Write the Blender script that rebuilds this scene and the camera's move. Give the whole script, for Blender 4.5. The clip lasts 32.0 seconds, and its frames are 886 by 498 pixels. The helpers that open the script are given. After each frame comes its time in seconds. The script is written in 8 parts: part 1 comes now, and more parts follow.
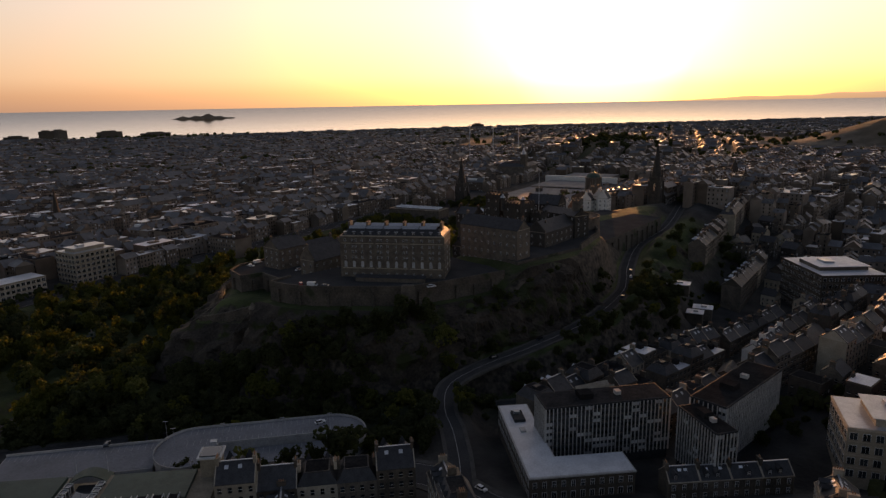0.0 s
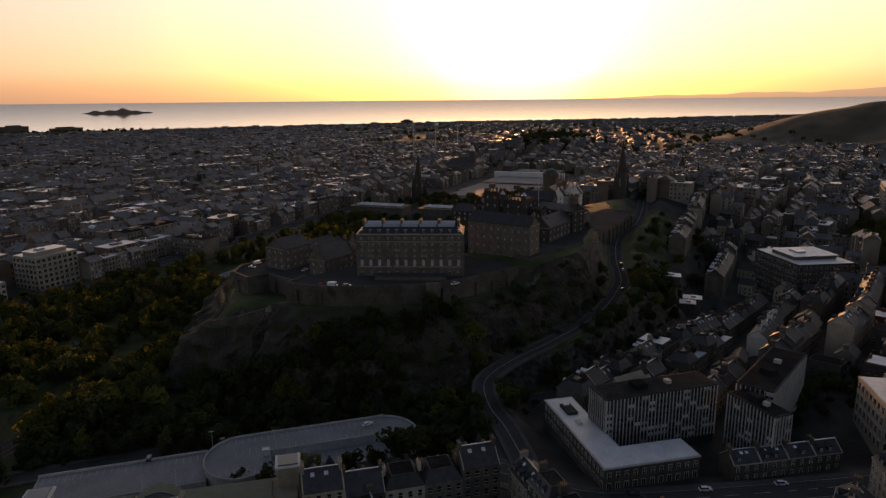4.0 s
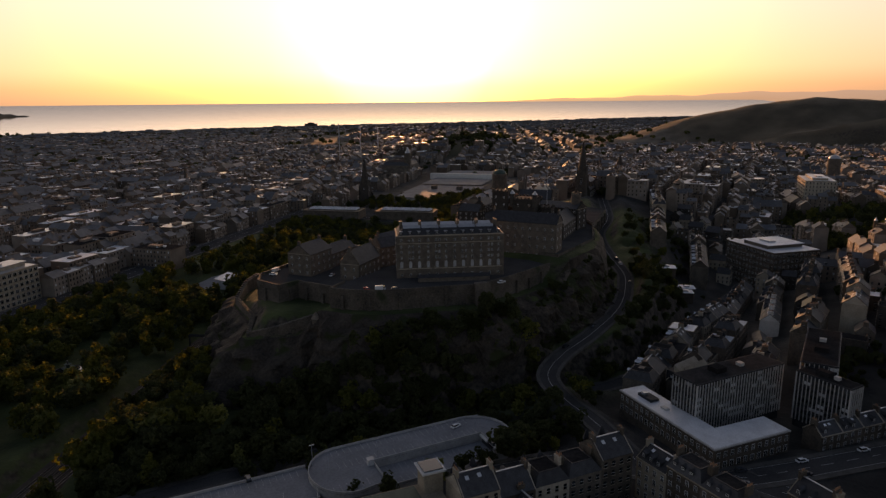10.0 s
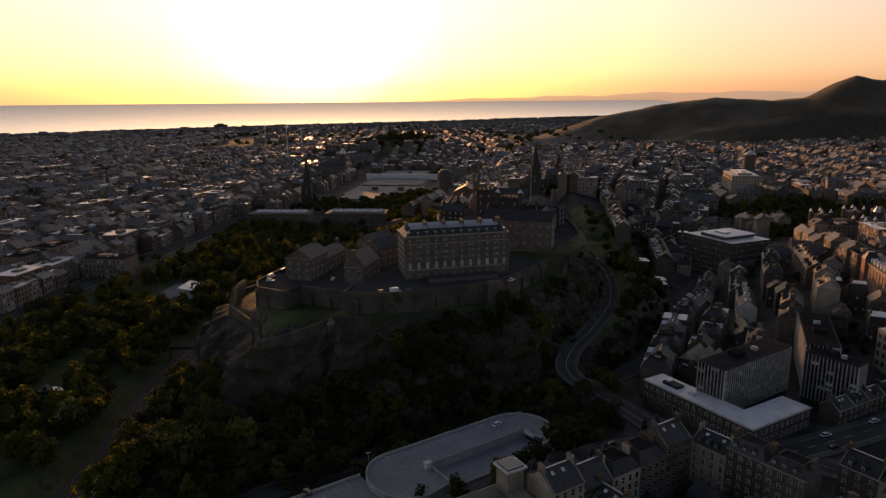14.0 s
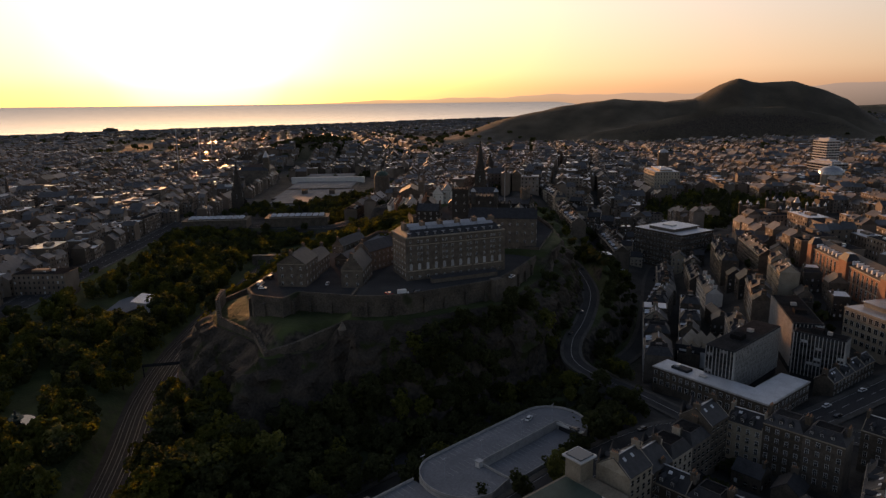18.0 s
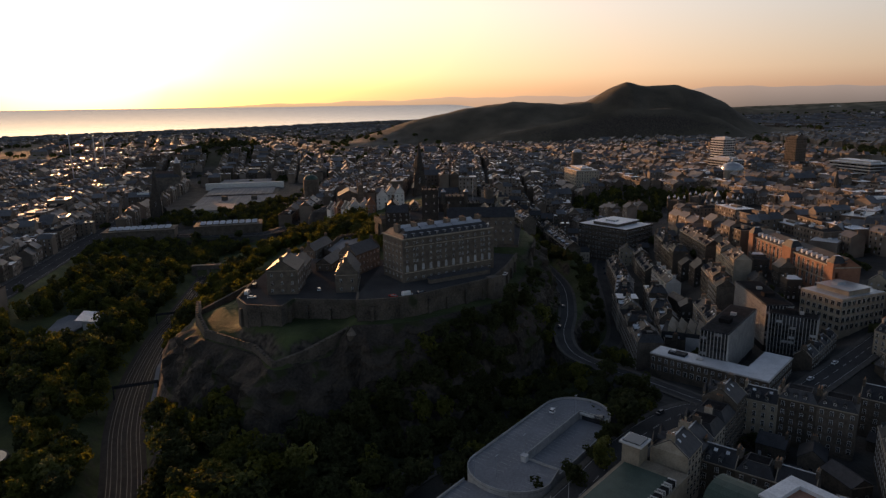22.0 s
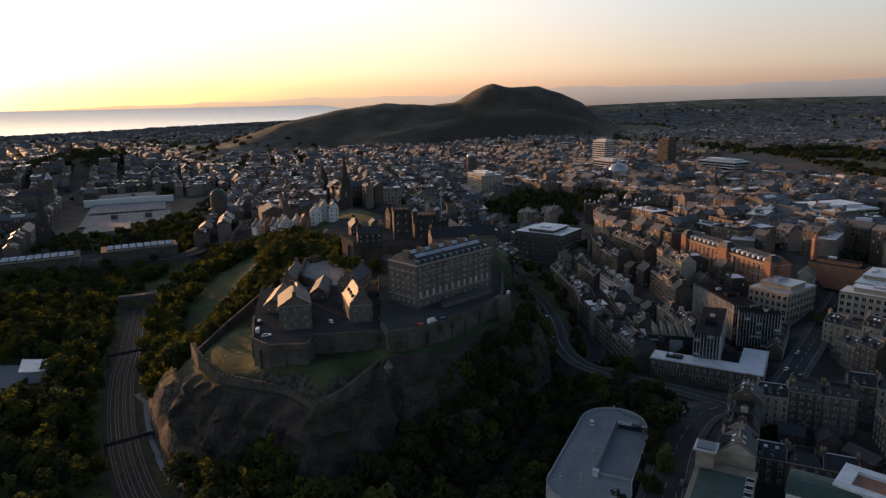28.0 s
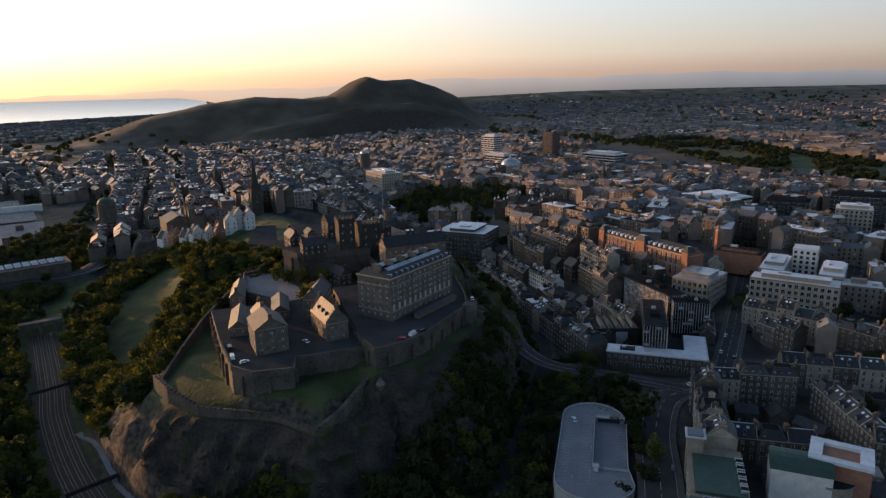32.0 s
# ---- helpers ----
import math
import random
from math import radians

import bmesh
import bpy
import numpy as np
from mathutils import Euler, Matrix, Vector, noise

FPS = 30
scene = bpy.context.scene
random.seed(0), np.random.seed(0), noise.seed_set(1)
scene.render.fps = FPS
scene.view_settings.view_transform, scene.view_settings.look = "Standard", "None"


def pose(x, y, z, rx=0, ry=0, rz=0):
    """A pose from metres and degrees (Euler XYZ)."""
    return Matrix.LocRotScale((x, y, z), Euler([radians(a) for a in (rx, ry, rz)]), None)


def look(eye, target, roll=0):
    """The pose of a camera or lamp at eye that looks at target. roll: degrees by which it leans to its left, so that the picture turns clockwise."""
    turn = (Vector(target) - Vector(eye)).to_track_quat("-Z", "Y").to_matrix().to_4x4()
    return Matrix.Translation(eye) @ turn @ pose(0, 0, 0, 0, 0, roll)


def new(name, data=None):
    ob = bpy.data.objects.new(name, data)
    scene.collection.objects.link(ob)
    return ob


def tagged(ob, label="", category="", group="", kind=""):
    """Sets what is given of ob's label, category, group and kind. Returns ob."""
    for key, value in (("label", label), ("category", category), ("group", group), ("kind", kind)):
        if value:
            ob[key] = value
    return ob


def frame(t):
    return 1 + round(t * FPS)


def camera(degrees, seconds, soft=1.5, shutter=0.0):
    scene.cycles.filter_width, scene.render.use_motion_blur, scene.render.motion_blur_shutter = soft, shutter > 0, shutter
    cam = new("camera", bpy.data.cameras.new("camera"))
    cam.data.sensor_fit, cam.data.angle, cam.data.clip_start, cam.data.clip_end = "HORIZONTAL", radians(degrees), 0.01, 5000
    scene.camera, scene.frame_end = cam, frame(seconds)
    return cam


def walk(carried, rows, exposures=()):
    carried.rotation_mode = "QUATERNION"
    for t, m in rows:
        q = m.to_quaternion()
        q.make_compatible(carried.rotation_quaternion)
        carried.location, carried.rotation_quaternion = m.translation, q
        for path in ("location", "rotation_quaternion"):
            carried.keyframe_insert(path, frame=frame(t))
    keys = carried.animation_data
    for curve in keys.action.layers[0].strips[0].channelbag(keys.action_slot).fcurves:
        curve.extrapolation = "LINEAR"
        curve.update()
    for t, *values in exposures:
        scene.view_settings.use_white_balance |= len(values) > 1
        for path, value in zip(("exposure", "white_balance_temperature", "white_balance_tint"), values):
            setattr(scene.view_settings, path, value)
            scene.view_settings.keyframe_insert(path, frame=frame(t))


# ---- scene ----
# ================= camera =================
# x east, y north, z up, in metres; seconds, eye, (yaw, pitch, roll)
PATH = [
    (0, (-204.34, -266.73, 196.84), (-42.301, -12.370, -1.043)),
    (0.5, (-208.71, -262.32, 197.09), (-43.276, -12.431, -0.991)),
    (1, (-213.06, -257.92, 197.34), (-44.081, -12.520, -0.930)),
    (1.5, (-217.36, -253.52, 197.56), (-44.902, -12.648, -0.853)),
    (2, (-221.61, -249.13, 197.75), (-45.849, -12.736, -0.771)),
    (2.5, (-225.83, -244.72, 197.87), (-46.828, -12.779, -0.697)),
    (3, (-230.01, -240.28, 197.92), (-47.694, -12.793, -0.636)),
    (3.5, (-234.14, -235.82, 197.93), (-48.411, -12.795, -0.590)),
    (5.5, (-249.90, -217.60, 197.69), (-51.529, -12.722, -0.533)),
    (6, (-253.64, -212.91, 197.60), (-52.477, -12.723, -0.532)),
    (6.5, (-257.32, -208.15, 197.51), (-53.410, -12.712, -0.532)),
    (7, (-260.94, -203.30, 197.44), (-54.227, -12.684, -0.535)),
    (7.5, (-264.51, -198.37, 197.38), (-54.918, -12.671, -0.540)),
    (8, (-268.02, -193.37, 197.32), (-55.551, -12.661, -0.545)),
    (8.5, (-271.48, -188.31, 197.28), (-56.159, -12.644, -0.547)),
    (9, (-274.89, -183.18, 197.25), (-56.826, -12.629, -0.544)),
    (9.5, (-278.26, -177.98, 197.23), (-57.508, -12.615, -0.537)),
    (10, (-281.57, -172.72, 197.22), (-58.211, -12.612, -0.528)),
    (10.5, (-284.81, -167.40, 197.24), (-59.004, -12.614, -0.516)),
    (11, (-287.95, -162.03, 197.27), (-60.097, -12.621, -0.502)),
    (11.5, (-290.97, -156.61, 197.32), (-61.296, -12.623, -0.489)),
    (12, (-293.85, -151.15, 197.37), (-62.422, -12.629, -0.480)),
    (12.5, (-296.58, -145.67, 197.40), (-63.364, -12.638, -0.480)),
    (13, (-299.17, -140.17, 197.43), (-64.246, -12.651, -0.489)),
    (13.5, (-301.63, -134.62, 197.44), (-65.122, -12.658, -0.505)),
    (14, (-304.00, -129.03, 197.44), (-66.102, -12.667, -0.522)),
    (14.5, (-306.30, -123.38, 197.40), (-67.105, -12.665, -0.541)),
    (16.5, (-314.78, -100.17, 196.99), (-71.329, -12.622, -0.613)),
    (17, (-316.69, -94.27, 196.85), (-72.428, -12.595, -0.637)),
    (17.5, (-318.50, -88.33, 196.71), (-73.607, -12.580, -0.662)),
    (18, (-320.22, -82.35, 196.58), (-74.796, -12.567, -0.687)),
    (18.5, (-321.80, -76.34, 196.43), (-75.957, -12.550, -0.711)),
    (19, (-323.25, -70.30, 196.29), (-77.154, -12.530, -0.733)),
    (19.5, (-324.54, -64.23, 196.14), (-78.333, -12.510, -0.756)),
    (20, (-325.67, -58.13, 195.99), (-79.575, -12.494, -0.777)),
    (20.5, (-326.67, -52.01, 195.84), (-80.799, -12.484, -0.797)),
    (21, (-327.56, -45.86, 195.70), (-81.903, -12.448, -0.817)),
    (21.5, (-328.36, -39.67, 195.61), (-82.884, -12.418, -0.831)),
    (22, (-329.07, -33.46, 195.60), (-84.028, -12.406, -0.836)),
    (22.5, (-329.68, -27.21, 195.69), (-85.123, -12.424, -0.831)),
    (23, (-330.20, -20.94, 195.95), (-85.837, -12.453, -0.829)),
    (23.5, (-330.63, -14.68, 196.45), (-86.135, -12.488, -0.835)),
    (24, (-330.99, -8.45, 197.22), (-86.098, -12.476, -0.849)),
    (24.5, (-331.28, -2.25, 198.30), (-86.234, -12.413, -0.866)),
    (25, (-331.50, 3.93, 199.66), (-88.849, -12.365, -0.880)),
    (25.5, (-331.65, 10.10, 201.26), (-94.180, -12.348, -0.900)),
    (27.5, (-331.17, 34.81, 208.91), (-96.503, -12.441, -1.102)),
    (28, (-330.67, 40.98, 210.83), (-96.406, -12.783, -1.165)),
    (28.5, (-329.99, 47.13, 212.68), (-96.368, -13.127, -1.224)),
    (29, (-329.15, 53.28, 214.44), (-96.758, -13.408, -1.268)),
    (29.5, (-328.15, 59.40, 216.08), (-98.290, -13.604, -1.291)),
    (30, (-327.02, 65.53, 217.61), (-100.341, -13.713, -1.298)),
    (30.5, (-325.78, 71.67, 219.03), (-102.477, -13.752, -1.299)),
    (31, (-324.47, 77.81, 220.35), (-104.671, -13.768, -1.297)),
    (31.5, (-323.12, 83.96, 221.59), (-106.646, -13.800, -1.289)),
    (32, (-321.77, 90.10, 222.81), (-107.949, -13.814, -1.279)),
]
cam = camera(67.8, 32.0, soft=1.35)
walk(cam, [(t, pose(*e, 90 + 0, 0, a[0]) @ pose(0, 0, 0, a[1], 0, 0) @ pose(0, 0, 0, 0, 0, a[2])) for t, e, a in PATH],
     [(0.0, 0.36, 8000, 26), (13.0, 0.38, 8000, 26), (23.0, 0.54, 7000, 19), (28.0, 0.80, 6450, 15), (32.0, 1.02, 6050, 12)])

# ================= sky and sun =================
SUN_BEARING, SUN_HEIGHT = 55.3, 4.4
sun_way = Vector((math.sin(radians(SUN_BEARING)) * math.cos(radians(SUN_HEIGHT)),
                  math.cos(radians(SUN_BEARING)) * math.cos(radians(SUN_HEIGHT)), math.sin(radians(SUN_HEIGHT))))
world = bpy.data.worlds.new("dawn_sky")
scene.world = world
world.use_nodes = True
wn, wl = world.node_tree.nodes, world.node_tree.links
wn.clear()
sky = wn.new("ShaderNodeTexSky")
sky.sky_type, sky.sun_disc = "NISHITA", False
sky.sun_elevation, sky.sun_rotation = radians(SUN_HEIGHT), radians(SUN_BEARING)
sky.air_density, sky.dust_density, sky.ozone_density, sky.altitude = 1.0, 2.2, 1.4, 100
sky_bg = wn.new("ShaderNodeBackground")
sky_bg.inputs["Strength"].default_value = 0.06
wl.new(sky.outputs[0], sky_bg.inputs["Color"])


def math_node(op, a=None, b=None):
    m = wn.new("ShaderNodeMath")
    m.operation = op
    for i, v in enumerate((a, b)):
        if isinstance(v, (int, float)):
            m.inputs[i].default_value = v
        elif v is not None:
            wl.new(v, m.inputs[i])
    return m.outputs[0]


def sky_ramp(sock, stops):
    r = wn.new("ShaderNodeValToRGB")
    while len(r.color_ramp.elements) < len(stops):
        r.color_ramp.elements.new(0.5)
    for el, (at, rgb) in zip(r.color_ramp.elements, stops):
        el.position, el.color = at, (*rgb, 1)
    wl.new(sock, r.inputs["Fac"])
    return r.outputs["Color"]


coord = wn.new("ShaderNodeTexCoord")
dot = wn.new("ShaderNodeVectorMath")
dot.operation = "DOT_PRODUCT"
dot.inputs[1].default_value = sun_way
wl.new(coord.outputs["Generated"], dot.inputs[0])
away = math_node("ARCCOSINE", dot.outputs["Value"])
axes = wn.new("ShaderNodeSeparateXYZ")
wl.new(coord.outputs["Generated"], axes.inputs[0])
height = math_node("ARCSINE", axes.outputs["Z"])
# moist air that scatters the dawn: peach at the horizon, pale above, dusk-blue overhead and away from the sun
haze = sky_ramp(math_node("DIVIDE", height, math.pi / 2),
                [(0.0, (0.42, 0.275, 0.20)), (0.012, (0.48, 0.31, 0.215)), (0.026, (0.56, 0.41, 0.30)), (0.08, (0.54, 0.495, 0.45)), (0.17, (0.50, 0.525, 0.53)), (0.32, (0.19, 0.245, 0.31)), (0.55, (0.05, 0.068, 0.098)), (1.0, (0.024, 0.035, 0.055))])
fade = sky_ramp(math_node("DIVIDE", away, math.pi), [(0.0, (1, 1, 1)), (0.2, (0.82, 0.83, 0.86)), (0.36, (0.53, 0.59, 0.68)), (0.60, (0.26, 0.345, 0.49)), (1.0, (0.125, 0.165, 0.23))])
mixed = wn.new("ShaderNodeMix")
mixed.data_type, mixed.blend_type = "RGBA", "MULTIPLY"
mixed.inputs["Factor"].default_value = 1.0
wl.new(haze, mixed.inputs["A"])
wl.new(fade, mixed.inputs["B"])
haze_bg = wn.new("ShaderNodeBackground")
haze_bg.inputs["Strength"].default_value = 1.0
wl.new(mixed.outputs["Result"], haze_bg.inputs["Color"])
# the bright aureole of the low sun
glow = sky_ramp(math_node("DIVIDE", away, radians(60)),
                [(0.0, (1.0, 0.97, 0.85)), (0.09, (0.82, 0.74, 0.5)), (0.125, (0.5, 0.43, 0.2)), (0.19, (0.30, 0.235, 0.07)), (0.28, (0.18, 0.125, 0.04)), (0.5, (0.06, 0.045, 0.025)), (1.0, (0.0, 0.0, 0.0))])
glow_bg = wn.new("ShaderNodeBackground")
# the bank of sea mist on the horizon dims it
through_mist = sky_ramp(math_node("DIVIDE", height, radians(5)), [(0.0, (0.85, 0.72, 0.55)), (0.25, (0.88, 0.76, 0.6)), (0.5, (1, 1, 1)), (1.0, (1, 1, 1))])
dimmed = wn.new("ShaderNodeMix")
dimmed.data_type, dimmed.blend_type = "RGBA", "MULTIPLY"
dimmed.inputs["Factor"].default_value = 1.0
wl.new(glow, dimmed.inputs["A"])
wl.new(through_mist, dimmed.inputs["B"])
glow_bg.inputs["Strength"].default_value = 1.0
wl.new(dimmed.outputs["Result"], glow_bg.inputs["Color"])
both = wn.new("ShaderNodeAddShader")
wl.new(sky_bg.outputs[0], both.inputs[0])
wl.new(glow_bg.outputs[0], both.inputs[1])
total = wn.new("ShaderNodeAddShader")
wl.new(both.outputs[0], total.inputs[0])
wl.new(haze_bg.outputs[0], total.inputs[1])
wout = wn.new("ShaderNodeOutputWorld")
wl.new(total.outputs[0], wout.inputs["Surface"])

sun_data = bpy.data.lights.new("sun", "SUN")
sun_data.energy, sun_data.angle, sun_data.color = 2.6, radians(0.53), (1.0, 0.50, 0.21)
sun = new("sun", sun_data)
sun.matrix_world = look(sun_way * 500, (0, 0, 0))

# ================= materials =================
def material(name, dark, light, scale=0.3, rough=0.8, metal=0.0, bump=0.15, fine=6.0, vary=0.0, island=0.0, spots=None, spec=0.4):
    """A surface of two shades mixed by coarse and fine noise, with relief; vary: shade by object, island: shade by piece."""
    m = bpy.data.materials.new(name)
    m.use_nodes = True
    n, l = m.node_tree.nodes, m.node_tree.links
    b = n["Principled BSDF"]
    tc = n.new("ShaderNodeTexCoord")
    geo = n.new("ShaderNodeNewGeometry")
    big = n.new("ShaderNodeTexNoise")
    big.inputs["Scale"].default_value, big.inputs["Detail"].default_value = scale, 5
    small = n.new("ShaderNodeTexNoise")
    small.inputs["Scale"].default_value, small.inputs["Detail"].default_value = scale * fine, 6
    for t in (big, small):
        l.new(geo.outputs["Position"], t.inputs["Vector"])
    add = n.new("ShaderNodeMath")
    add.operation = "MULTIPLY_ADD"
    add.inputs[1].default_value = 0.55
    l.new(small.outputs["Fac"], add.inputs[0])
    half = n.new("ShaderNodeMath")
    half.operation = "MULTIPLY"
    half.inputs[1].default_value = 0.55
    l.new(big.outputs["Fac"], half.inputs[0])
    l.new(half.outputs[0], add.inputs[2])
    ramp = n.new("ShaderNodeValToRGB")
    ramp.color_ramp.elements[0].position, ramp.color_ramp.elements[1].position = 0.36, 0.74
    ramp.color_ramp.elements[0].color, ramp.color_ramp.elements[1].color = (*dark, 1), (*light, 1)
    l.new(add.outputs[0], ramp.inputs["Fac"])
    out = ramp.outputs["Color"]
    for amount, node, sock in ((vary, n.new("ShaderNodeObjectInfo"), "Random"), (island, geo, "Random Per Island")):
        if amount:
            hsv = n.new("ShaderNodeHueSaturation")
            rng = n.new("ShaderNodeMapRange")
            rng.inputs["To Min"].default_value, rng.inputs["To Max"].default_value = 1 - amount, 1 + amount
            l.new(node.outputs[sock], rng.inputs["Value"])
            l.new(rng.outputs[0], hsv.inputs["Value"])
            sat = n.new("ShaderNodeMapRange")
            sat.inputs["To Min"].default_value, sat.inputs["To Max"].default_value = 1 + 0.4 * amount, 1 - 0.4 * amount
            l.new(node.outputs[sock], sat.inputs["Value"])
            l.new(sat.outputs[0], hsv.inputs["Saturation"])
            l.new(out, hsv.inputs["Color"])
            out = hsv.outputs["Color"]
    if spots:
        vor = n.new("ShaderNodeTexNoise")
        vor.inputs["Scale"].default_value, vor.inputs["Detail"].default_value = spots[1], 3
        l.new(geo.outputs["Position"], vor.inputs["Vector"])
        cut = n.new("ShaderNodeMapRange")
        cut.inputs["From Min"].default_value, cut.inputs["From Max"].default_value = spots[2], spots[2] + 0.08
        l.new(vor.outputs["Fac"], cut.inputs["Value"])
        mix = n.new("ShaderNodeMix")
        mix.data_type = "RGBA"
        mix.inputs["B"].default_value = (*spots[0], 1)
        l.new(cut.outputs[0], mix.inputs["Factor"])
        l.new(out, mix.inputs["A"])
        out = mix.outputs["Result"]
    l.new(out, b.inputs["Base Color"])
    b.inputs["Roughness"].default_value, b.inputs["Metallic"].default_value = rough, metal
    b.inputs["Specular IOR Level"].default_value = spec
    if bump:
        bp = n.new("ShaderNodeBump")
        bp.inputs["Strength"].default_value, bp.inputs["Distance"].default_value = bump, 0.4
        l.new(small.outputs["Fac"], bp.inputs["Height"])
        l.new(bp.outputs[0], b.inputs["Normal"])
    return m


M = {
    "stone": material("sandstone_wall", (0.045, 0.037, 0.03), (0.145, 0.117, 0.09), 0.25, 0.9, vary=0.35, island=0.15),
    "soot": material("sooted_stone", (0.03, 0.027, 0.024), (0.085, 0.072, 0.06), 0.3, 0.92, vary=0.2),
    "stone_light": material("pale_sandstone", (0.24, 0.20, 0.15), (0.42, 0.36, 0.28), 0.3, 0.88, vary=0.25),
    "castle": material("castle_rubble", (0.075, 0.063, 0.052), (0.20, 0.165, 0.13), 0.35, 0.92, bump=0.4, vary=0.12),
    "rampart": material("rampart_rubble", (0.035, 0.031, 0.027), (0.15, 0.124, 0.098), 0.14, 0.93, bump=0.5, fine=9, vary=0.1, spots=((0.034, 0.042, 0.02), 0.07, 0.60)),
    "red": material("red_sandstone", (0.20, 0.09, 0.055), (0.34, 0.17, 0.11), 0.3, 0.88, vary=0.1),
    "harl": material("white_harling", (0.55, 0.52, 0.47), (0.78, 0.75, 0.70), 0.3, 0.85, vary=0.1),
    "slate": material("slate_roof", (0.018, 0.019, 0.022), (0.058, 0.059, 0.064), 0.5, 0.6, vary=0.3, island=0.2, spec=0.4),
    "flat": material("felt_roof", (0.016, 0.016, 0.017), (0.042, 0.041, 0.042), 0.2, 0.95, vary=0.3, island=0.3, spec=0.0),
    "pale_roof": material("pale_membrane_roof", (0.48, 0.50, 0.53), (0.74, 0.76, 0.79), 0.25, 0.5, vary=0.15, island=0.25),
    "lead": material("lead_sheet", (0.26, 0.28, 0.31), (0.44, 0.47, 0.50), 0.3, 0.33, metal=0.35, vary=0.1, island=0.2),
    "copper": material("green_copper", (0.025, 0.05, 0.042), (0.055, 0.095, 0.078), 0.4, 0.6, metal=0.2),
    "pot": material("terracotta_pot", (0.28, 0.13, 0.07), (0.42, 0.24, 0.14), 1.0, 0.85),
    "frame": material("white_painted_timber", (0.46, 0.46, 0.45), (0.64, 0.64, 0.62), 1.0, 0.5, bump=0),
    "glass": material("window_glass", (0.015, 0.018, 0.02), (0.03, 0.034, 0.04), 0.2, 0.06, bump=0, spec=1.0, vary=0.5, island=0.5),
    "pale_pane": material("blind_and_sky_glint", (0.28, 0.29, 0.30), (0.44, 0.45, 0.46), 0.5, 0.6, bump=0, vary=0.4),
    "concrete": material("precast_concrete", (0.30, 0.295, 0.285), (0.52, 0.51, 0.49), 0.25, 0.85, vary=0.1),
    "dark_clad": material("dark_spandrel", (0.02, 0.022, 0.025), (0.05, 0.053, 0.058), 0.4, 0.7, spec=0.1),
    "asphalt": material("asphalt", (0.042, 0.042, 0.044), (0.085, 0.084, 0.083), 0.08, 0.95, fine=25, spec=0.0),
    "deck": material("worn_deck_asphalt", (0.15, 0.155, 0.168), (0.26, 0.267, 0.285), 0.08, 0.9, fine=18, spec=0.12),
    "paving": material("paving_slabs", (0.06, 0.058, 0.054), (0.12, 0.115, 0.107), 0.3, 0.9, spec=0.05),
    "paint": material("worn_road_paint", (0.28, 0.28, 0.27), (0.46, 0.46, 0.44), 1.0, 0.6, bump=0),
    "grass": material("grass_sward", (0.022, 0.045, 0.012), (0.07, 0.11, 0.03), 0.05, 0.95, fine=20, bump=0.3),
    "earth": material("ballast", (0.028, 0.024, 0.021), (0.065, 0.056, 0.048), 0.4, 0.95, fine=10),
    "steel": material("rail_steel", (0.13, 0.12, 0.11), (0.22, 0.205, 0.19), 0.5, 0.5, metal=0.7, bump=0),
    "bark": material("bark", (0.05, 0.037, 0.026), (0.11, 0.085, 0.06), 1.5, 0.95),
    # the gold spring leaves carry the low sun's light in their colour
    "leaf": material("dark_foliage", (0.026, 0.03, 0.012), (0.056, 0.062, 0.022), 0.12, 0.92, fine=9, bump=0, vary=0.3, island=0.22, spec=0.08),
    "leaf_gold": material("sunlit_spring_foliage", (0.062, 0.07, 0.018), (0.125, 0.128, 0.036), 0.12, 0.92, fine=9, bump=0, vary=0.35, island=0.22, spec=0.08),
    "car_white": material("white_car_paint", (0.70, 0.70, 0.70), (0.80, 0.80, 0.80), 1.0, 0.25, bump=0),
    "car_red": material("red_car_paint", (0.40, 0.03, 0.03), (0.50, 0.05, 0.04), 1.0, 0.25, bump=0),
    "car_dark": material("dark_car_paint", (0.03, 0.035, 0.045), (0.05, 0.055, 0.065), 1.0, 0.25, bump=0, vary=0.6),
    "rubber": material("tyre_rubber", (0.02, 0.02, 0.02), (0.03, 0.03, 0.03), 1.0, 0.9, bump=0),
    # paler copies of stone and slate for distant houses, haze put into their colour
    "far_wall": material("haze_paled_stone", (0.11, 0.084, 0.065), (0.24, 0.19, 0.15), 0.02, 0.85, bump=0, island=0.4),
    "far_slate": material("haze_paled_slate", (0.066, 0.068, 0.074), (0.145, 0.145, 0.152), 0.05, 0.6, bump=0, island=0.4, spec=0.45),
    "dull_roof": material("grimy_glazed_roof", (0.15, 0.15, 0.155), (0.27, 0.27, 0.275), 0.1, 0.85, bump=0, spec=0.15),
}

M["crag"] = material("dark_crag", (0.016, 0.014, 0.012), (0.075, 0.061, 0.049), 0.12, 0.9, bump=0.6, fine=7, spots=((0.03, 0.036, 0.014), 0.09, 0.56), spec=0.2)


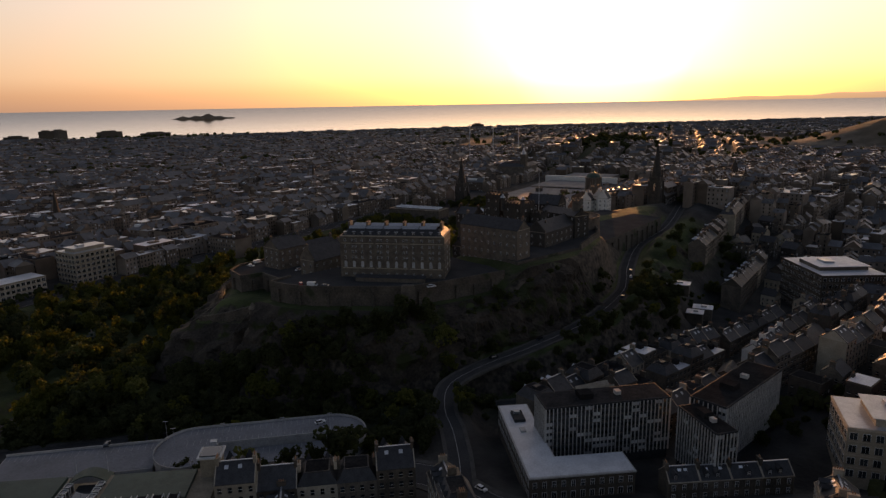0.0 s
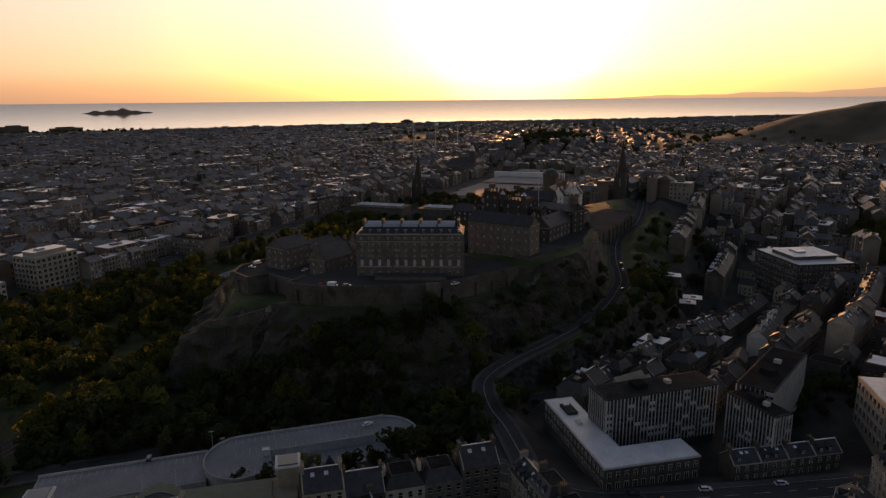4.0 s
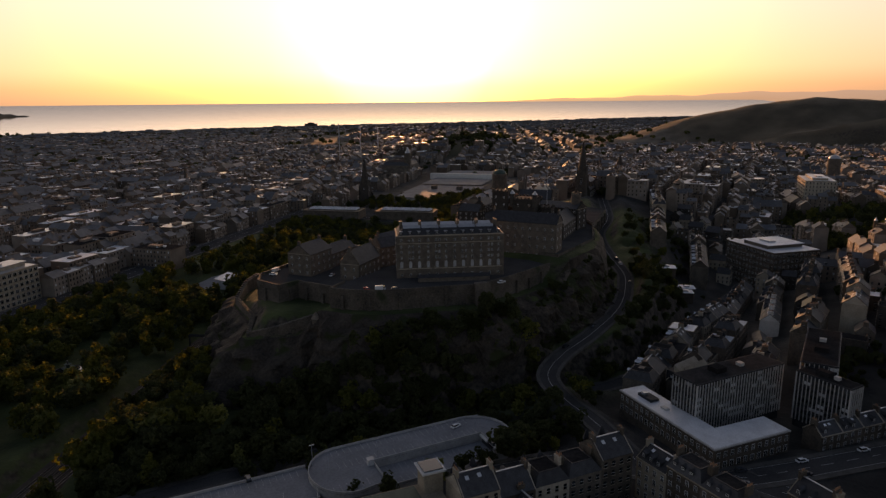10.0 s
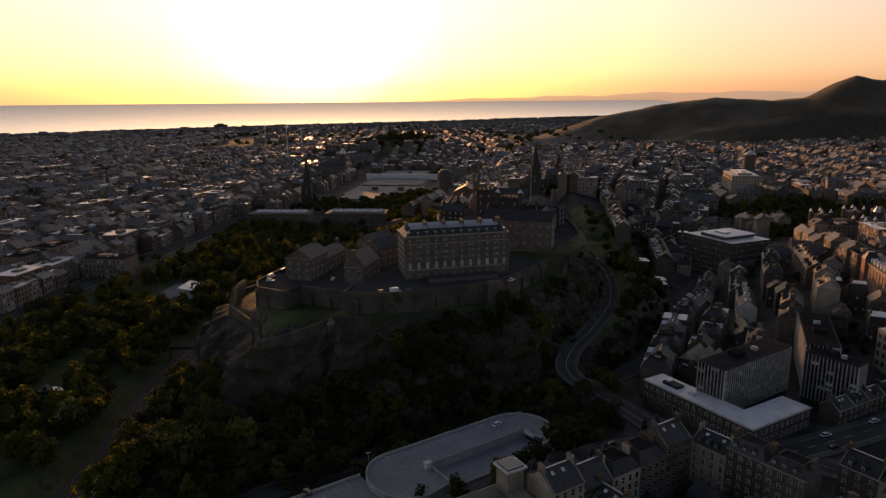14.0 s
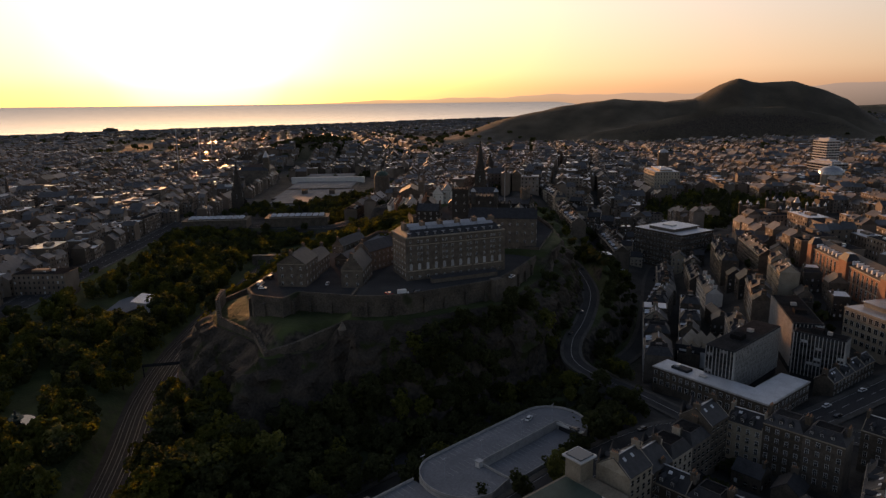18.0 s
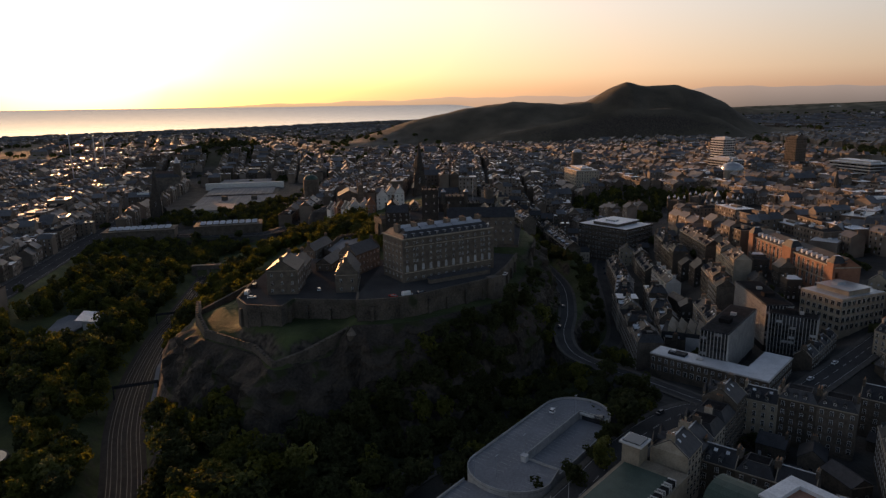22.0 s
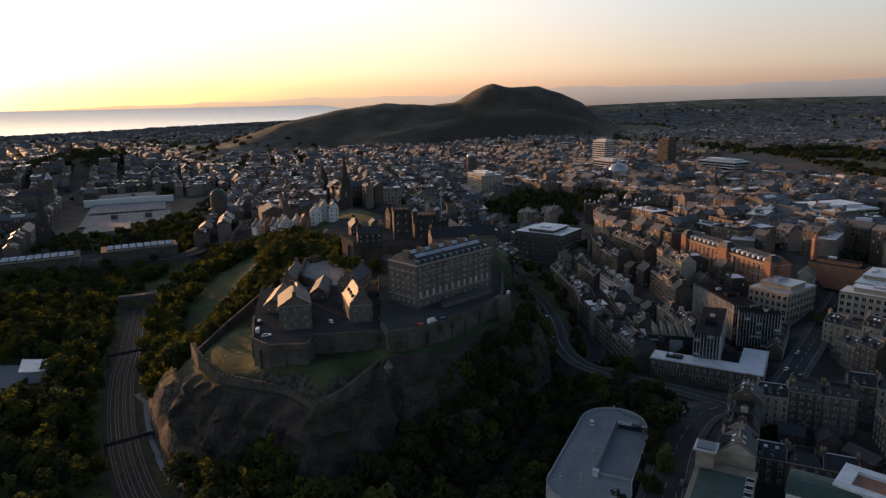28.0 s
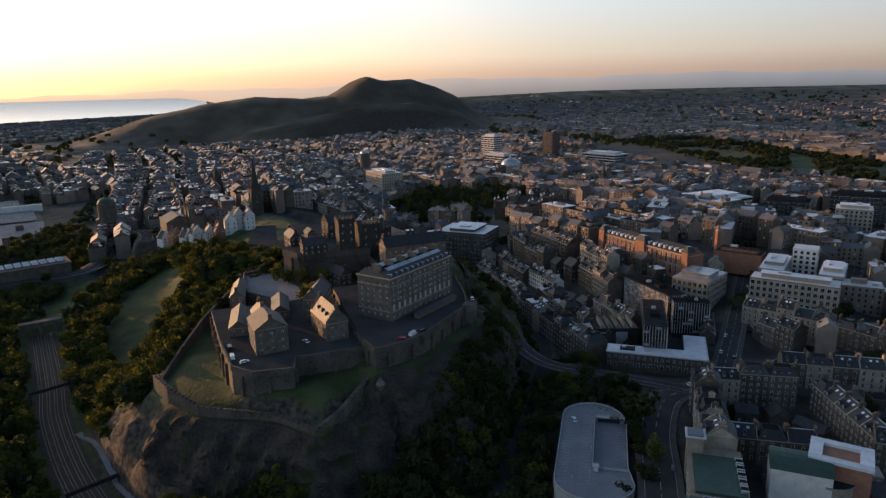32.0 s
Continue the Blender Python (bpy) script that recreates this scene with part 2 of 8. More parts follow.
def let_light_through(m, share, tint):
    """Thin leaves: part of the light passes through them."""
    n, l = m.node_tree.nodes, m.node_tree.links
    b = n["Principled BSDF"]
    thin, both, hue = n.new("ShaderNodeBsdfTranslucent"), n.new("ShaderNodeMixShader"), n.new("ShaderNodeMix")
    hue.data_type, hue.blend_type = "RGBA", "MULTIPLY"
    hue.clamp_result = False
    hue.inputs["Factor"].default_value = 1.0
    hue.inputs["B"].default_value = (*tint, 1)
    l.new(b.inputs["Base Color"].links[0].from_socket, hue.inputs["A"])
    l.new(hue.outputs["Result"], thin.inputs["Color"])
    both.inputs["Fac"].default_value = share
    l.new(b.outputs[0], both.inputs[1])
    l.new(thin.outputs[0], both.inputs[2])
    l.new(both.outputs[0], n["Material Output"].inputs["Surface"])


let_light_through(M["leaf"], 0.38, (1.7, 1.9, 1.0))
let_light_through(M["leaf_gold"], 0.42, (2.2, 2.1, 1.0))


def water_material():
    m = bpy.data.materials.new("sea_water")
    m.use_nodes = True
    n, l = m.node_tree.nodes, m.node_tree.links
    b = n["Principled BSDF"]
    # peach base and near-full metal put the dawn sky's reflection into the water
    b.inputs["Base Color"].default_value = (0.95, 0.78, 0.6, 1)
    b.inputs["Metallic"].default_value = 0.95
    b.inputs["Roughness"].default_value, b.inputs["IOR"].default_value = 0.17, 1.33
    geo, wave, bp = n.new("ShaderNodeNewGeometry"), n.new("ShaderNodeTexNoise"), n.new("ShaderNodeBump")
    wave.inputs["Scale"].default_value, wave.inputs["Detail"].default_value = 0.05, 4
    bp.inputs["Strength"].default_value, bp.inputs["Distance"].default_value = 0.05, 1.0
    l.new(geo.outputs["Position"], wave.inputs["Vector"])
    l.new(wave.outputs["Fac"], bp.inputs["Height"])
    l.new(bp.outputs[0], b.inputs["Normal"])
    return m


def ground_material():
    """Grass, scrub and bare rock by slope and height, town ground further out, paled with distance as painted haze."""
    m = bpy.data.materials.new("open_ground")
    m.use_nodes = True
    n, l = m.node_tree.nodes, m.node_tree.links
    b = n["Principled BSDF"]
    b.inputs["Roughness"].default_value = 0.95
    b.inputs["Specular IOR Level"].default_value = 0.3
    geo = n.new("ShaderNodeNewGeometry")

    def noise_at(scale, detail=6):
        t = n.new("ShaderNodeTexNoise")
        t.inputs["Scale"].default_value, t.inputs["Detail"].default_value = scale, detail
        l.new(geo.outputs["Position"], t.inputs["Vector"])
        return t.outputs["Fac"]

    def ramp(sock, a, ca, c, cc):
        r = n.new("ShaderNodeValToRGB")
        r.color_ramp.elements[0].position, r.color_ramp.elements[1].position = a, c
        r.color_ramp.elements[0].color, r.color_ramp.elements[1].color = (*ca, 1), (*cc, 1)
        l.new(sock, r.inputs["Fac"])
        return r.outputs["Color"]

    def mix(fac, a, c):
        x = n.new("ShaderNodeMix")
        x.data_type = "RGBA"
        l.new(fac, x.inputs["Factor"])
        l.new(a, x.inputs["A"])
        l.new(c, x.inputs["B"])
        return x.outputs["Result"]

    grass = ramp(noise_at(0.06), 0.35, (0.028, 0.040, 0.013), 0.7, (0.078, 0.098, 0.034))
    rock = ramp(noise_at(0.35, 10), 0.35, (0.020, 0.017, 0.014), 0.68, (0.105, 0.086, 0.068))
    yards = ramp(noise_at(0.06, 8), 0.4, (0.028, 0.027, 0.026), 0.65, (0.062, 0.06, 0.056))
    # town ground further off is lighter, haze put into its colour
    suburbs = ramp(noise_at(0.02, 8), 0.4, (0.065, 0.06, 0.05), 0.65, (0.14, 0.127, 0.105))
    up = n.new("ShaderNodeSeparateXYZ")
    l.new(geo.outputs["Normal"], up.inputs[0])
    steep = n.new("ShaderNodeMath")
    steep.operation = "MULTIPLY_ADD"
    steep.inputs[1].default_value = 0.35
    l.new(noise_at(0.15, 6), steep.inputs[0])
    l.new(up.outputs["Z"], steep.inputs[2])
    cut = n.new("ShaderNodeMapRange")
    cut.inputs["From Min"].default_value, cut.inputs["From Max"].default_value = 0.93, 1.06
    l.new(steep.outputs[0], cut.inputs["Value"])
    dry = ramp(noise_at(0.01, 8), 0.38, (0.052, 0.043, 0.028), 0.66, (0.105, 0.087, 0.06))
    moor = n.new("ShaderNodeAttribute")
    moor.attribute_name = "moor"
    town = mix(moor.outputs["Fac"], yards, suburbs)
    wild = mix(cut.outputs[0], rock, mix(moor.outputs["Fac"], grass, dry))
    att = n.new("ShaderNodeAttribute")
    att.attribute_name = "built"
    # farmland beyond five kilometres, with haze painted into its pale colour
    hazed_fields = ramp(noise_at(0.012, 3), 0.42, (0.085, 0.085, 0.06), 0.6, (0.20, 0.185, 0.14))
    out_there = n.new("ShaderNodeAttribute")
    out_there.attribute_name = "hazed"
    col = mix(out_there.outputs["Fac"], mix(att.outputs["Fac"], wild, town), hazed_fields)
    l.new(col, b.inputs["Base Color"])
    bp = n.new("ShaderNodeBump")
    bp.inputs["Strength"].default_value, bp.inputs["Distance"].default_value = 0.5, 1.2
    l.new(noise_at(0.5, 8), bp.inputs["Height"])
    l.new(bp.outputs[0], b.inputs["Normal"])
    return m


M["water"], M["ground"] = water_material(), ground_material()

# ================= building tools =================
HUB = (-290.0, -70.0)
NEAR, EDGE, EYE_Z = 3000.0, 4740.0, 194.0


def squeeze(x, y, z):
    """Draws the land beyond three kilometres in, along the lines of sight, so that the horizon fits into the sheet."""
    dx, dy = x - HUB[0], y - HUB[1]
    far = math.hypot(dx, dy)
    if far <= NEAR:
        return (x, y, z)
    s = EDGE - (EDGE - NEAR) ** 2 / ((far - NEAR) + (EDGE - NEAR))
    return (HUB[0] + dx * s / far, HUB[1] + dy * s / far, EYE_Z - (EYE_Z - z) * s / far)


def smooth(v, a, b):
    u = np.clip((v - a) / (b - a), 0, 1)
    return u * u * (3 - 2 * u)


def seg_dist(x, y, pts, closed=False):
    """Distance to a polyline and the share of the way along each nearest segment."""
    best = np.full(np.shape(x), 1e9)
    at = np.zeros(np.shape(x))
    n = len(pts)
    for i in range(n if closed else n - 1):
        (ax, ay), (bx, by) = pts[i][:2], pts[(i + 1) % n][:2]
        ux, uy = bx - ax, by - ay
        t = np.clip(((x - ax) * ux + (y - ay) * uy) / (ux * ux + uy * uy), 0, 1)
        d = np.hypot(x - ax - t * ux, y - ay - t * uy)
        near = d < best
        best = np.where(near, d, best)
        at = np.where(near, i + t, at)
    return best, at


def inside(x, y, pts):
    c = np.zeros(np.shape(x), bool)
    n = len(pts)
    for i in range(n):
        (ax, ay), (bx, by) = pts[i], pts[(i + 1) % n]
        if ay == by:
            continue
        c ^= ((ay > y) != (by > y)) & (x < (bx - ax) * (y - ay) / (by - ay) + ax)
    return c


class Build:
    """Collects boxes, prisms and roofs into one mesh, in a turned local frame."""

    def __init__(self, x=0.0, y=0.0, z=0.0, turn=0.0):
        self.v, self.f, self.m, self.mats = [], [], [], []
        self.place(x, y, z, turn)
        self.warp = None

    def place(self, x, y, z, turn):
        self.o, self.c, self.s = (x, y, z), math.cos(turn), math.sin(turn)

    def mat(self, name):
        if name not in self.mats:
            self.mats.append(name)
        return self.mats.index(name)

    def add(self, verts, faces, mat):
        k, i = len(self.v), self.mat(mat)
        ox, oy, oz = self.o
        for x, y, z in verts:
            p = (ox + x * self.c - y * self.s, oy + x * self.s + y * self.c, oz + z)
            self.v.append(self.warp(*p) if self.warp else p)
        for f in faces:
            self.f.append(tuple(k + j for j in f))
            self.m.append(i)

    def box(self, x0, x1, y0, y1, z0, z1, mat, bottom=False):
        v = [(x0, y0, z0), (x1, y0, z0), (x1, y1, z0), (x0, y1, z0), (x0, y0, z1), (x1, y0, z1), (x1, y1, z1), (x0, y1, z1)]
        f = [(0, 1, 5, 4), (1, 2, 6, 5), (2, 3, 7, 6), (3, 0, 4, 7), (4, 5, 6, 7)]
        self.add(v, f + ([(3, 2, 1, 0)] if bottom else []), mat)

    def prism(self, pts, z0, z1, mat, top=None, bottom=False, taper=1.0):
        n = len(pts)
        cx, cy = sum(p[0] for p in pts) / n, sum(p[1] for p in pts) / n
        v = [(x, y, z0) for x, y in pts] + [(cx + (x - cx) * taper, cy + (y - cy) * taper, z1) for x, y in pts]
        self.add(v, [(i, (i + 1) % n, n + (i + 1) % n, n + i) for i in range(n)], mat)
        self.add(v[n:], [tuple(range(n))], top or mat)
        if bottom:
            self.add(v[:n], [tuple(reversed(range(n)))], mat)

    def ring(self, x, y, r, z0, z1, mat, n=10, taper=1.0, top=None):
        self.prism([(x + r * math.cos(2 * math.pi * i / n), y + r * math.sin(2 * math.pi * i / n)) for i in range(n)], z0, z1, mat, top, False, taper)

    def gable(self, x0, x1, y0, y1, z, h, mat, wall=None, over=0.35, thick=0.25):
        """A pitched roof with its ridge along x, with thickness and eaves; wall: gable ends of that material."""
        ym, k = (y0 + y1) / 2, over * h / ((y1 - y0) / 2)
        a, b = x0 - 0.1, x1 + 0.1
        v = []
        for t in (0, thick):
            v += [(a, y0 - over, z - k + t), (b, y0 - over, z - k + t), (b, ym, z + h + t), (a, ym, z + h + t), (b, y1 + over, z - k + t), (a, y1 + over, z - k + t)]
        f = [(6, 7, 8, 9), (9, 8, 10, 11), (0, 1, 7, 6), (4, 5, 11, 10), (0, 6, 9, 3), (3, 9, 11, 5), (7, 1, 2, 8), (8, 2, 4, 10)]
        self.add(v, f, mat)
        if wall:
            self.add([(x0, y0, z), (x0, y1, z), (x0, ym, z + h), (x1, y0, z), (x1, y1, z), (x1, ym, z + h)], [(0, 2, 1), (3, 4, 5)], wall)

    def hip(self, x0, x1, y0, y1, z, h, mat, inset=None, over=0.35, top=None):
        """A hipped or mansard roof; inset: how far in its top lies."""
        d = inset if inset is not None else (y1 - y0) / 2 - 0.05
        x0, x1, y0, y1 = x0 - over, x1 + over, y0 - over, y1 + over
        v = [(x0, y0, z), (x1, y0, z), (x1, y1, z), (x0, y1, z), (x0 + d, y0 + d, z + h), (x1 - d, y0 + d, z + h), (x1 - d, y1 - d, z + h), (x0 + d, y1 - d, z + h)]
        self.add(v, [(0, 1, 5, 4), (1, 2, 6, 5), (2, 3, 7, 6), (3, 0, 4, 7)], mat)
        self.add(v[4:], [(0, 1, 2, 3)], top or mat)

    def mesh(self, name):
        me = bpy.data.meshes.new(name)
        me.from_pydata(self.v, [], self.f)
        for m in self.mats:
            me.materials.append(M[m])
        me.polygons.foreach_set("material_index", self.m)
        me.update()
        return me


def thing(name, x, y, z, turn, label, category, group="", kind=""):
    """An empty at the base of a thing, turned about the upright."""
    ob = new(name)
    ob.empty_display_size = 0.5
    ob.matrix_basis = pose(x, y, z, 0, 0, math.degrees(turn))
    return tagged(ob, label, category, group, kind)


def part(name, build, parent=None, label="", kind=""):
    """Links what was collected, or a mesh, as one mesh object under a thing."""
    ob = new(name, build.mesh(name) if isinstance(build, Build) else build)
    ob.parent = parent
    return tagged(ob, label, kind=kind)


FOOTPRINTS = []


def mark_out(x, y, turn, w, d):
    """Notes the ground that a building stands on."""
    c, s = math.cos(turn), math.sin(turn)
    for i in range(max(2, int(w / 6)) + 1):
        for j in range(max(1, int(d / 6)) + 1):
            u, v = w * i / max(2, int(w / 6)), d * j / max(1, int(d / 6))
            FOOTPRINTS.append((x + u * c - v * s, y + u * s + v * c))


def setting(name, build, label, category):
    return tagged(new(name, build.mesh(name)), label, category, kind="structure")

# ================= the land =================
# the rim of the castle rock, at the foot of its outermost walls
ROCK = [(-6, 132), (-30, 124), (-45, 112), (-62, 81), (-79, 67), (-70, 52), (-58, 38), (-54, 20), (-47, 5), (-31, -13), (-14, -31), (12, -37),
        (60, -47), (112, -51), (165, -26), (200, -8), (290, 2), (302, 72), (230, 88), (170, 94), (130, 102), (70, 114), (30, 124)]
# the road that climbs round the rock: x, y, z
TERRACE = [(-66, -122, 70.0), (-54, -108, 71.0), (-43, -93, 72.5), (-35, -80, 73.5), (-18, -65, 74.5), (7, -62, 75.5), (38, -66.5, 78.0), (84, -67, 80.5),
           (134, -55, 83.0), (160, -42, 84.5), (185, -27, 86.0), (243, 0, 88.0), (309, 14, 91.0), (401, 50, 95.0)]
LAWSON = [(-66, -122, 70), (-60, -146, 70), (-20, -190, 72), (50, -260, 76), (140, -352, 80), (260, -480, 80)]
CASTLE_TERRACE = [(-66, -122, 70), (-72, -104, 70.5), (-98, -80, 71), (-135, -56, 71), (-200, -12, 70), (-260, 30, 68)]
KINGS_STABLES = [(-190, 50, 58), (-120, 10, 58), (-70, -25, 59), (-25, -55, 60), (20, -86, 61), (60, -98, 60), (130, -104, 58), (240, -112, 57), (360, -140, 57), (480, -120, 57)]
SPITTAL = [(-55, -150, 70.2), (-60, -178, 70.5), (-60, -205, 71), (-70, -228, 72)]
EAST_PORT = [(-140, -230, 70), (-70, -228, 72), (-12, -286, 75), (42, -358, 79), (130, -470, 80)]
PRINCES = [(-420, 170, 62), (-200, 252, 62), (60, 330, 62), (330, 410, 62), (700, 520, 62), (900, 570, 62)]
MOUND = [(360, 172, 84), (412, 176, 80), (470, 192, 74), (460, 214, 68), (390, 210, 65), (350, 232, 61), (340, 300, 60), (330, 405, 61)]
ROADS = [("road_terrace", TERRACE, 7.6), ("road_lawson", LAWSON, 10), ("road_castle_terrace", CASTLE_TERRACE, 13), ("road_stables", KINGS_STABLES, 7),
         ("road_spittal", SPITTAL, 10), ("road_port", EAST_PORT, 10), ("road_princes", PRINCES, 20), ("road_mound", MOUND, 12)]
RAIL = [(-220, 60, 49), (-120, 112, 49), (-60, 147, 49), (-5, 172, 49), (60, 194, 49), (110, 206, 49), (215, 234, 49)]
# shore of the firth
SHORE = [(-9000, 4600), (-2500, 4900), (700, 4950), (1900, 4700), (2300, 4200), (3300, 3600), (4300, 3050), (5600, 2350), (6900, 1700), (8000, 1150), (9800, 800), (13000, 760), (20000, 1000), (60000, 3300)]


def land(x, y):
    """Height of the open land, for arrays of places."""
    x, y = np.asarray(x, float), np.asarray(y, float)
    h = 68 + 10 * smooth(-y, 170, 420) * smooth(x, -300, 50)
    h = h + (62 - 68 - (y - 330) * 0.0125) * smooth(y, 150, 380)
    h = h - 15 * np.exp(-(((y - 190 - 0.25 * np.clip(x, -300, 300)) / 95) ** 2)) * smooth(-x, -560, -330)
    h = h - 11 * np.exp(-(((y + 100) / 42) ** 2)) * smooth(x, 10, 90) * (1 - smooth(x, 500, 1100))
    h = h - 10 * np.exp(-((seg_dist(x, y, KINGS_STABLES)[0] / 30) ** 2)) * (1 - smooth(x, 0, 120))
    h = h + 34 * np.exp(-(((y - 55 + 0.03 * x) / 85) ** 2)) * smooth(x, 130, 230) * (1 - 0.9 * smooth(x, 230, 1500))
    h = h + 13 * smooth(-y, 125, 205) * smooth(x, 20, 90) * (1 - smooth(x, 300, 420)) * (1 - smooth(-y, 330, 480))
    h = h - 25 * smooth(x, 1100, 2600) * smooth(y, -700, 200)
    # Calton hill, the crags and the lion-shaped hill
    h = h + 52 * np.exp(-(((x - 1180) / 230) ** 2 + ((y - 650) / 150) ** 2) ** 1.3)
    ridge = np.interp(y, [-1120, -994, -940, -870, -790, -688, -588, -535, -490, -440, -345, -239, -41, 139, 373, 620], [66, 108, 140, 193, 225, 258, 254, 256, 270, 248, 196, 187, 199, 177, 129, 50])
    lean = smooth(x + 0.12 * (y + 490), 2010, 2430) * (1 - smooth(x, 2560, 3150))
    h = np.maximum(h, 48 + (ridge - 48) * lean)
    scarp = np.interp(y, [-820, -700, -560, -400, -200, 0, 140], [0, 62, 92, 96, 74, 34, 0])
    h = h + scarp * smooth(x, 1835, 1930) * (1 - smooth(x, 1960, 2300)) * (1 - 0.6 * lean)
    # far south: rising suburbs and a range of hills
    far = np.hypot(x - HUB[0], y - HUB[1])
    bear = np.degrees(np.arctan2(x - HUB[0], y - HUB[1]))
    h = h + 60 * smooth(-y, 1200, 5000) * smooth(bear, 85, 120)
    h = h + smooth(far, 5000, 12000) * smooth(bear, 96, 130) * 40
    # the sea bed
    sea = inside(x, y, SHORE + [(1200000, 66000), (1200000, 1800000), (-1200000, 1800000), (-1200000, 4600)])
    d = seg_dist(x, y, SHORE)[0]
    coast = np.where(sea, -6 - 0.01 * d, np.minimum(h, 5 + d * 0.03 + 2))
    h = np.where(sea, coast, np.where(d < 2500, coast, h))
    # the castle rock
    rim, at = seg_dist(x, y, ROCK, True)
    within = inside(x, y, ROCK)
    width = 34 + 26 * smooth(-y, -20, 60) + 12 * smooth(y, 60, 130) * smooth(x, -30, 60)
    width = np.where((x < -20) & (y > 30), 24, width)
    slope = np.clip(1 - rim / width, 0, 1)
    top = 87.5 + 24 * smooth(x, 36, 60) * (1 - smooth(x, 150, 190)) * (1 - 0.42 * smooth(y, 0, 25)) * (1 - smooth(y, 60, 100)) + 12 * smooth(x, 150, 190) + 12.5 * (1 - smooth(y, 36, 46)) * (1 - smooth(x, 36, 60))
    top = np.where(within, top + 9.0 * smooth(rim, 1.5, 12) * smooth(y, 36, 46) * (1 - 0.65 * smooth(y, 84, 104)) * (1 - smooth(x, 0, 60)), np.minimum(top, 97 + 4 * (1 - smooth(y, 30, 45)) + 7 * smooth(x, 40, 70) * (1 - smooth(x, 150, 190)) * (1 - smooth(y, 20, 60))))
    rough = 5.0 * np.sin(x * 0.21 + 1.7 * np.sin(y * 0.13)) * np.sin(y * 0.19 + 1.3 * np.sin(x * 0.11)) * slope * (1 - slope) * 3
    step = slope ** np.where(x < -40, 1.15, 0.9)
    rock = np.where(within, top, h + (top - h) * step + rough)
    h = np.maximum(h, rock)
    return h


def ground_z(x, y):
    """Height of the finished ground, roads included."""
    h = land(x, y)
    for _, pts, width in ROADS:
        d, at = seg_dist(x, y, pts)
        zs = np.interp(at, range(len(pts)), [p[2] for p in pts])
        k = 1 - smooth(d, width * 0.5 + 2.5, width * 0.5 + 13)
        h = h + (zs - h) * k
    d, at = seg_dist(x, y, RAIL)
    h = h + (48.7 - h) * (1 - smooth(d, 9.5, 17))
    d, at = seg_dist(x, y, [(-86, -60), (-165, -12)])
    h = np.where(d < 30, np.minimum(h, 66), h)
    return h


def gz(x, y):
    return float(ground_z(np.array([x], float), np.array([y], float))[0])


def axis(lo, hi, fine_lo, fine_hi, step, grow):
    """Grid lines, dense in the middle and ever wider outwards."""
    mid = list(np.arange(fine_lo, fine_hi + 0.1, step))
    a, s = [], step
    x = fine_lo
    while x > lo:
        s = min(s * grow, 4000)
        x -= s
        a.append(x)
    b, s = [], step
    x = mid[-1]
    while x < hi:
        s = min(s * grow, 4000)
        x += s
        b.append(x)
    return np.array(a[::-1] + mid + b)


def make_ground():
    xs, ys = axis(-7000, 400000, -230, 330, 4.0, 1.022), axis(-200000, 300000, -240, 260, 4.0, 1.022)
    gx, gy = np.meshgrid(xs, ys, indexing="ij")
    h = ground_z(gx, gy)
    wob = 1.2 * np.sin(gx * 0.031 + 2 * np.sin(gy * 0.017)) * np.sin(gy * 0.027)
    far = np.hypot(gx - HUB[0], gy - HUB[1])
    h = h + wob * smooth(far, 900, 1500) * 2
    s = np.where(far > NEAR, EDGE - (EDGE - NEAR) ** 2 / ((far - NEAR) + (EDGE - NEAR)), far) / np.maximum(far, 1)
    px, py, pz = HUB[0] + (gx - HUB[0]) * s, HUB[1] + (gy - HUB[1]) * s, EYE_Z - (EYE_Z - h) * s
    pz = np.where(far > NEAR, pz, h)
    v = np.stack([px, py, pz], -1).reshape(-1, 3)
    nx, ny = gx.shape
    i = np.arange(nx * ny).reshape(nx, ny)
    f = np.stack([i[:-1, :-1], i[1:, :-1], i[1:, 1:], i[:-1, 1:]], -1).reshape(-1, 4)
    me = bpy.data.meshes.new("ground")
    me.from_pydata(v.tolist(), [], f.tolist())
    me.materials.append(M["ground"])
    me.polygons.foreach_set("use_smooth", [True] * len(me.polygons))
    # where streets and yards are paved rather than grown over
    wild = wilderness(gx, gy)
    # how far the painted haze pales the ground colour
    layer = me.attributes.new("hazed", "FLOAT", "POINT")
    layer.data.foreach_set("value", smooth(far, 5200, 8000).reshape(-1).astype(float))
    layer = me.attributes.new("moor", "FLOAT", "POINT")
    layer.data.foreach_set("value", smooth(far, 1250, 1600).reshape(-1).astype(float))
    layer = me.attributes.new("built", "FLOAT", "POINT")
    layer.data.foreach_set("value", (1 - wild).reshape(-1).astype(float))
    me.update()
    tagged(new("ground", me), "dark rolling ground of grass, rock and town yards", "ground", kind="structure")


GARDENS = [(-420, 165), (-200, 242), (60, 318), (320, 395), (330, 240), (345, 160), (250, 100), (40, 130), (-60, 90), (-110, 20), (-300, 60), (-420, 120)]
MEADOWS = [(150, -640), (420, -700), (760, -800), (1150, -880), (1150, -1080), (700, -1010), (350, -900), (100, -760)]


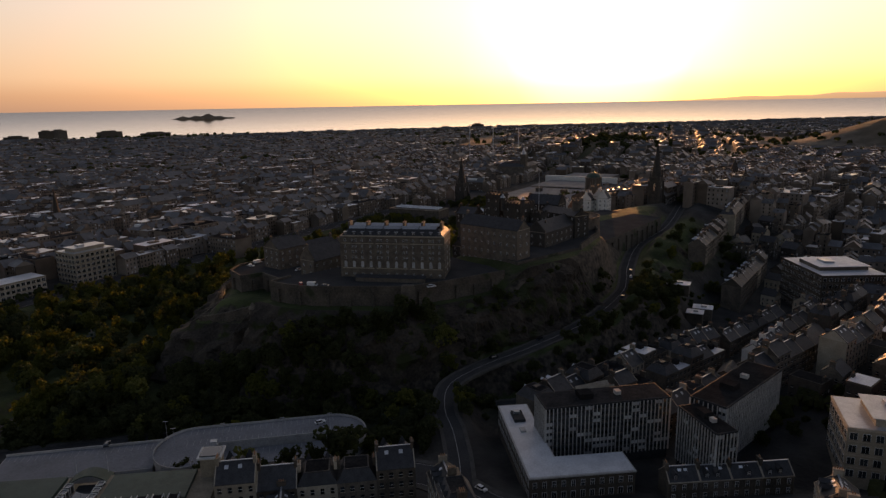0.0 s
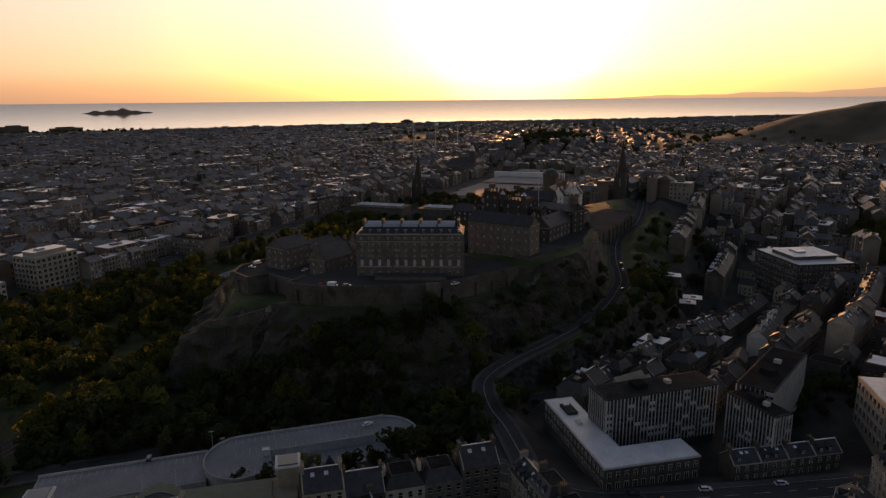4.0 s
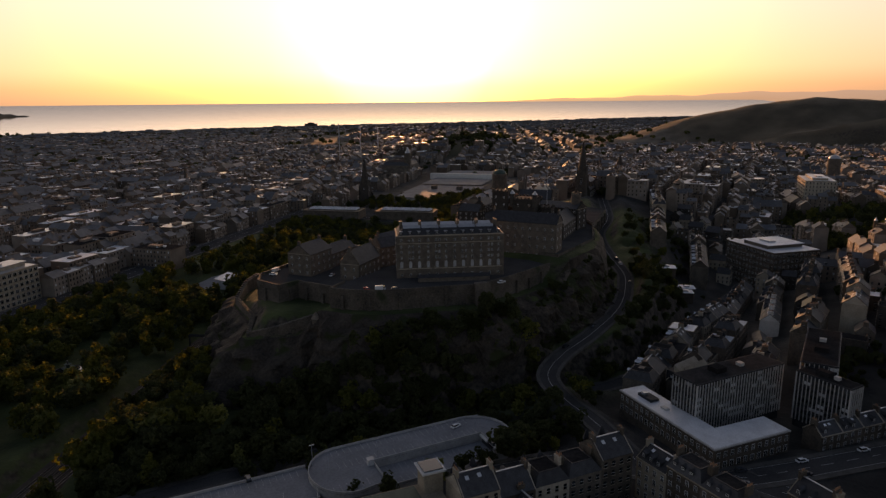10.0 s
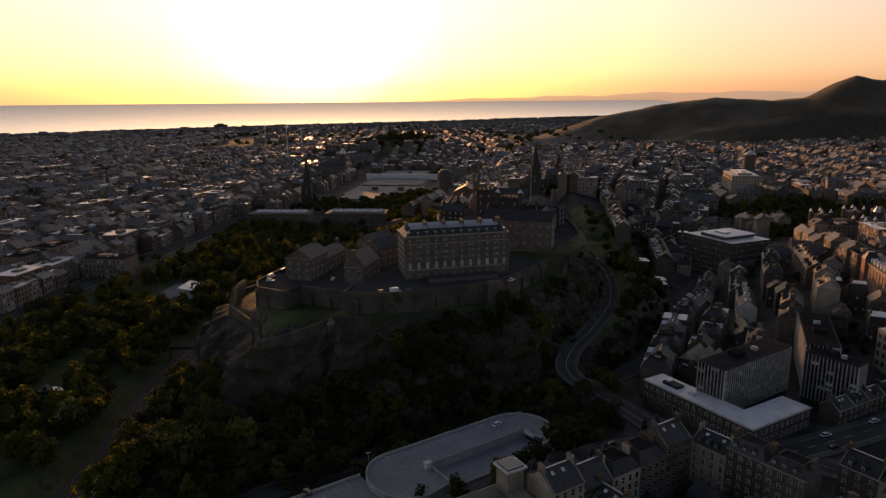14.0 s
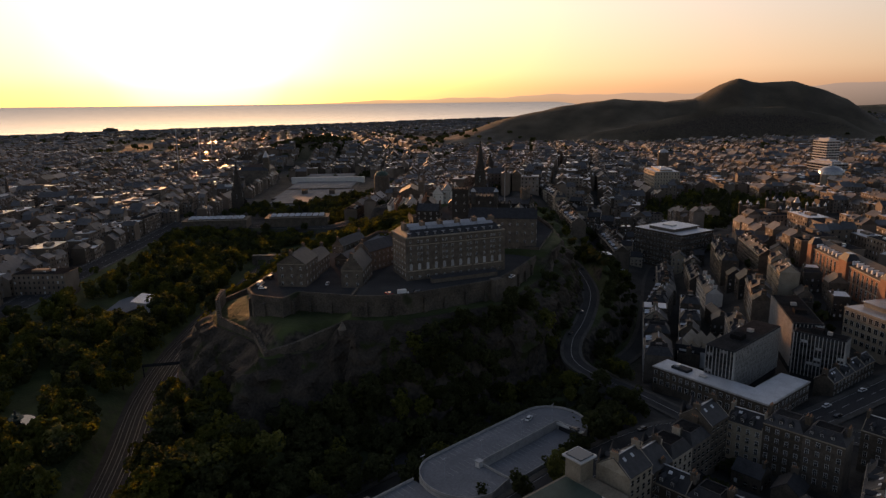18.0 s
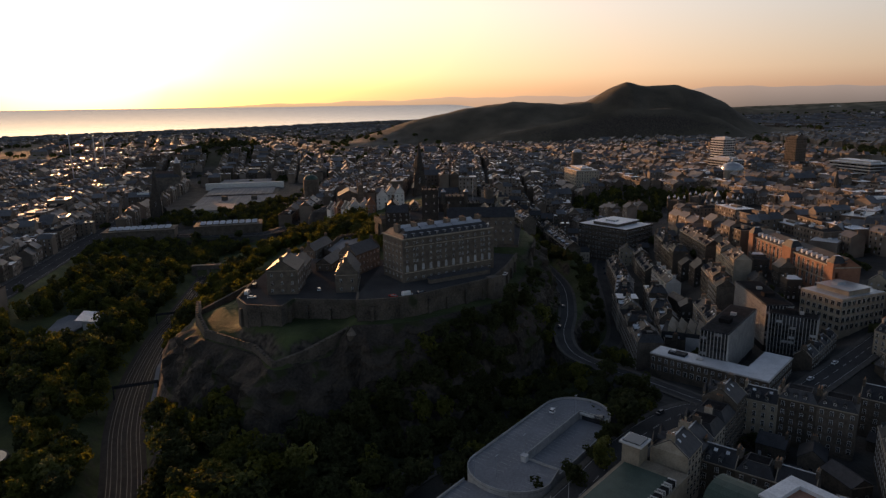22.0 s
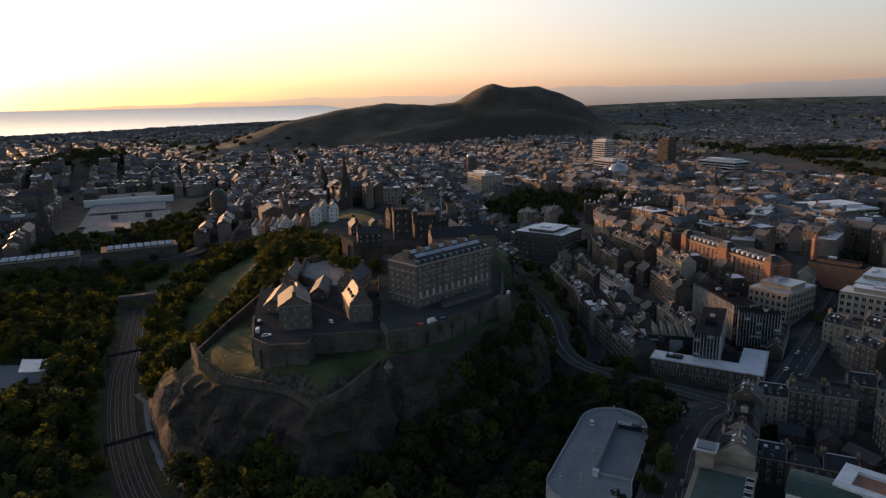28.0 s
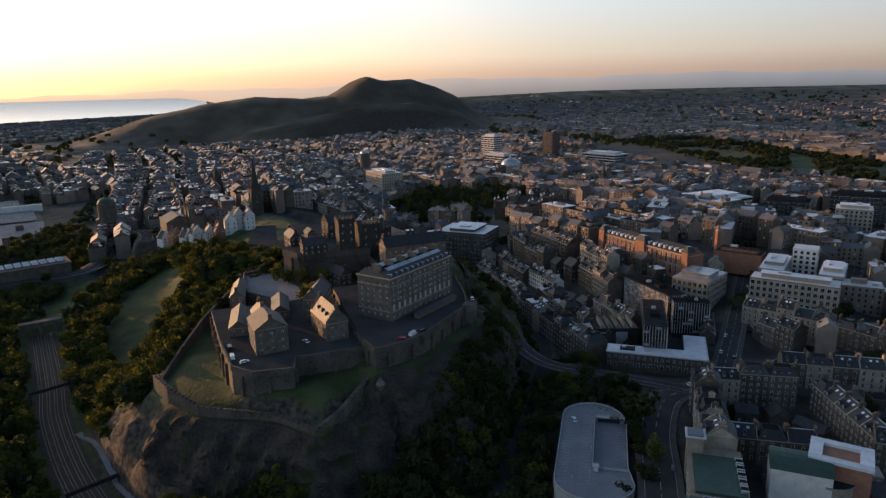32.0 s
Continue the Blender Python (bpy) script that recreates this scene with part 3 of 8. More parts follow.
def wilderness(x, y):
    """1 where grass or rock shows, 0 in the town."""
    w = np.zeros(np.shape(x))
    for poly, soft in ((ROCK, 62), (GARDENS, 6), (MEADOWS, 10)):
        d = seg_dist(x, y, poly, True)[0]
        w = np.maximum(w, np.where(inside(x, y, poly), 1, 1 - smooth(d, soft * 0.6, soft)))
    w = np.maximum(w, 1 - smooth(np.hypot((x - 2450) / 1.0, (y + 380) / 1.25), 620, 760))
    w = np.maximum(w, 1 - smooth(np.hypot((x - 1180) / 1.6, y - 650), 130, 160))
    far = np.hypot(x - HUB[0], y - HUB[1])
    return np.maximum(w, smooth(far, 4500, 7000))


def make_sea():
    b = Build()
    b.warp = squeeze
    rings = [3000 * 1.13 ** k for k in range(56)]
    n = 90
    v, f = [], []
    for k, r in enumerate(rings):
        for j in range(n + 1):
            a = radians(-20 + 150 * j / n)
            v.append((HUB[0] + r * math.sin(a), HUB[1] + r * math.cos(a), 0.0))
    for k in range(len(rings) - 1):
        for j in range(n):
            p = k * (n + 1) + j
            f.append((p, p + 1, p + n + 2, p + n + 1))
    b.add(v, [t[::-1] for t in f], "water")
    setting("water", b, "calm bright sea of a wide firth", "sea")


def island(bearing, far, length, height, name, label):
    """A low island in the firth."""
    b = Build()
    b.warp = squeeze
    a = radians(bearing)
    n, v, f = 24, [], []
    for i in range(n + 1):
        u = i / n - 0.5
        z = height * max(0.0, 1 - (2 * u) ** 2) * (0.65 + 0.35 * math.sin(9 * u + 1) * math.sin(23 * u))
        for off, k in ((-220, 0.0), (0, 1.0), (220, 0.0)):
            r = far + off
            v.append((HUB[0] + r * math.sin(a) + u * length * math.cos(a), HUB[1] + r * math.cos(a) - u * length * math.sin(a), -2 + z * k))
    for i in range(n):
        for k in (0, 1):
            p = 3 * i + k
            f.append((p, p + 3, p + 4, p + 1))
    # the pale far stone colour stands in for sea haze over the island
    b.add(v, f, "far_wall")
    setting(name, b, label, "island")


def make_crag():
    """The bare cliffs of the castle rock: buttresses, gullies and ledges from the rim down to the foot."""
    rim = [Vector((*p, 0)) for p in ROCK[1:14]]
    line = []
    for i in range(len(rim) - 1):
        a, b, c, d = rim[max(0, i - 1)], rim[i], rim[i + 1], rim[min(len(rim) - 1, i + 2)]
        n = int((c - b).length / 1.4)
        for k in range(n):
            t = k / n
            line.append(0.5 * (2 * b + (c - a) * t + (2 * a - 5 * b + 4 * c - d) * t * t + (3 * b - a - 3 * c + d) * t ** 3))
    n, rows = len(line), 30
    v, out_way = [], []
    for i in range(n):
        way = line[min(n - 1, i + 5)] - line[max(0, i - 5)]
        out_way.append(Vector((way.y, -way.x, 0)).normalized())
    wide = [17 + 9 * float(smooth(p.y, 10, 50)) - 9 * float(smooth(p.y, 92, 114)) for p in line]
    xs = np.array([[line[i].x + out_way[i].x * (wide[i] * j / rows - 0.8) for j in range(rows + 1)] for i in range(n)])
    ys = np.array([[line[i].y + out_way[i].y * (wide[i] * j / rows - 0.8) for j in range(rows + 1)] for i in range(n)])
    zs = ground_z(xs, ys)
    for i in range(n):
        for j in range(rows + 1):
            u = j / rows
            p = Vector((xs[i, j], ys[i, j], zs[i, j] + 0.3))
            # upright ribs, then level ledges, then broken edges
            rib = noise.noise(Vector((p.x * 0.11, p.y * 0.11, p.z * 0.025)))
            ledge = noise.noise(Vector((p.x * 0.06, p.y * 0.06, p.z * 0.3)) + Vector((31, 7, 3)))
            crack = noise.noise(p * 0.45 + Vector((5, 50, 9)))
            chip = noise.noise(p * 1.1 + Vector((15, 5, 19)))
            push = max(0.0, 1.5 + 4.6 * (1 - abs(rib) * 2.2) * 0.6 + 1.8 * ledge + 1.3 * crack + 0.6 * chip) * min(1.0, u * 5) * min(1.0, (1 - u) * 6)
            p += out_way[i] * push + Vector((0, 0, 0.9 * ledge * min(1.0, u * 5)))
            if j == rows:
                p.z -= 1.5
            v.append(tuple(p))
    f = [(i * (rows + 1) + j, i * (rows + 1) + j + 1, (i + 1) * (rows + 1) + j + 1, (i + 1) * (rows + 1) + j) for i in range(n - 1) for j in range(rows)]
    b = Build()
    b.add(v, f, "crag")
    setting("crag", b, "dark craggy cliff of bare volcanic rock below the castle walls", "cliff")


def make_distance():
    """The hills that close the view, far behind the town, haze and sun warmth painted as emission."""
    m = bpy.data.materials.new("emissive_haze")
    m.use_nodes = True
    n, l = m.node_tree.nodes, m.node_tree.links
    n.remove(n["Principled BSDF"])
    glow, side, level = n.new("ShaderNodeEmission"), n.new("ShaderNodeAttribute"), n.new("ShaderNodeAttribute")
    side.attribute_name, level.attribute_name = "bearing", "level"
    # emitted haze colours: warm towards the sun, grey away, foot first and top second
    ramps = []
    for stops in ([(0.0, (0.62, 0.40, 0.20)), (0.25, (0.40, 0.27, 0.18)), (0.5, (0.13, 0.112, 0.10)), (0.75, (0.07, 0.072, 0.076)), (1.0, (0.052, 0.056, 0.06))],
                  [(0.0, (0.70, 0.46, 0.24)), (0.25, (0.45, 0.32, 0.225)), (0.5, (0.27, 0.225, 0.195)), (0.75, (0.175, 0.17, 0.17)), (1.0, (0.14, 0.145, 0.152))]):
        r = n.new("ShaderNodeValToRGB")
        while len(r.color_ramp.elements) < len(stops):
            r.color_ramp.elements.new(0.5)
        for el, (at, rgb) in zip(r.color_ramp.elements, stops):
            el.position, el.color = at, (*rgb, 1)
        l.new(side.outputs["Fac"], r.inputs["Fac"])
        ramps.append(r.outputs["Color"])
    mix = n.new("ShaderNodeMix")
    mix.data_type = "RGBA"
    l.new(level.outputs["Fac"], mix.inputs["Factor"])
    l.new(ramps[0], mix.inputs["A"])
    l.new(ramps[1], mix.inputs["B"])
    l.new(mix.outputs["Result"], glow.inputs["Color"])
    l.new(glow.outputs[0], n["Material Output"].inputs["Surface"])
    cols, rows, reach = 260, 6, 4380.0
    v, f, sides, levels = [], [], [], []
    for i in range(cols + 1):
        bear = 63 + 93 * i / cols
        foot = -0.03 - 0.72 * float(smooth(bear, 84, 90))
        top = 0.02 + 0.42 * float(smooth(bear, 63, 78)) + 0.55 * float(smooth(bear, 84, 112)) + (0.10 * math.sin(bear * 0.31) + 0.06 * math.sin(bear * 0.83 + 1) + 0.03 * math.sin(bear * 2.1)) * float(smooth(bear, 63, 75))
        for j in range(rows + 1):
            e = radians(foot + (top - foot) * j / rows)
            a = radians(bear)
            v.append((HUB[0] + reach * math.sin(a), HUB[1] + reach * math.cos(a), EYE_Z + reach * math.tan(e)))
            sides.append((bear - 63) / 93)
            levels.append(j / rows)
    for i in range(cols):
        for j in range(rows):
            k = i * (rows + 1) + j
            f.append((k, k + rows + 1, k + rows + 2, k + 1))
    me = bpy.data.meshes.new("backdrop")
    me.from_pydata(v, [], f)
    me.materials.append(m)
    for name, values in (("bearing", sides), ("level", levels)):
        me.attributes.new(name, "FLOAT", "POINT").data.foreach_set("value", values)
    tagged(new("backdrop", me), "low hills on the far horizon, their haze painted as glow", "hills", kind="structure")


make_ground()
make_crag()
make_sea()
make_distance()
island(24.9, 14500, 1300, 105, "island", "low dark island in the firth")

# ================= shared small parts =================
_window = {}


def window_mesh(w, h, bars=(1, 2), arched=False, frame="frame", pane="glass", only=""):
    """A sash window set in a raised stone margin; its face looks along -y, its origin at the middle of the sill."""
    key = (round(w, 2), round(h, 2), bars, arched, frame, pane, only)
    if key not in _window:
        b = Build()
        f = 0.055
        if only == "pane":
            b.box(-w / 2, w / 2, -0.02, 0.05, 0, h * (1.12 if arched else 1), pane)
            _window[key] = b.mesh("pane")
            return _window[key]
        xs, zs = [-w / 2 - f, -w / 2 + f], [-0.16, 0.02]
        for i in range(1, bars[0] + 1):
            x = -w / 2 + w * i / (bars[0] + 1)
            xs += [x - 0.03, x + 0.03]
        for i in range(1, bars[1]):
            z = h * i / bars[1]
            zs += [z - 0.04, z + 0.04]
        xs += [w / 2 - f, w / 2 + f]
        zs += [h - f, h + f]
        high = lambda x, z: z + (w * 0.4 * max(0.0, 1 - (2 * x / w) ** 2) if arched and z > h * 0.9 else 0)

        def depth(i, j):
            if not (0 <= i < len(xs) - 1 and 0 <= j < len(zs) - 1):
                return 0.05
            return -0.15 if j == 0 else -0.02 if i % 2 and j % 2 else -0.07

        at, v, faces = {}, [], {}

        def corner(i, j, y):
            if (i, j, y) not in at:
                at[i, j, y] = len(v)
                v.append((xs[i], y, high(xs[i], zs[j])))
            return at[i, j, y]

        for i in range(len(xs) - 1):
            for j in range(len(zs) - 1):
                y, mat = depth(i, j), "stone" if j == 0 else pane if i % 2 and j % 2 else frame
                if not (mat == pane and only == "frame"):
                    faces.setdefault(mat, []).append((corner(i, j, y), corner(i + 1, j, y), corner(i + 1, j + 1, y), corner(i, j + 1, y)))
                for (ni, nj), p, q in (((i - 1, j), (i, j + 1), (i, j)), ((i + 1, j), (i + 1, j), (i + 1, j + 1)), ((i, j - 1), (i, j), (i + 1, j)), ((i, j + 1), (i + 1, j + 1), (i, j + 1))):
                    back = depth(ni, nj)
                    if back > y:
                        faces.setdefault("stone" if j == 0 else frame, []).append((corner(*p, back), corner(*q, back), corner(*q, y), corner(*p, y)))
        b.v += v
        for mat, quads in faces.items():
            b.f += quads
            b.m += [b.mat(mat)] * len(quads)
        _window[key] = b.mesh("window")
    return _window[key]


def put_window(root, me, x, y, z, turn=0.0):
    ob = new("window", me)
    ob.parent = root
    ob.matrix_basis = pose(x, y, z, 0, 0, math.degrees(turn))
    return ob


def put_glazed(root, x, y, z, turn, *size, **look_of):
    """A window whose pane is a piece of its own."""
    w = put_window(root, window_mesh(*size, **look_of, only="frame"), x, y, z, turn)
    new("pane", window_mesh(*size, **look_of, only="pane")).parent = w
    return w


def chimney(root, x, y, z, w, d, h, pots, stone="stone"):
    b = Build()
    b.box(x - w / 2, x + w / 2, y - d / 2, y + d / 2, z, z + h, stone)
    b.box(x - w / 2 - 0.12, x + w / 2 + 0.12, y - d / 2 - 0.12, y + d / 2 + 0.12, z + h, z + h + 0.25, stone, True)
    for i in range(pots):
        px, py = (x, y + (i + 0.5 - pots / 2) * 0.6) if d > w else (x + (i + 0.5 - pots / 2) * 0.55, y)
        b.ring(px, py, 0.17, z + h + 0.25, z + h + 1.0, "pot", 6, 0.8)
    return part("chimney", b, root)


def wall_run(name, pts, base, top, thick, label, parent=None, mat="rampart", crenel=0.0):
    """A masonry wall along a line, with coping and, if wanted, battlements; base and top are heights or lists of them."""
    b = Build()
    n = len(pts)
    tops = top if isinstance(top, (list, tuple)) else [top] * n
    bases = base if isinstance(base, (list, tuple)) else [base] * n
    for i in range(n - 1):
        (ax, ay), (bx, by) = pts[i], pts[i + 1]
        length, turn = math.hypot(bx - ax, by - ay), math.atan2(by - ay, bx - ax)
        b.place(ax, ay, 0, turn)
        t = thick / 2
        e = t * 0.6
        v = [(-e, -t * 1.25, bases[i]), (length + e, -t * 1.25, bases[i + 1]), (length + e, t, bases[i + 1]), (-e, t, bases[i]),
             (-e, -t, tops[i]), (length + e, -t, tops[i + 1]), (length + e, t, tops[i + 1]), (-e, t, tops[i])]
        b.add(v, [(0, 1, 5, 4), (1, 2, 6, 5), (2, 3, 7, 6), (3, 0, 4, 7), (4, 5, 6, 7)], mat)
        if crenel:
            k = max(1, int(length / 2.6))
            for j in range(k):
                x = (j + 0.25) * length / k
                z = tops[i] + (tops[i + 1] - tops[i]) * x / length
                b.box(x, x + length / k * 0.55, -t, t * 0.2, z - 0.1, z + crenel, mat)
    ob = new(name, b.mesh(name))
    tagged(ob, label, "wall", kind="structure")
    if parent:
        ob.parent = parent
    return ob


# ================= the castle =================
def platform(name, pts, z0, z1, label, top="paving"):
    b = Build()
    n = len(pts)
    cx, cy = sum(p[0] for p in pts) / n, sum(p[1] for p in pts) / n
    out = [(x + (x - cx) * 0.02, y + (y - cy) * 0.02) for x, y in pts]
    v = [(x, y, z0) for x, y in out] + [(x, y, z1) for x, y in pts]
    b.add(v, [(i, (i + 1) % n, n + (i + 1) % n, n + i) for i in range(n)], "rampart")
    b.add(v[n:], [tuple(range(n))], top)
    # shallow buttresses along the longer faces
    for i in range(n):
        (ax, ay), (bx, by) = pts[i], pts[(i + 1) % n]
        run, way = math.hypot(bx - ax, by - ay), math.atan2(by - ay, bx - ax)
        side = 1 if (bx - ax) * (cy - ay) - (by - ay) * (cx - ax) < 0 else -1
        for k in range(int(run / 11)):
            u = (k + 0.6) * 11
            b.place(ax + math.cos(way) * u, ay + math.sin(way) * u, 0, way)
            b.prism([(-0.9, min(0, side * 1.5)), (0.9, min(0, side * 1.5)), (0.9, max(0, side * 1.5)), (-0.9, max(0, side * 1.5))], z0, z1 - 2.2 - (k % 2), "rampart", taper=0.8)
    setting(name, b, label, "terrace")


YARD_N = [(50, 38), (50, 106), (-5, 101), (-37, 96.5), (-47, 88), (-49, 71), (-37, 69), (-37, 37)]
YARD_S = [(-37, 37.5), (-50, 35), (-47, 22), (-40, 9), (-24, -7), (-8, -24), (12, -30), (48, -37), (54, -20), (54, 37.5)]
WARD = [(58, -38), (112, -40), (150, -26), (172, -8), (176, 12), (160, 36), (136, 46), (121, 8), (62, 4)]
platform("terrace_hospital_yard", YARD_N, 80, 105.0, "paved castle yard above a tall rubble retaining wall", "asphalt")
platform("terrace_barracks", YARD_S, 80, 109.0, "paved barracks terrace on a battered rubble retaining wall", "asphalt")
platform("terrace_upper_ward", WARD, 90, 113.0, "high castle ward on dark stone walls", "asphalt")
platform("terrace_esplanade", [(178, -10), (214, -4), (296, 12), (300, 70), (230, 80), (182, 40)], 84, 101.5, "wide paved parade ground before the castle", "asphalt")
platform("terrace_battery", [(56, 54), (80, 54), (128, 72), (121, 86), (76, 86), (54, 70)], 84, 103.6, "gravelled gun terrace of the castle", "deck")
CITADEL = [(95, 6), (97, 30), (100, 52), (114, 60), (150, 50), (166, 30), (160, -2), (128, -8)]
platform("terrace_citadel", CITADEL, 92, 119.0, "topmost castle court on high dark walls", "asphalt")
wall_run("wall_citadel_battlements", [(114, 60), (100, 52), (97, 30), (95, 6), (128, -8)], 117, 120.4, 1.2, "battlements of the topmost castle court", crenel=0.9)
wall_run("wall_yard_parapet", [(-5, 101), (-37, 96.5), (-47, 88), (-49, 71), (-37, 69), (-37, 38)], 104, 106.3, 0.9, "low stone parapet round the hospital yard")
wall_run("wall_terrace_parapet", [(-37, 37.5), (-50, 35), (-47, 22), (-40, 9), (-24, -7), (-8, -24), (12, -30), (48, -37)], 107, 110.2, 1.0, "stone parapet along the barracks terrace")
wall_run("wall_outer_defence", [(-8, 131), (-24, 124), (-42, 111), (-58, 81), (-73, 68), (-75, 66), (-67, 54), (-49, 36)], [80, 80, 78, 77, 77, 77, 78, 82],
         [95, 94.5, 91.5, 90.5, 89.5, 89.5, 92.5, 99], 2.2, "crumbling outer defence wall on the cliff edge", crenel=0.5)
wall_run("wall_north_defence", [(-8, 131), (28, 123), (68, 112), (118, 90)], 84, [90, 92, 95, 101], 1.3, "long north wall of the castle")
wall_run("wall_ward_battlements", [(112, -40), (150, -26), (172, -8), (176, 12), (160, 36), (136, 46), (121, 8), (62, 4)], 111, 114.6, 1.2, "dark battlements of the upper ward", crenel=0.9)
wall_run("wall_battery_parapet", [(128, 72), (121, 86), (76, 86), (54, 70)], 102, 105.4, 1.2, "thick parapet of the gun terrace", crenel=0.7)
bastion = Build(-8, -25, 0, radians(-40))
bastion.prism([(-4, -4.2), (4, -4.2), (3.4, 3), (-3.4, 3)], 80, 110.6, "castle", taper=0.86)
bastion.box(-3.2, 3.2, -3.6, -2.9, 110.6, 111.4, "castle")
setting("wall_bastion", bastion, "dressed stone bastion at the terrace corner", "bastion")

sentry = thing("sentry_turret", -60.5, 35.5, 84, 0, "small round stone sentry turret on the cliff wall", "turret")
sq = Build()
sq.ring(0, 0, 1.9, -8, 13.5, "rampart", 14)
part("wall", sq, sentry)
sq = Build()
sq.ring(0, 0, 2.2, 13.5, 16.6, "castle", 14, 0.15)
part("roof", sq, sentry)


def barracks():
    ax, ay, bx, by = -16.5, 19.0, 17.0, -24.0
    length, turn = math.hypot(bx - ax, by - ay), math.atan2(by - ay, bx - ax)
    depth, eave = 21.5, 21.6
    root = thing("barracks_block", ax, ay, 109.0, turn, "six-storey stone barracks with a pale-topped slate roof on the castle terrace", "barracks")
    b = Build()
    b.box(0, length, 0, depth, 0, eave, "castle")
    part("wall", b, root)
    for z in (4.6, 17.8):
        b = Build()
        b.box(-0.15, length + 0.15, -0.18, depth + 0.15, z, z + 0.35, "stone_light", True)
        part("string_course", b, root)
    b = Build()
    b.box(-0.4, length + 0.4, -0.45, depth + 0.4, eave, eave + 0.55, "stone_light", True)
    part("cornice", b, root)
    for x in (0, length / 2 - 9, length / 2 + 9, length):
        b = Build()
        b.box(x - 0.5, x + 0.5, -0.22, 0.3, 0, eave - 0.01, "castle")
        part("pilaster", b, root)
    r = Build()
    z = eave + 0.55
    r.hip(0.8, length - 0.8, 0.8, depth - 0.8, z, 3.0, "slate", 2.8, top="flat")
    part("roof", r, root)
    for k in range(5):
        p = Build()
        x0 = 3.6 + k * (length - 7.2) / 5
        x1 = x0 + (length - 7.2) / 5 - 0.9
        for y0, y1 in ((3.9, 7.6), (12.2, 16.6)):
            p.gable(x0, x1, y0, y1, z + 3.0, 1.0, "lead")
            p.box(x0, x1, y0, y1, z + 2.9, z + 3.02, "lead")
        part("roof_light", p, root, "pale lead-covered roof ridge catching the sky")
    for k in range(6):
        chimney(root, 2.5 + k * (length - 5) / 5, 10.2, z + 1.5, 1.2, 5.2, 4.0, 3, "castle")
    small = window_mesh(0.85, 1.45)
    attic = window_mesh(0.8, 1.0)
    cols = 12
    for i in range(cols):
        x = (i + 0.5) * length / cols
        put_glazed(root, x, -0.02, 0.9, 0.0, 1.0, 1.3)
        # pale panes: the sky's reflection is painted into these tall windows
        put_glazed(root, x, -0.02, 5.2, 0.0, 1.35, 2.9, (1, 3), True, pane="pale_pane")
        for k in range(4):
            put_glazed(root, x - (0.55 if i % 3 == 1 else 0), -0.02, 9.7 + k * 2.95 + (0.3 if k == 3 else 0), 0.0, 0.85, 1.45)
            if i % 3 == 1:
                put_glazed(root, x + 1.2, -0.02, 9.7 + k * 2.95 + (0.3 if k == 3 else 0), 0.0, 0.85, 1.45)
        d = Build()
        d.box(x - 0.75, x + 0.75, 0.9, 2.8, z, z + 1.7, "slate")
        d.box(x - 0.9, x + 0.9, 0.75, 2.9, z + 1.7, z + 1.85, "lead", True)
        dormer = part("dormer", d, root)
        w = put_window(dormer, attic, x, 0.88, z + 0.45)
    for j in range(5):
        y = 2.6 + j * 4.0
        for k in range(6):
            put_window(root, small, -0.02, y, 1.2 + k * 3.1 + 0.6, -math.pi / 2)
            if j in (0, 2, 4):
                put_window(root, small, length + 0.02, y, 1.8 + k * 3.1, math.pi / 2)
    # lean-to stores along the front
    s = Build()
    s.box(10, 46, -9.2, -6.6, 0, 2.2, "castle")
    s.add([(9.7, -9.5, 2.1), (46.3, -9.5, 2.1), (46.3, -6.3, 3.2), (9.7, -6.3, 3.2), (46.3, -6.3, 2.2), (9.7, -6.3, 2.2)], [(0, 1, 2, 3), (3, 2, 4, 5)], "slate")
    part("store_range", s, root, "long low slate-roofed store along the parapet")


barracks()


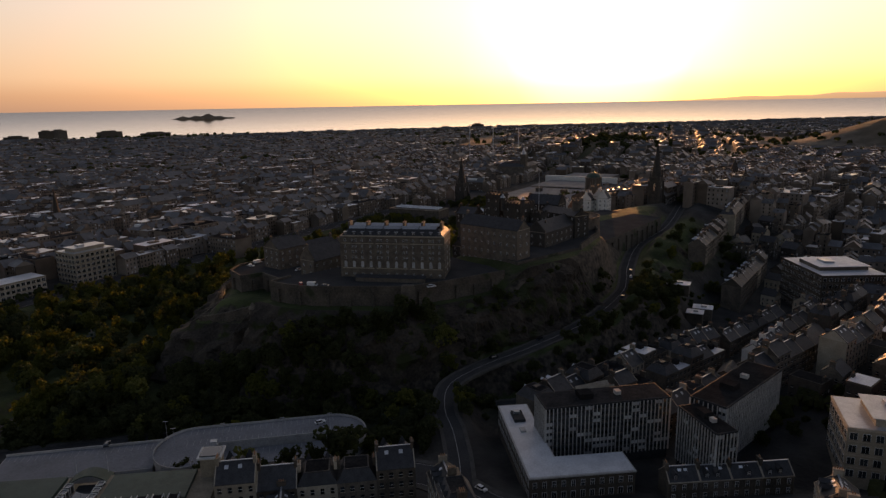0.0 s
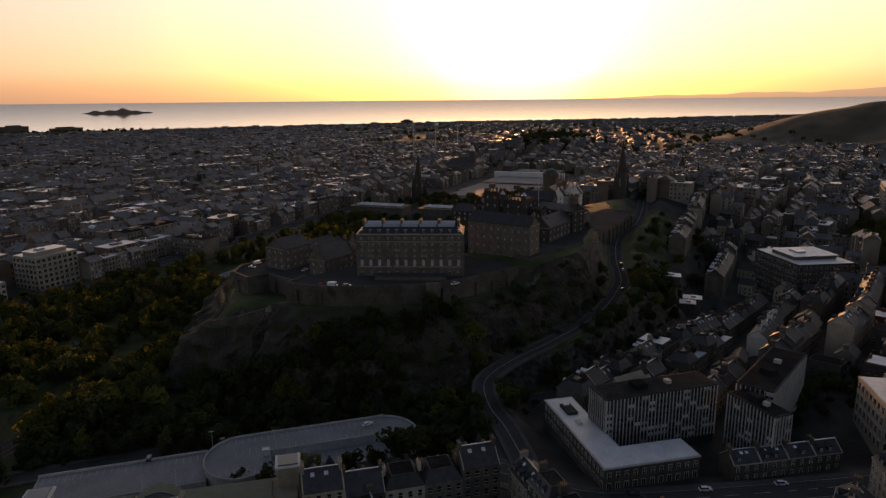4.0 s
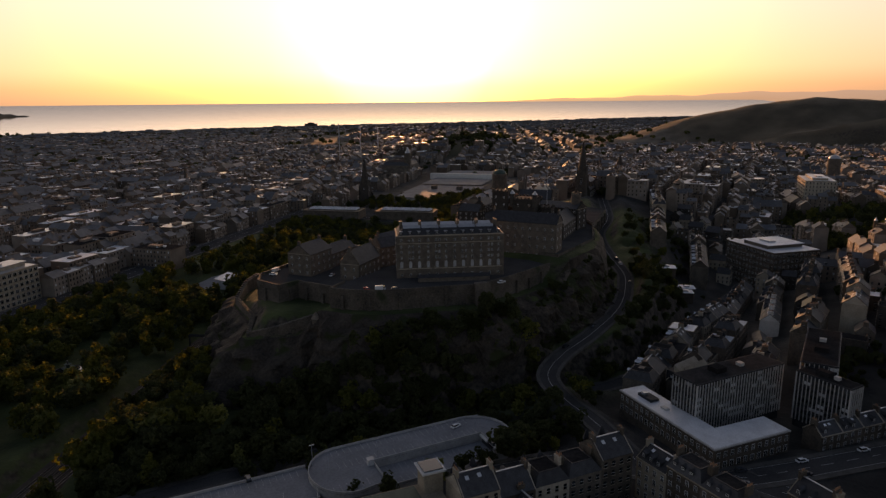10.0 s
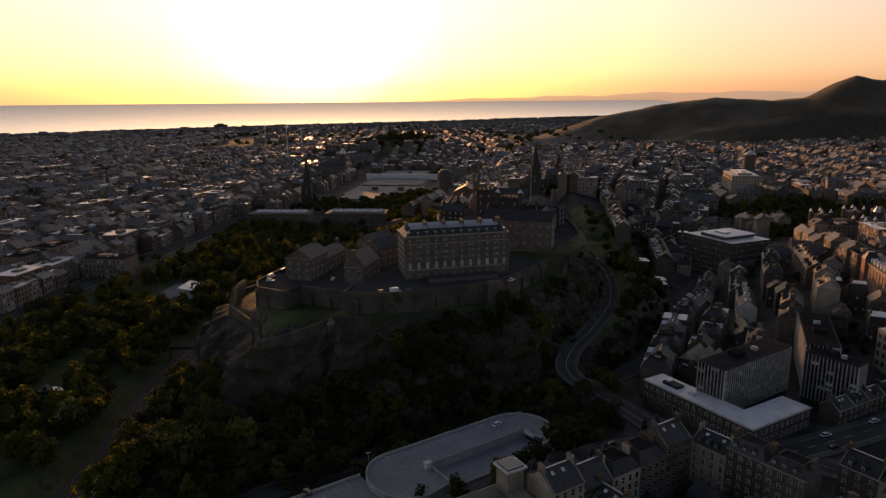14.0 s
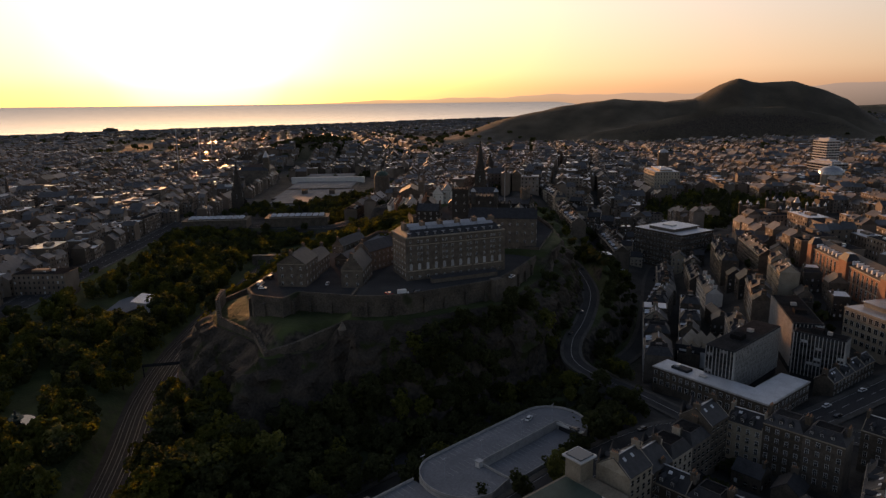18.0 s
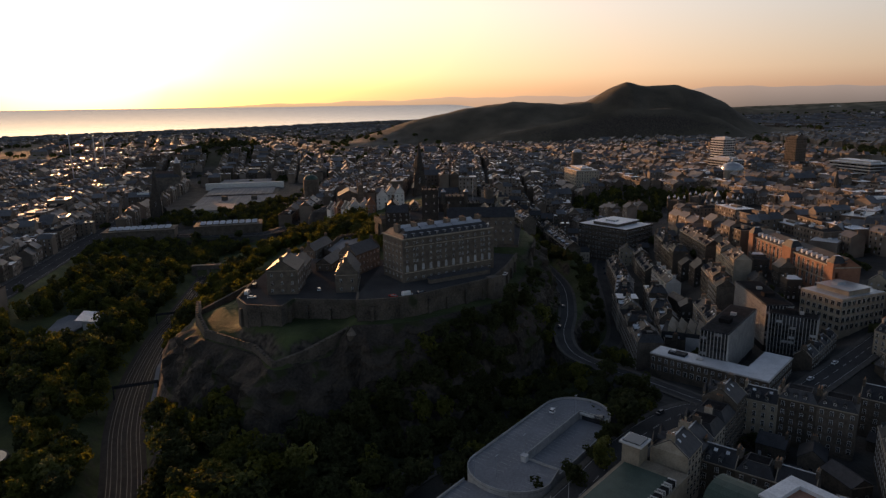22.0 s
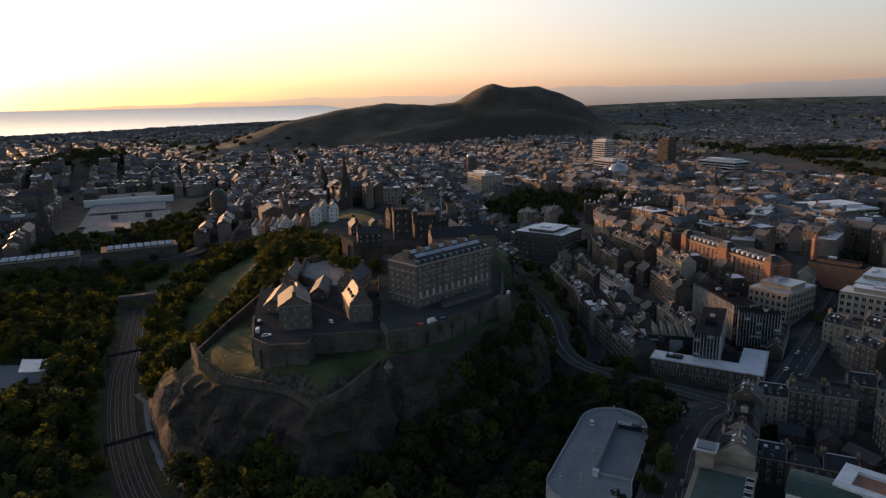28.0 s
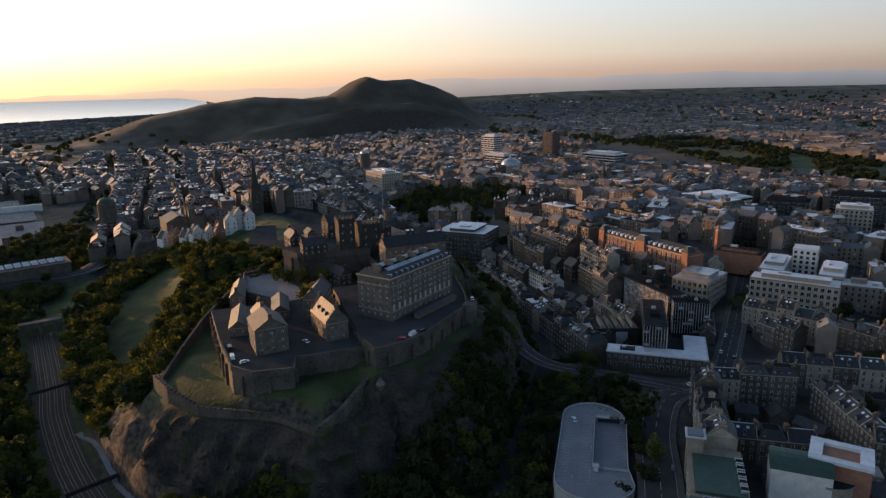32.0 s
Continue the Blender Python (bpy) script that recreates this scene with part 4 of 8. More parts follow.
def stone_house(name, x, y, z, turn, w, d, eave, rise, label, cols=3, floors=2, wall="castle", roof="slate", chimneys=(0.0, 1.0), rooflights=0, crow=False, category="house", win=(0.95, 1.6), back=True, group=""):
    """A free-standing stone house with a pitched roof, its ridge along local x."""
    root = thing(name, x, y, z, turn, label, category, group)
    mark_out(x, y, turn, w, d)
    b = Build()
    b.box(0, w, 0, d, -3, eave, wall)
    b.box(-0.12, w + 0.12, -0.12, d + 0.12, eave - 0.3, eave, "stone_light", True)
    b.add([(0, 0, eave), (0, d, eave), (0, d / 2, eave + rise), (w, 0, eave), (w, d, eave), (w, d / 2, eave + rise)], [(0, 2, 1), (3, 4, 5)], wall)
    if crow:
        for gx in (0.0, w - 0.6):
            for k in range(6):
                s = k / 6
                for y0 in (d / 2 * s, d - d / 2 * s - 0.8):
                    b.box(gx - 0.1, gx + 0.7, y0, y0 + 0.8, eave + rise * s, eave + rise * (s + 1 / 6) + 0.45, wall)
    part("wall", b, root)
    r = Build()
    r.gable(0.35 if crow else -0.2, w - 0.35 if crow else w + 0.2, 0, d, eave, rise, roof)
    ob = part("roof", r, root)
    for k in range(rooflights):
        q = Build()
        u = (k + 0.7) / (rooflights + 0.4) * w
        q.box(u - 0.6, u + 0.6, d * 0.2, d * 0.34, eave + rise * 0.4, eave + rise * 0.4 + rise * 0.42, "slate")
        part("dormer", q, root)
    for c in chimneys:
        chimney(root, 0.6 + c * (w - 1.2), d / 2, eave + rise - 0.9, 0.9, 1.8, 2.4, 2, wall)
    me = window_mesh(*win)
    for k in range(floors):
        zz = 1.0 + k * (eave - 0.4) / floors
        for i in range(cols):
            u = (i + 0.5) * w / cols
            put_window(root, me, u, -0.02, zz)
            if back:
                put_window(root, me, u, d + 0.02, zz, math.pi)
        for i in range(max(2, int(d / 4.5))):
            v = (i + 0.5) * d / max(2, int(d / 4.5))
            put_window(root, me, -0.02, v, zz, -math.pi / 2)
            put_window(root, me, w + 0.02, v, zz, math.pi / 2)
    return root


# hospital yard
stone_house("hospital_wing", -25, 70.5, 105, radians(7), 20, 15, 12.0, 5.0, "tall gabled stone hospital wing on the castle yard", 4, 3, category="hospital")
stone_house("hospital_wing", -4, 74, 105, radians(7), 22, 9, 8.0, 4.5, "lower stone hospital range with a slate roof", 5, 2, category="hospital")
stone_house("hospital_wing", -20, 41.5, 105, radians(10), 25, 11, 9.0, 7.0, "gabled stone hospital range with three roof dormers", 5, 2, crow=True, category="hospital")
for k in range(3):
    dm = Build(-20, 41.5, 105, radians(10))
    dm.box(5 + k * 6, 6.7 + k * 6, 7.2, 9.2, 10.2, 13.2, "slate")
    dm.box(5.2 + k * 6, 6.5 + k * 6, 9.2, 9.26, 10.9, 12.8, "glass")
    tagged(new("roof_dormer", dm.mesh("roof_dormer")), "small dark dormer on the steep hospital roof", "dormer", "dormers on the hospital roof")
stone_house("governors_house", 10, 50, 105, radians(-20), 26, 10, 11.5, 4.5, "dark stone governor's house with white sash windows", 7, 3, category="house", crow=True)
stone_house("cart_shed", 2, 88, 105, radians(-4), 30, 9, 4.2, 3.4, "low slate-roofed cart shed with a double roof", 6, 1, chimneys=(), category="shed")
stone_house("cart_shed", 20, 66, 105, radians(-4), 26, 9, 4.2, 3.2, "low slate-roofed cart shed in the yard", 6, 1, chimneys=(), category="shed")
# upper ward
stone_house("long_barrack", 56, 4, 109, radians(-84), 40, 12, 20.5, 5.0, "long stone range with a dark slate roof behind the barracks", 9, 4, category="barracks")
stone_house("war_memorial_hall", 140, 26, 119, radians(-75), 24, 12, 11, 5.5, "dark stone memorial hall of the castle", 5, 2, chimneys=(), crow=True, category="hall", win=(1.2, 3.2), wall="soot")
stone_house("great_hall", 96, -26, 113, radians(8), 34, 12, 9, 6, "dark stone great hall with a steep roof", 6, 2, chimneys=(), crow=True, category="hall", wall="soot")
stone_house("palace_block", 142, -24, 113, radians(82), 32, 12, 14, 3.0, "dark battlemented palace block of the castle", 6, 4, crow=True, category="palace", wall="soot")
stone_house("chapel", 146, 34, 119, radians(10), 10, 6, 4.5, 2.5, "small plain stone chapel", 2, 1, chimneys=(), category="chapel")
stone_house("gatehouse", 176, 34, 100, radians(-25), 14, 10, 12, 4, "stone castle gatehouse with a steep roof", 3, 3, crow=True, category="gatehouse", wall="stone_light")
stone_house("gunners_house", 62, 88, 100, radians(-6), 30, 8, 7, 4, "stone house behind the gun terrace", 5, 2, category="house")


stone_house("ward_house", 106, 34, 119, radians(96), 16, 9, 7, 4, "dark stone lodging in the topmost castle court", 4, 2, wall="soot", crow=True)
stone_house("ward_house", 128, 46, 119, radians(8), 18, 8, 6, 4, "low dark stone house in the topmost castle court", 4, 2, wall="soot")
stone_house("ward_house", 92, -4, 113, radians(-68), 20, 9, 8, 4.5, "dark stone house in the upper ward", 4, 2, wall="soot", crow=True)
stone_house("ward_house", 76, 22, 103, radians(20), 16, 8, 7, 4, "small dark stone house in the upper ward", 3, 2, wall="soot")
stone_house("ward_house", 158, 8, 119, radians(60), 16, 8, 7, 4, "dark stone lodge behind the curved battery", 3, 2, wall="soot")


def keep_tower(x, y, z, turn, w, d, h, label, turrets=()):
    """A square castle tower with corbelled battlements and slit windows."""
    root = thing("keep_tower", x, y, z, turn, label, "tower", "towers of the upper ward")
    b = Build()
    b.prism([(-w / 2, -d / 2), (w / 2, -d / 2), (w / 2, d / 2), (-w / 2, d / 2)], -14, h, "soot", taper=0.97)
    part("wall", b, root)
    c = Build()
    c.box(-w / 2 - 0.3, w / 2 + 0.3, -d / 2 - 0.3, d / 2 + 0.3, h - 1.2, h - 0.4, "soot", True)
    for side, span in ((0, w), (1, d)):
        n = max(3, int(span / 2.4))
        for k in range(n):
            u = -span / 2 + (k + 0.5) * span / n
            for e in (-1, 1):
                (cx, cy) = (u, e * d / 2) if side == 0 else (e * w / 2, u)
                c.box(cx - 0.6, cx + 0.6, cy - 0.35, cy + 0.35, h - 0.4, h + 1.1, "soot")
    part("battlement", c, root)
    for tx, ty in turrets:
        q = Build()
        q.ring(tx * w / 2, ty * d / 2, 1.5, h - 5, h + 3.2, "soot", 10)
        q.ring(tx * w / 2, ty * d / 2, 1.8, h + 3.2, h + 5.4, "lead", 10, 0.08)
        part("turret", q, root)
    for k in range(3):
        for u in (-0.25, 0.25):
            put_window(root, window_mesh(0.8, 1.6), u * w, -d / 2 - 0.02, h - 5 - k * 5)
            put_window(root, window_mesh(0.8, 1.6), -w / 2 - 0.02, u * d, h - 5 - k * 5, -math.pi / 2)


keep_tower(104, 20, 119, radians(6), 9.5, 11, 21.5, "tall square dark stone tower of the upper ward")
keep_tower(107, 4, 119, radians(6), 13, 15, 17, "broad dark stone tower with corner turrets", ((-1, 1), (-1, -1)))
keep_tower(112, -8, 113, radians(6), 8, 8, 17.5, "square flag tower of the upper ward")


def round_tower(name, x, y, z0, z1, r, label, category="tower"):
    root = thing(name, x, y, z0, 0, label, category)
    b = Build()
    b.ring(0, 0, r, 0, z1 - z0, "castle", 28, 0.95, "paving")
    part("wall", b, root)
    c = Build()
    n = int(r * 2.2)
    for i in range(n):
        a = 2 * math.pi * i / n
        c.place(math.cos(a) * r * 0.93, math.sin(a) * r * 0.93, z1 - z0, a)
        c.box(-0.4, 0.4, -0.8, 0.8, -0.4, 1.3, "castle")
    part("battlement", c, root)


round_tower("half_moon_battery", 164, 2, 92, 120, 17, "great curved dark stone gun battery", "battery")
round_tower("clock_tower", 138, -18, 113, 136, 3.4, "dark octagonal clock tower of the palace")
pole = thing("flagpole", 112, -8, 131, 0, "tall thin white flagpole on the castle", "flagpole")
pb = Build()
pb.ring(0, 0, 0.16, 0, 24, "frame", 8, 0.5)
part("pole", pb, pole)
pb = Build()
pb.ring(0, 0, 0.9, 0, 0.6, "stone", 8)
part("base", pb, pole)

# ================= the office blocks by the terrace =================
def office_slab(x, y, z, turn, w, d, floors, pitch, label, sides="fbrl", bay=3.0, group="office slabs"):
    """A slab of precast mullions, dark spandrels and strip windows under a flat roof."""
    root = thing("office_slab", x, y, z, turn, label, "office block", group)
    mark_out(x, y, turn, w, d)
    h = floors * pitch
    b = Build()
    b.box(0.35, w - 0.35, 0.35, d - 0.35, -4, h, "dark_clad")
    part("core", b, root)
    r = Build()
    r.box(0, w, 0, d, h, h + 0.55, "dark_clad", True)
    r.box(0.5, w - 0.5, 0.5, d - 0.5, h + 0.55, h + 0.62, "flat")
    part("roof", r, root, "flat dark felt roof with a raised edge")
    p = Build()
    p.box(w * 0.3, w * 0.3 + 5, d * 0.3, d * 0.7, h + 0.6, h + 2.6, "flat")
    p.box(w * 0.6, w * 0.6 + 2, d * 0.4, d * 0.6, h + 0.6, h + 2.0, "concrete")
    part("plant_room", p, root)
    pane = window_mesh(bay - 0.4, pitch - 1.1, (1, 1), False, "dark_clad", "glass")
    lit = window_mesh(bay - 0.4, pitch - 1.1, (1, 1), False, "dark_clad", "pale_pane")
    rng = random.Random(int(w * 10 + d))
    for side, length, at in (("f", w, lambda u: (u, 0.3, 0.0)), ("b", w, lambda u: (u, d - 0.3, math.pi)), ("l", d, lambda u: (0.3, u, -math.pi / 2)), ("r", d, lambda u: (w - 0.3, u, math.pi / 2))):
        if side not in sides:
            continue
        n = max(2, round(length / bay))
        m = Build()
        for i in range(2 * n + 1):
            u = i * length / n / 2
            px, py, t = at(u)
            m.place(px, py, 0, t)
            m.box(-0.13, 0.13, -0.42, 0.12, 0, h, "concrete")
        part("mullions_" + {"f": "front", "b": "back", "l": "end", "r": "gable"}[side], m, root, "pale precast concrete mullions")
        for i in range(n):
            for k in range(floors):
                px, py, t = at((i + 0.5) * length / n)
                put_window(root, lit if rng.random() < 0.3 else pane, px, py, k * pitch + 0.8, t)
    return root


# front slab, small slab and the long one behind, all on a low podium
a1 = math.atan2(-157.9 + 132.2, 5 + 34.6)
office_slab(-34.6, -132.2, 71.5, a1, 47.2, 12.6, 8, 2.5, "pale gridded concrete office slab above a white-roofed podium", "flr")
a2 = math.atan2(-181.3 + 162.8, -8.9 - 1.2)
office_slab(1.2, -162.8, 71.0, a2, 21.5, 8, 8, 2.5, "short gridded concrete office slab with dark glazing", "flr")
office_slab(8, -177, 71.5, radians(0), 47, 13.5, 8, 2.65, "long gridded concrete office slab behind the others", "flrb")


def podium():
    root = thing("office_podium", -24.5, -100.3, 69.5, math.atan2(-142.9 + 100.3, -55.8 + 24.5), "two-storey stone podium with an L-shaped white roof", "office podium")
    L = 52.9
    b = Build()
    b.box(0, L, 0, 11.5, -3, 8.6, "stone")
    b.box(L - 12, L, 11.5, 35.5, -3, 8.6, "stone")
    b.box(-0.25, L + 0.25, -0.3, 11.7, 8.6, 9.1, "concrete", True)
    b.box(L - 12.2, L + 0.25, 11.7, 35.7, 8.6, 9.1, "concrete", True)
    part("wall", b, root)
    r = Build()
    r.box(0.4, L - 0.4, 0.3, 11.2, 9.1, 9.2, "pale_roof")
    r.box(L - 11.8, L - 0.4, 11.2, 35.2, 9.1, 9.2, "pale_roof")
    part("roof", r, root, "white membrane roof, faintly stained")
    u = Build()
    u.box(7, 15, 3.4, 7.6, 9.2, 10.3, "dark_clad")
    u.box(8, 10, 4.2, 6.4, 10.3, 11.1, "lead")
    u.box(20, 23, 4, 6, 9.2, 9.9, "concrete")
    part("plant_room", u, root)
    me, low = window_mesh(1.3, 2.2, (1, 2)), window_mesh(1.6, 2.4, (1, 1))
    for i in range(17):
        x = 1.6 + i * (L - 3.2) / 16
        put_window(root, me, x, -0.02, 5.2)
        put_window(root, low, x, -0.02, 1.2)
    for i in range(11):
        put_window(root, me, L + 0.02, 1.8 + i * 3.2, 5.2, math.pi / 2)
        put_window(root, low, L + 0.02, 1.8 + i * 3.2, 1.2, math.pi / 2)


podium()

# ================= houses =================
def tenement(x, y, z, turn, w, d, floors, rng, group, wall="stone", label=None, roof="gable", pitch=3.3, bay=False):
    """One house of a terrace: walls, roof, chimneys, dormers and every window as parts; front along local x at y = 0."""
    eave = floors * pitch + 0.6
    root = thing("tenement_house", x, y, z, turn, label or f"{'dark' if wall == 'stone' else 'pale'} stone tenement house with a slate roof in a terrace", "house", group)
    mark_out(x, y, turn, w, d)
    b = Build()
    b.box(0, w, 0, d, -4, eave, wall)
    rise = d * (0.34 + 0.06 * rng.random())
    if roof == "gable":
        b.add([(0, 0, eave), (0, d, eave), (0, d / 2, eave + rise + 0.3), (0.4, 0, eave), (0.4, d, eave), (0.4, d / 2, eave + rise + 0.3)],
              [(0, 2, 1), (3, 4, 5), (0, 3, 5, 2), (1, 2, 5, 4)], wall)
    part("wall", b, root)
    for name, out, z0, z1 in (("cornice", 0.3, eave - 0.4, eave),):
        c = Build()
        c.box(-0.02, w + 0.02, -out, 0.05, z0, z1, "stone_light", True)
        part(name, c, root)
    r = Build()
    if roof == "gable":
        r.gable(0.3, w, 0.2, d - 0.2, eave, rise, "slate", wall)
        r.box(0, w, d / 2 - 0.25, d / 2 + 0.25, eave + rise + 0.2, eave + rise + 0.4, "lead", True)
        for e in (0.0, w - 0.32):
            r.add([(e, -0.3, eave - 0.1), (e + 0.32, -0.3, eave - 0.1), (e + 0.32, d / 2, eave + rise + 0.55), (e, d / 2, eave + rise + 0.55), (e, d + 0.3, eave - 0.1), (e + 0.32, d + 0.3, eave - 0.1),
                   (e, -0.3, eave - 0.5), (e, d / 2, eave + rise + 0.1), (e, d + 0.3, eave - 0.5)], [(0, 1, 2, 3), (3, 2, 5, 4), (6, 0, 3, 7), (7, 3, 4, 8)], "stone_light")
        if rng.random() < 0.6:
            for u in (rng.uniform(0.25, 0.45) * w, rng.uniform(0.55, 0.8) * w):
                t0, t1 = 0.62, 0.8
                k = (d / 2)
                r.add([(u - 0.6, d - k * t0, eave + rise * t0 + 0.32), (u + 0.6, d - k * t0, eave + rise * t0 + 0.32), (u + 0.6, d - k * t1, eave + rise * t1 + 0.32), (u - 0.6, d - k * t1, eave + rise * t1 + 0.32)], [(0, 1, 2, 3)], "pale_roof")
                r.add([(u - 0.6, k * t0, eave + rise * t0 + 0.32), (u + 0.6, k * t0, eave + rise * t0 + 0.32), (u + 0.6, k * t1, eave + rise * t1 + 0.32), (u - 0.6, k * t1, eave + rise * t1 + 0.32)], [(0, 1, 2, 3)], "pale_roof")
    elif roof == "mansard":
        r.hip(0.2, w - 0.2, 0.3, d - 0.3, eave, 3.2, "slate", 2.2, top="flat")
        for x0, x1, y0, y1 in ((2.2, w - 2.2, 2.2, 2.5), (2.2, w - 2.2, d - 2.5, d - 2.2), (2.2, 2.5, 2.5, d - 2.5), (w - 2.5, w - 2.2, 2.5, d - 2.5)):
            r.box(x0, x1, y0, y1, eave + 3.2, eave + 3.5, "slate")
        if rng.random() < 0.5:
            r.box(w * 0.35, w * 0.65, d * 0.4, d * 0.6, eave + 3.2, eave + 4.2, "slate")
        rise = 3.2
    else:
        r.box(0.3, w - 0.3, 0.3, d - 0.3, eave, eave + 0.12, "pale_roof" if rng.random() < 0.45 else "flat")
        r.box(w * 0.3, w * 0.55, d * 0.35, d * 0.6, eave + 0.12, eave + 2.2, "flat")
        rise = 1.0
    part("roof", r, root)
    for cx in ((0.45,) if w < 11 else (0.45, w - 0.5)):
        chimney(root, cx, d / 2, eave + rise - 1.0, 0.9, 2.6, 2.6, rng.choice((2, 3, 4)), wall)
    cols = max(2, int(w / 3.0))
    big, mid = window_mesh(1.15, 2.0), window_mesh(1.15, 1.8)
    rear = Build()
    for k in range(floors):
        for i in range(cols):
            u = (i + 0.5) * w / cols
            if x < 90:
                put_window(root, big if k < 2 else mid, u, -0.02, 0.9 + k * pitch)
            else:
                rear.place(u, 0, 0, 0)
                rear.box(-0.58, 0.58, -0.05, 0.05, 0.9 + k * pitch, 2.7 + k * pitch, "glass")
                rear.box(-0.66, 0.66, -0.07, 0.05, 1.75 + k * pitch, 1.85 + k * pitch, "frame", True)
                rear.box(-0.8, 0.8, -0.14, 0.05, 0.74 + k * pitch, 0.9 + k * pitch, "stone_light", True)
            rear.place(u, d, 0, math.pi)
            rear.box(-0.58, 0.58, -0.05, 0.05, 0.9 + k * pitch, 2.7 + k * pitch, "glass")
            rear.box(-0.66, 0.66, -0.07, 0.05, 1.75 + k * pitch, 1.85 + k * pitch, "frame", True)
            rear.box(-0.8, 0.8, -0.14, 0.05, 0.74 + k * pitch, 0.9 + k * pitch, "stone_light", True)
    part("glazing", rear, root, kind="stuff")
    if roof != "flat":
        for i in range(max(1, cols - 1)):
            if rng.random() < 0.7:
                u = (i + 0.7) * w / cols
                q = Build()
                q.box(u - 0.75, u + 0.75, 0.7, 3.0, eave + 0.2, eave + 2.1, "slate")
                pale = group == "terrace below the climbing road" or "climbing road" in group and rng.random() < 0.6
                q.add([(u - 0.95, 0.5, eave + 2.05), (u + 0.95, 0.5, eave + 2.05), (u, 0.5, eave + 3.0), (u - 0.95, 3.6, eave + 2.05), (u + 0.95, 3.6, eave + 2.05), (u, 3.6, eave + 3.0)],
                      [(0, 1, 2), (0, 2, 5, 3), (1, 4, 5, 2)], "pale_roof" if pale else "slate")
                dm = part("dormer", q, root)
                put_window(dm, window_mesh(0.9, 1.3), u, 0.68, eave + 0.55)
    if bay:
        for u in (w * 0.25, w * 0.75):
            q = Build()
            q.prism([(u - 1.6, 0), (u - 0.9, -1.0), (u + 0.9, -1.0), (u + 1.6, 0)], 0, eave + 1.0, wall)
            q.prism([(u - 1.8, 0.2), (u - 1.0, -1.2), (u + 1.0, -1.2), (u + 1.8, 0.2)], eave + 1.0, eave + 4.2, "slate", taper=0.1)
            bw = part("bay", q, root)
            for k in range(floors):
                put_window(bw, mid, u, -1.02, 0.9 + k * pitch)
    return root


def terrace(p0, p1, d, floors, z, group, seed, wall="stone", width=11.0, roofs=("gable", "gable", "gable", "mansard"), bay=False):
    """A row of tenement houses from p0 to p1, their fronts to the right of that way."""
    rng = random.Random(seed)
    length, turn = math.hypot(p1[0] - p0[0], p1[1] - p0[1]), math.atan2(p1[1] - p0[1], p1[0] - p0[0])
    n = max(1, round(length / width))
    for i in range(n):
        u = length * i / n
        x, y = p0[0] + math.cos(turn) * u, p0[1] + math.sin(turn) * u
        f = floors + (rng.random() < 0.2)
        tenement(x, y, z, turn, length / n - 0.02, d, f, rng, group, wall if rng.random() < 0.85 else "stone_light", roof=rng.choice(roofs), bay=bay and i % 2 == 0)


# rows by the car park and the crossroads, their fronts to the right of the way along them
terrace((-80, -113), (-130, -79), 12, 4, 70.0, "terrace facing the castle car park", 1, bay=True)
terrace((-82, -123), (-101, -156), 10, 4, 69.5, "terrace facing the office podium", 2)
terrace((-124, -96), (-142, -125), 10, 3, 69.5, "inner terrace behind the car park", 3)
terrace((-103, -162), (-150, -144), 11, 4, 69.5, "terrace on the side street", 4)
terrace((-80, -167), (-106, -206), 10, 4, 70.0, "terrace across the crossroads", 5)
terrace((-51, -233), (-86, -240), 11, 4, 71.0, "terrace on the upper street", 6)
terrace((-5, -210), (-50, -232), 11, 4, 71.5, "terrace on the upper street", 7, wall="stone_light")
terrace((-152, -142), (-178, -172), 11, 4, 69.5, "terrace on the side street", 9)
terrace((-118, -206), (-186, -178), 11, 4, 69.5, "terrace on the back street", 10)
terrace((-112, -214), (-140, -262), 11, 4, 70.0, "terrace on the back street", 23)
terrace((-24, -204), (-50, -206), 10, 3, 71.0, "low row behind the office slabs", 24)
terrace((88, -99), (-10, -97), 13, 4, 61.0, "terrace below the climbing road", 11, roofs=("gable", "flat", "mansard", "flat"))
terrace((130, -108), (92, -101), 12, 4, 60.0, "terrace below the climbing road", 12)
terrace((206, -112), (136, -110), 12, 3, 58.5, "row on the market street", 13)
terrace((204, -132), (152, -132), 11, 4, 59.5, "row on the market street", 14)
terrace((48, -117), (2, -113), 10, 4, 62.0, "row behind the climbing road", 15, roofs=("gable", "flat", "flat"))
terrace((106, -122), (56, -118), 11, 4, 62.0, "row behind the climbing road", 16, roofs=("gable", "flat", "mansard"))
terrace((60, -142), (14, -140), 11, 4, 64.0, "row behind the office slabs", 25)
terrace((112, -160), (64, -156), 11, 4, gz(88, -164), "row up the hill", 17)
terrace((142, -178), (98, -176), 11, 4, gz(120, -183), "row up the hill", 18, wall="stone_light")
terrace((150, -136), (112, -138), 10, 4, 62.0, "white-harled row above the market", 19, wall="harl")
terrace((216, -152), (156, -152), 11, 4, gz(186, -157), "row above the market", 21)
terrace((222, -172), (160, -176), 11, 4, gz(190, -179), "row above the market", 22)


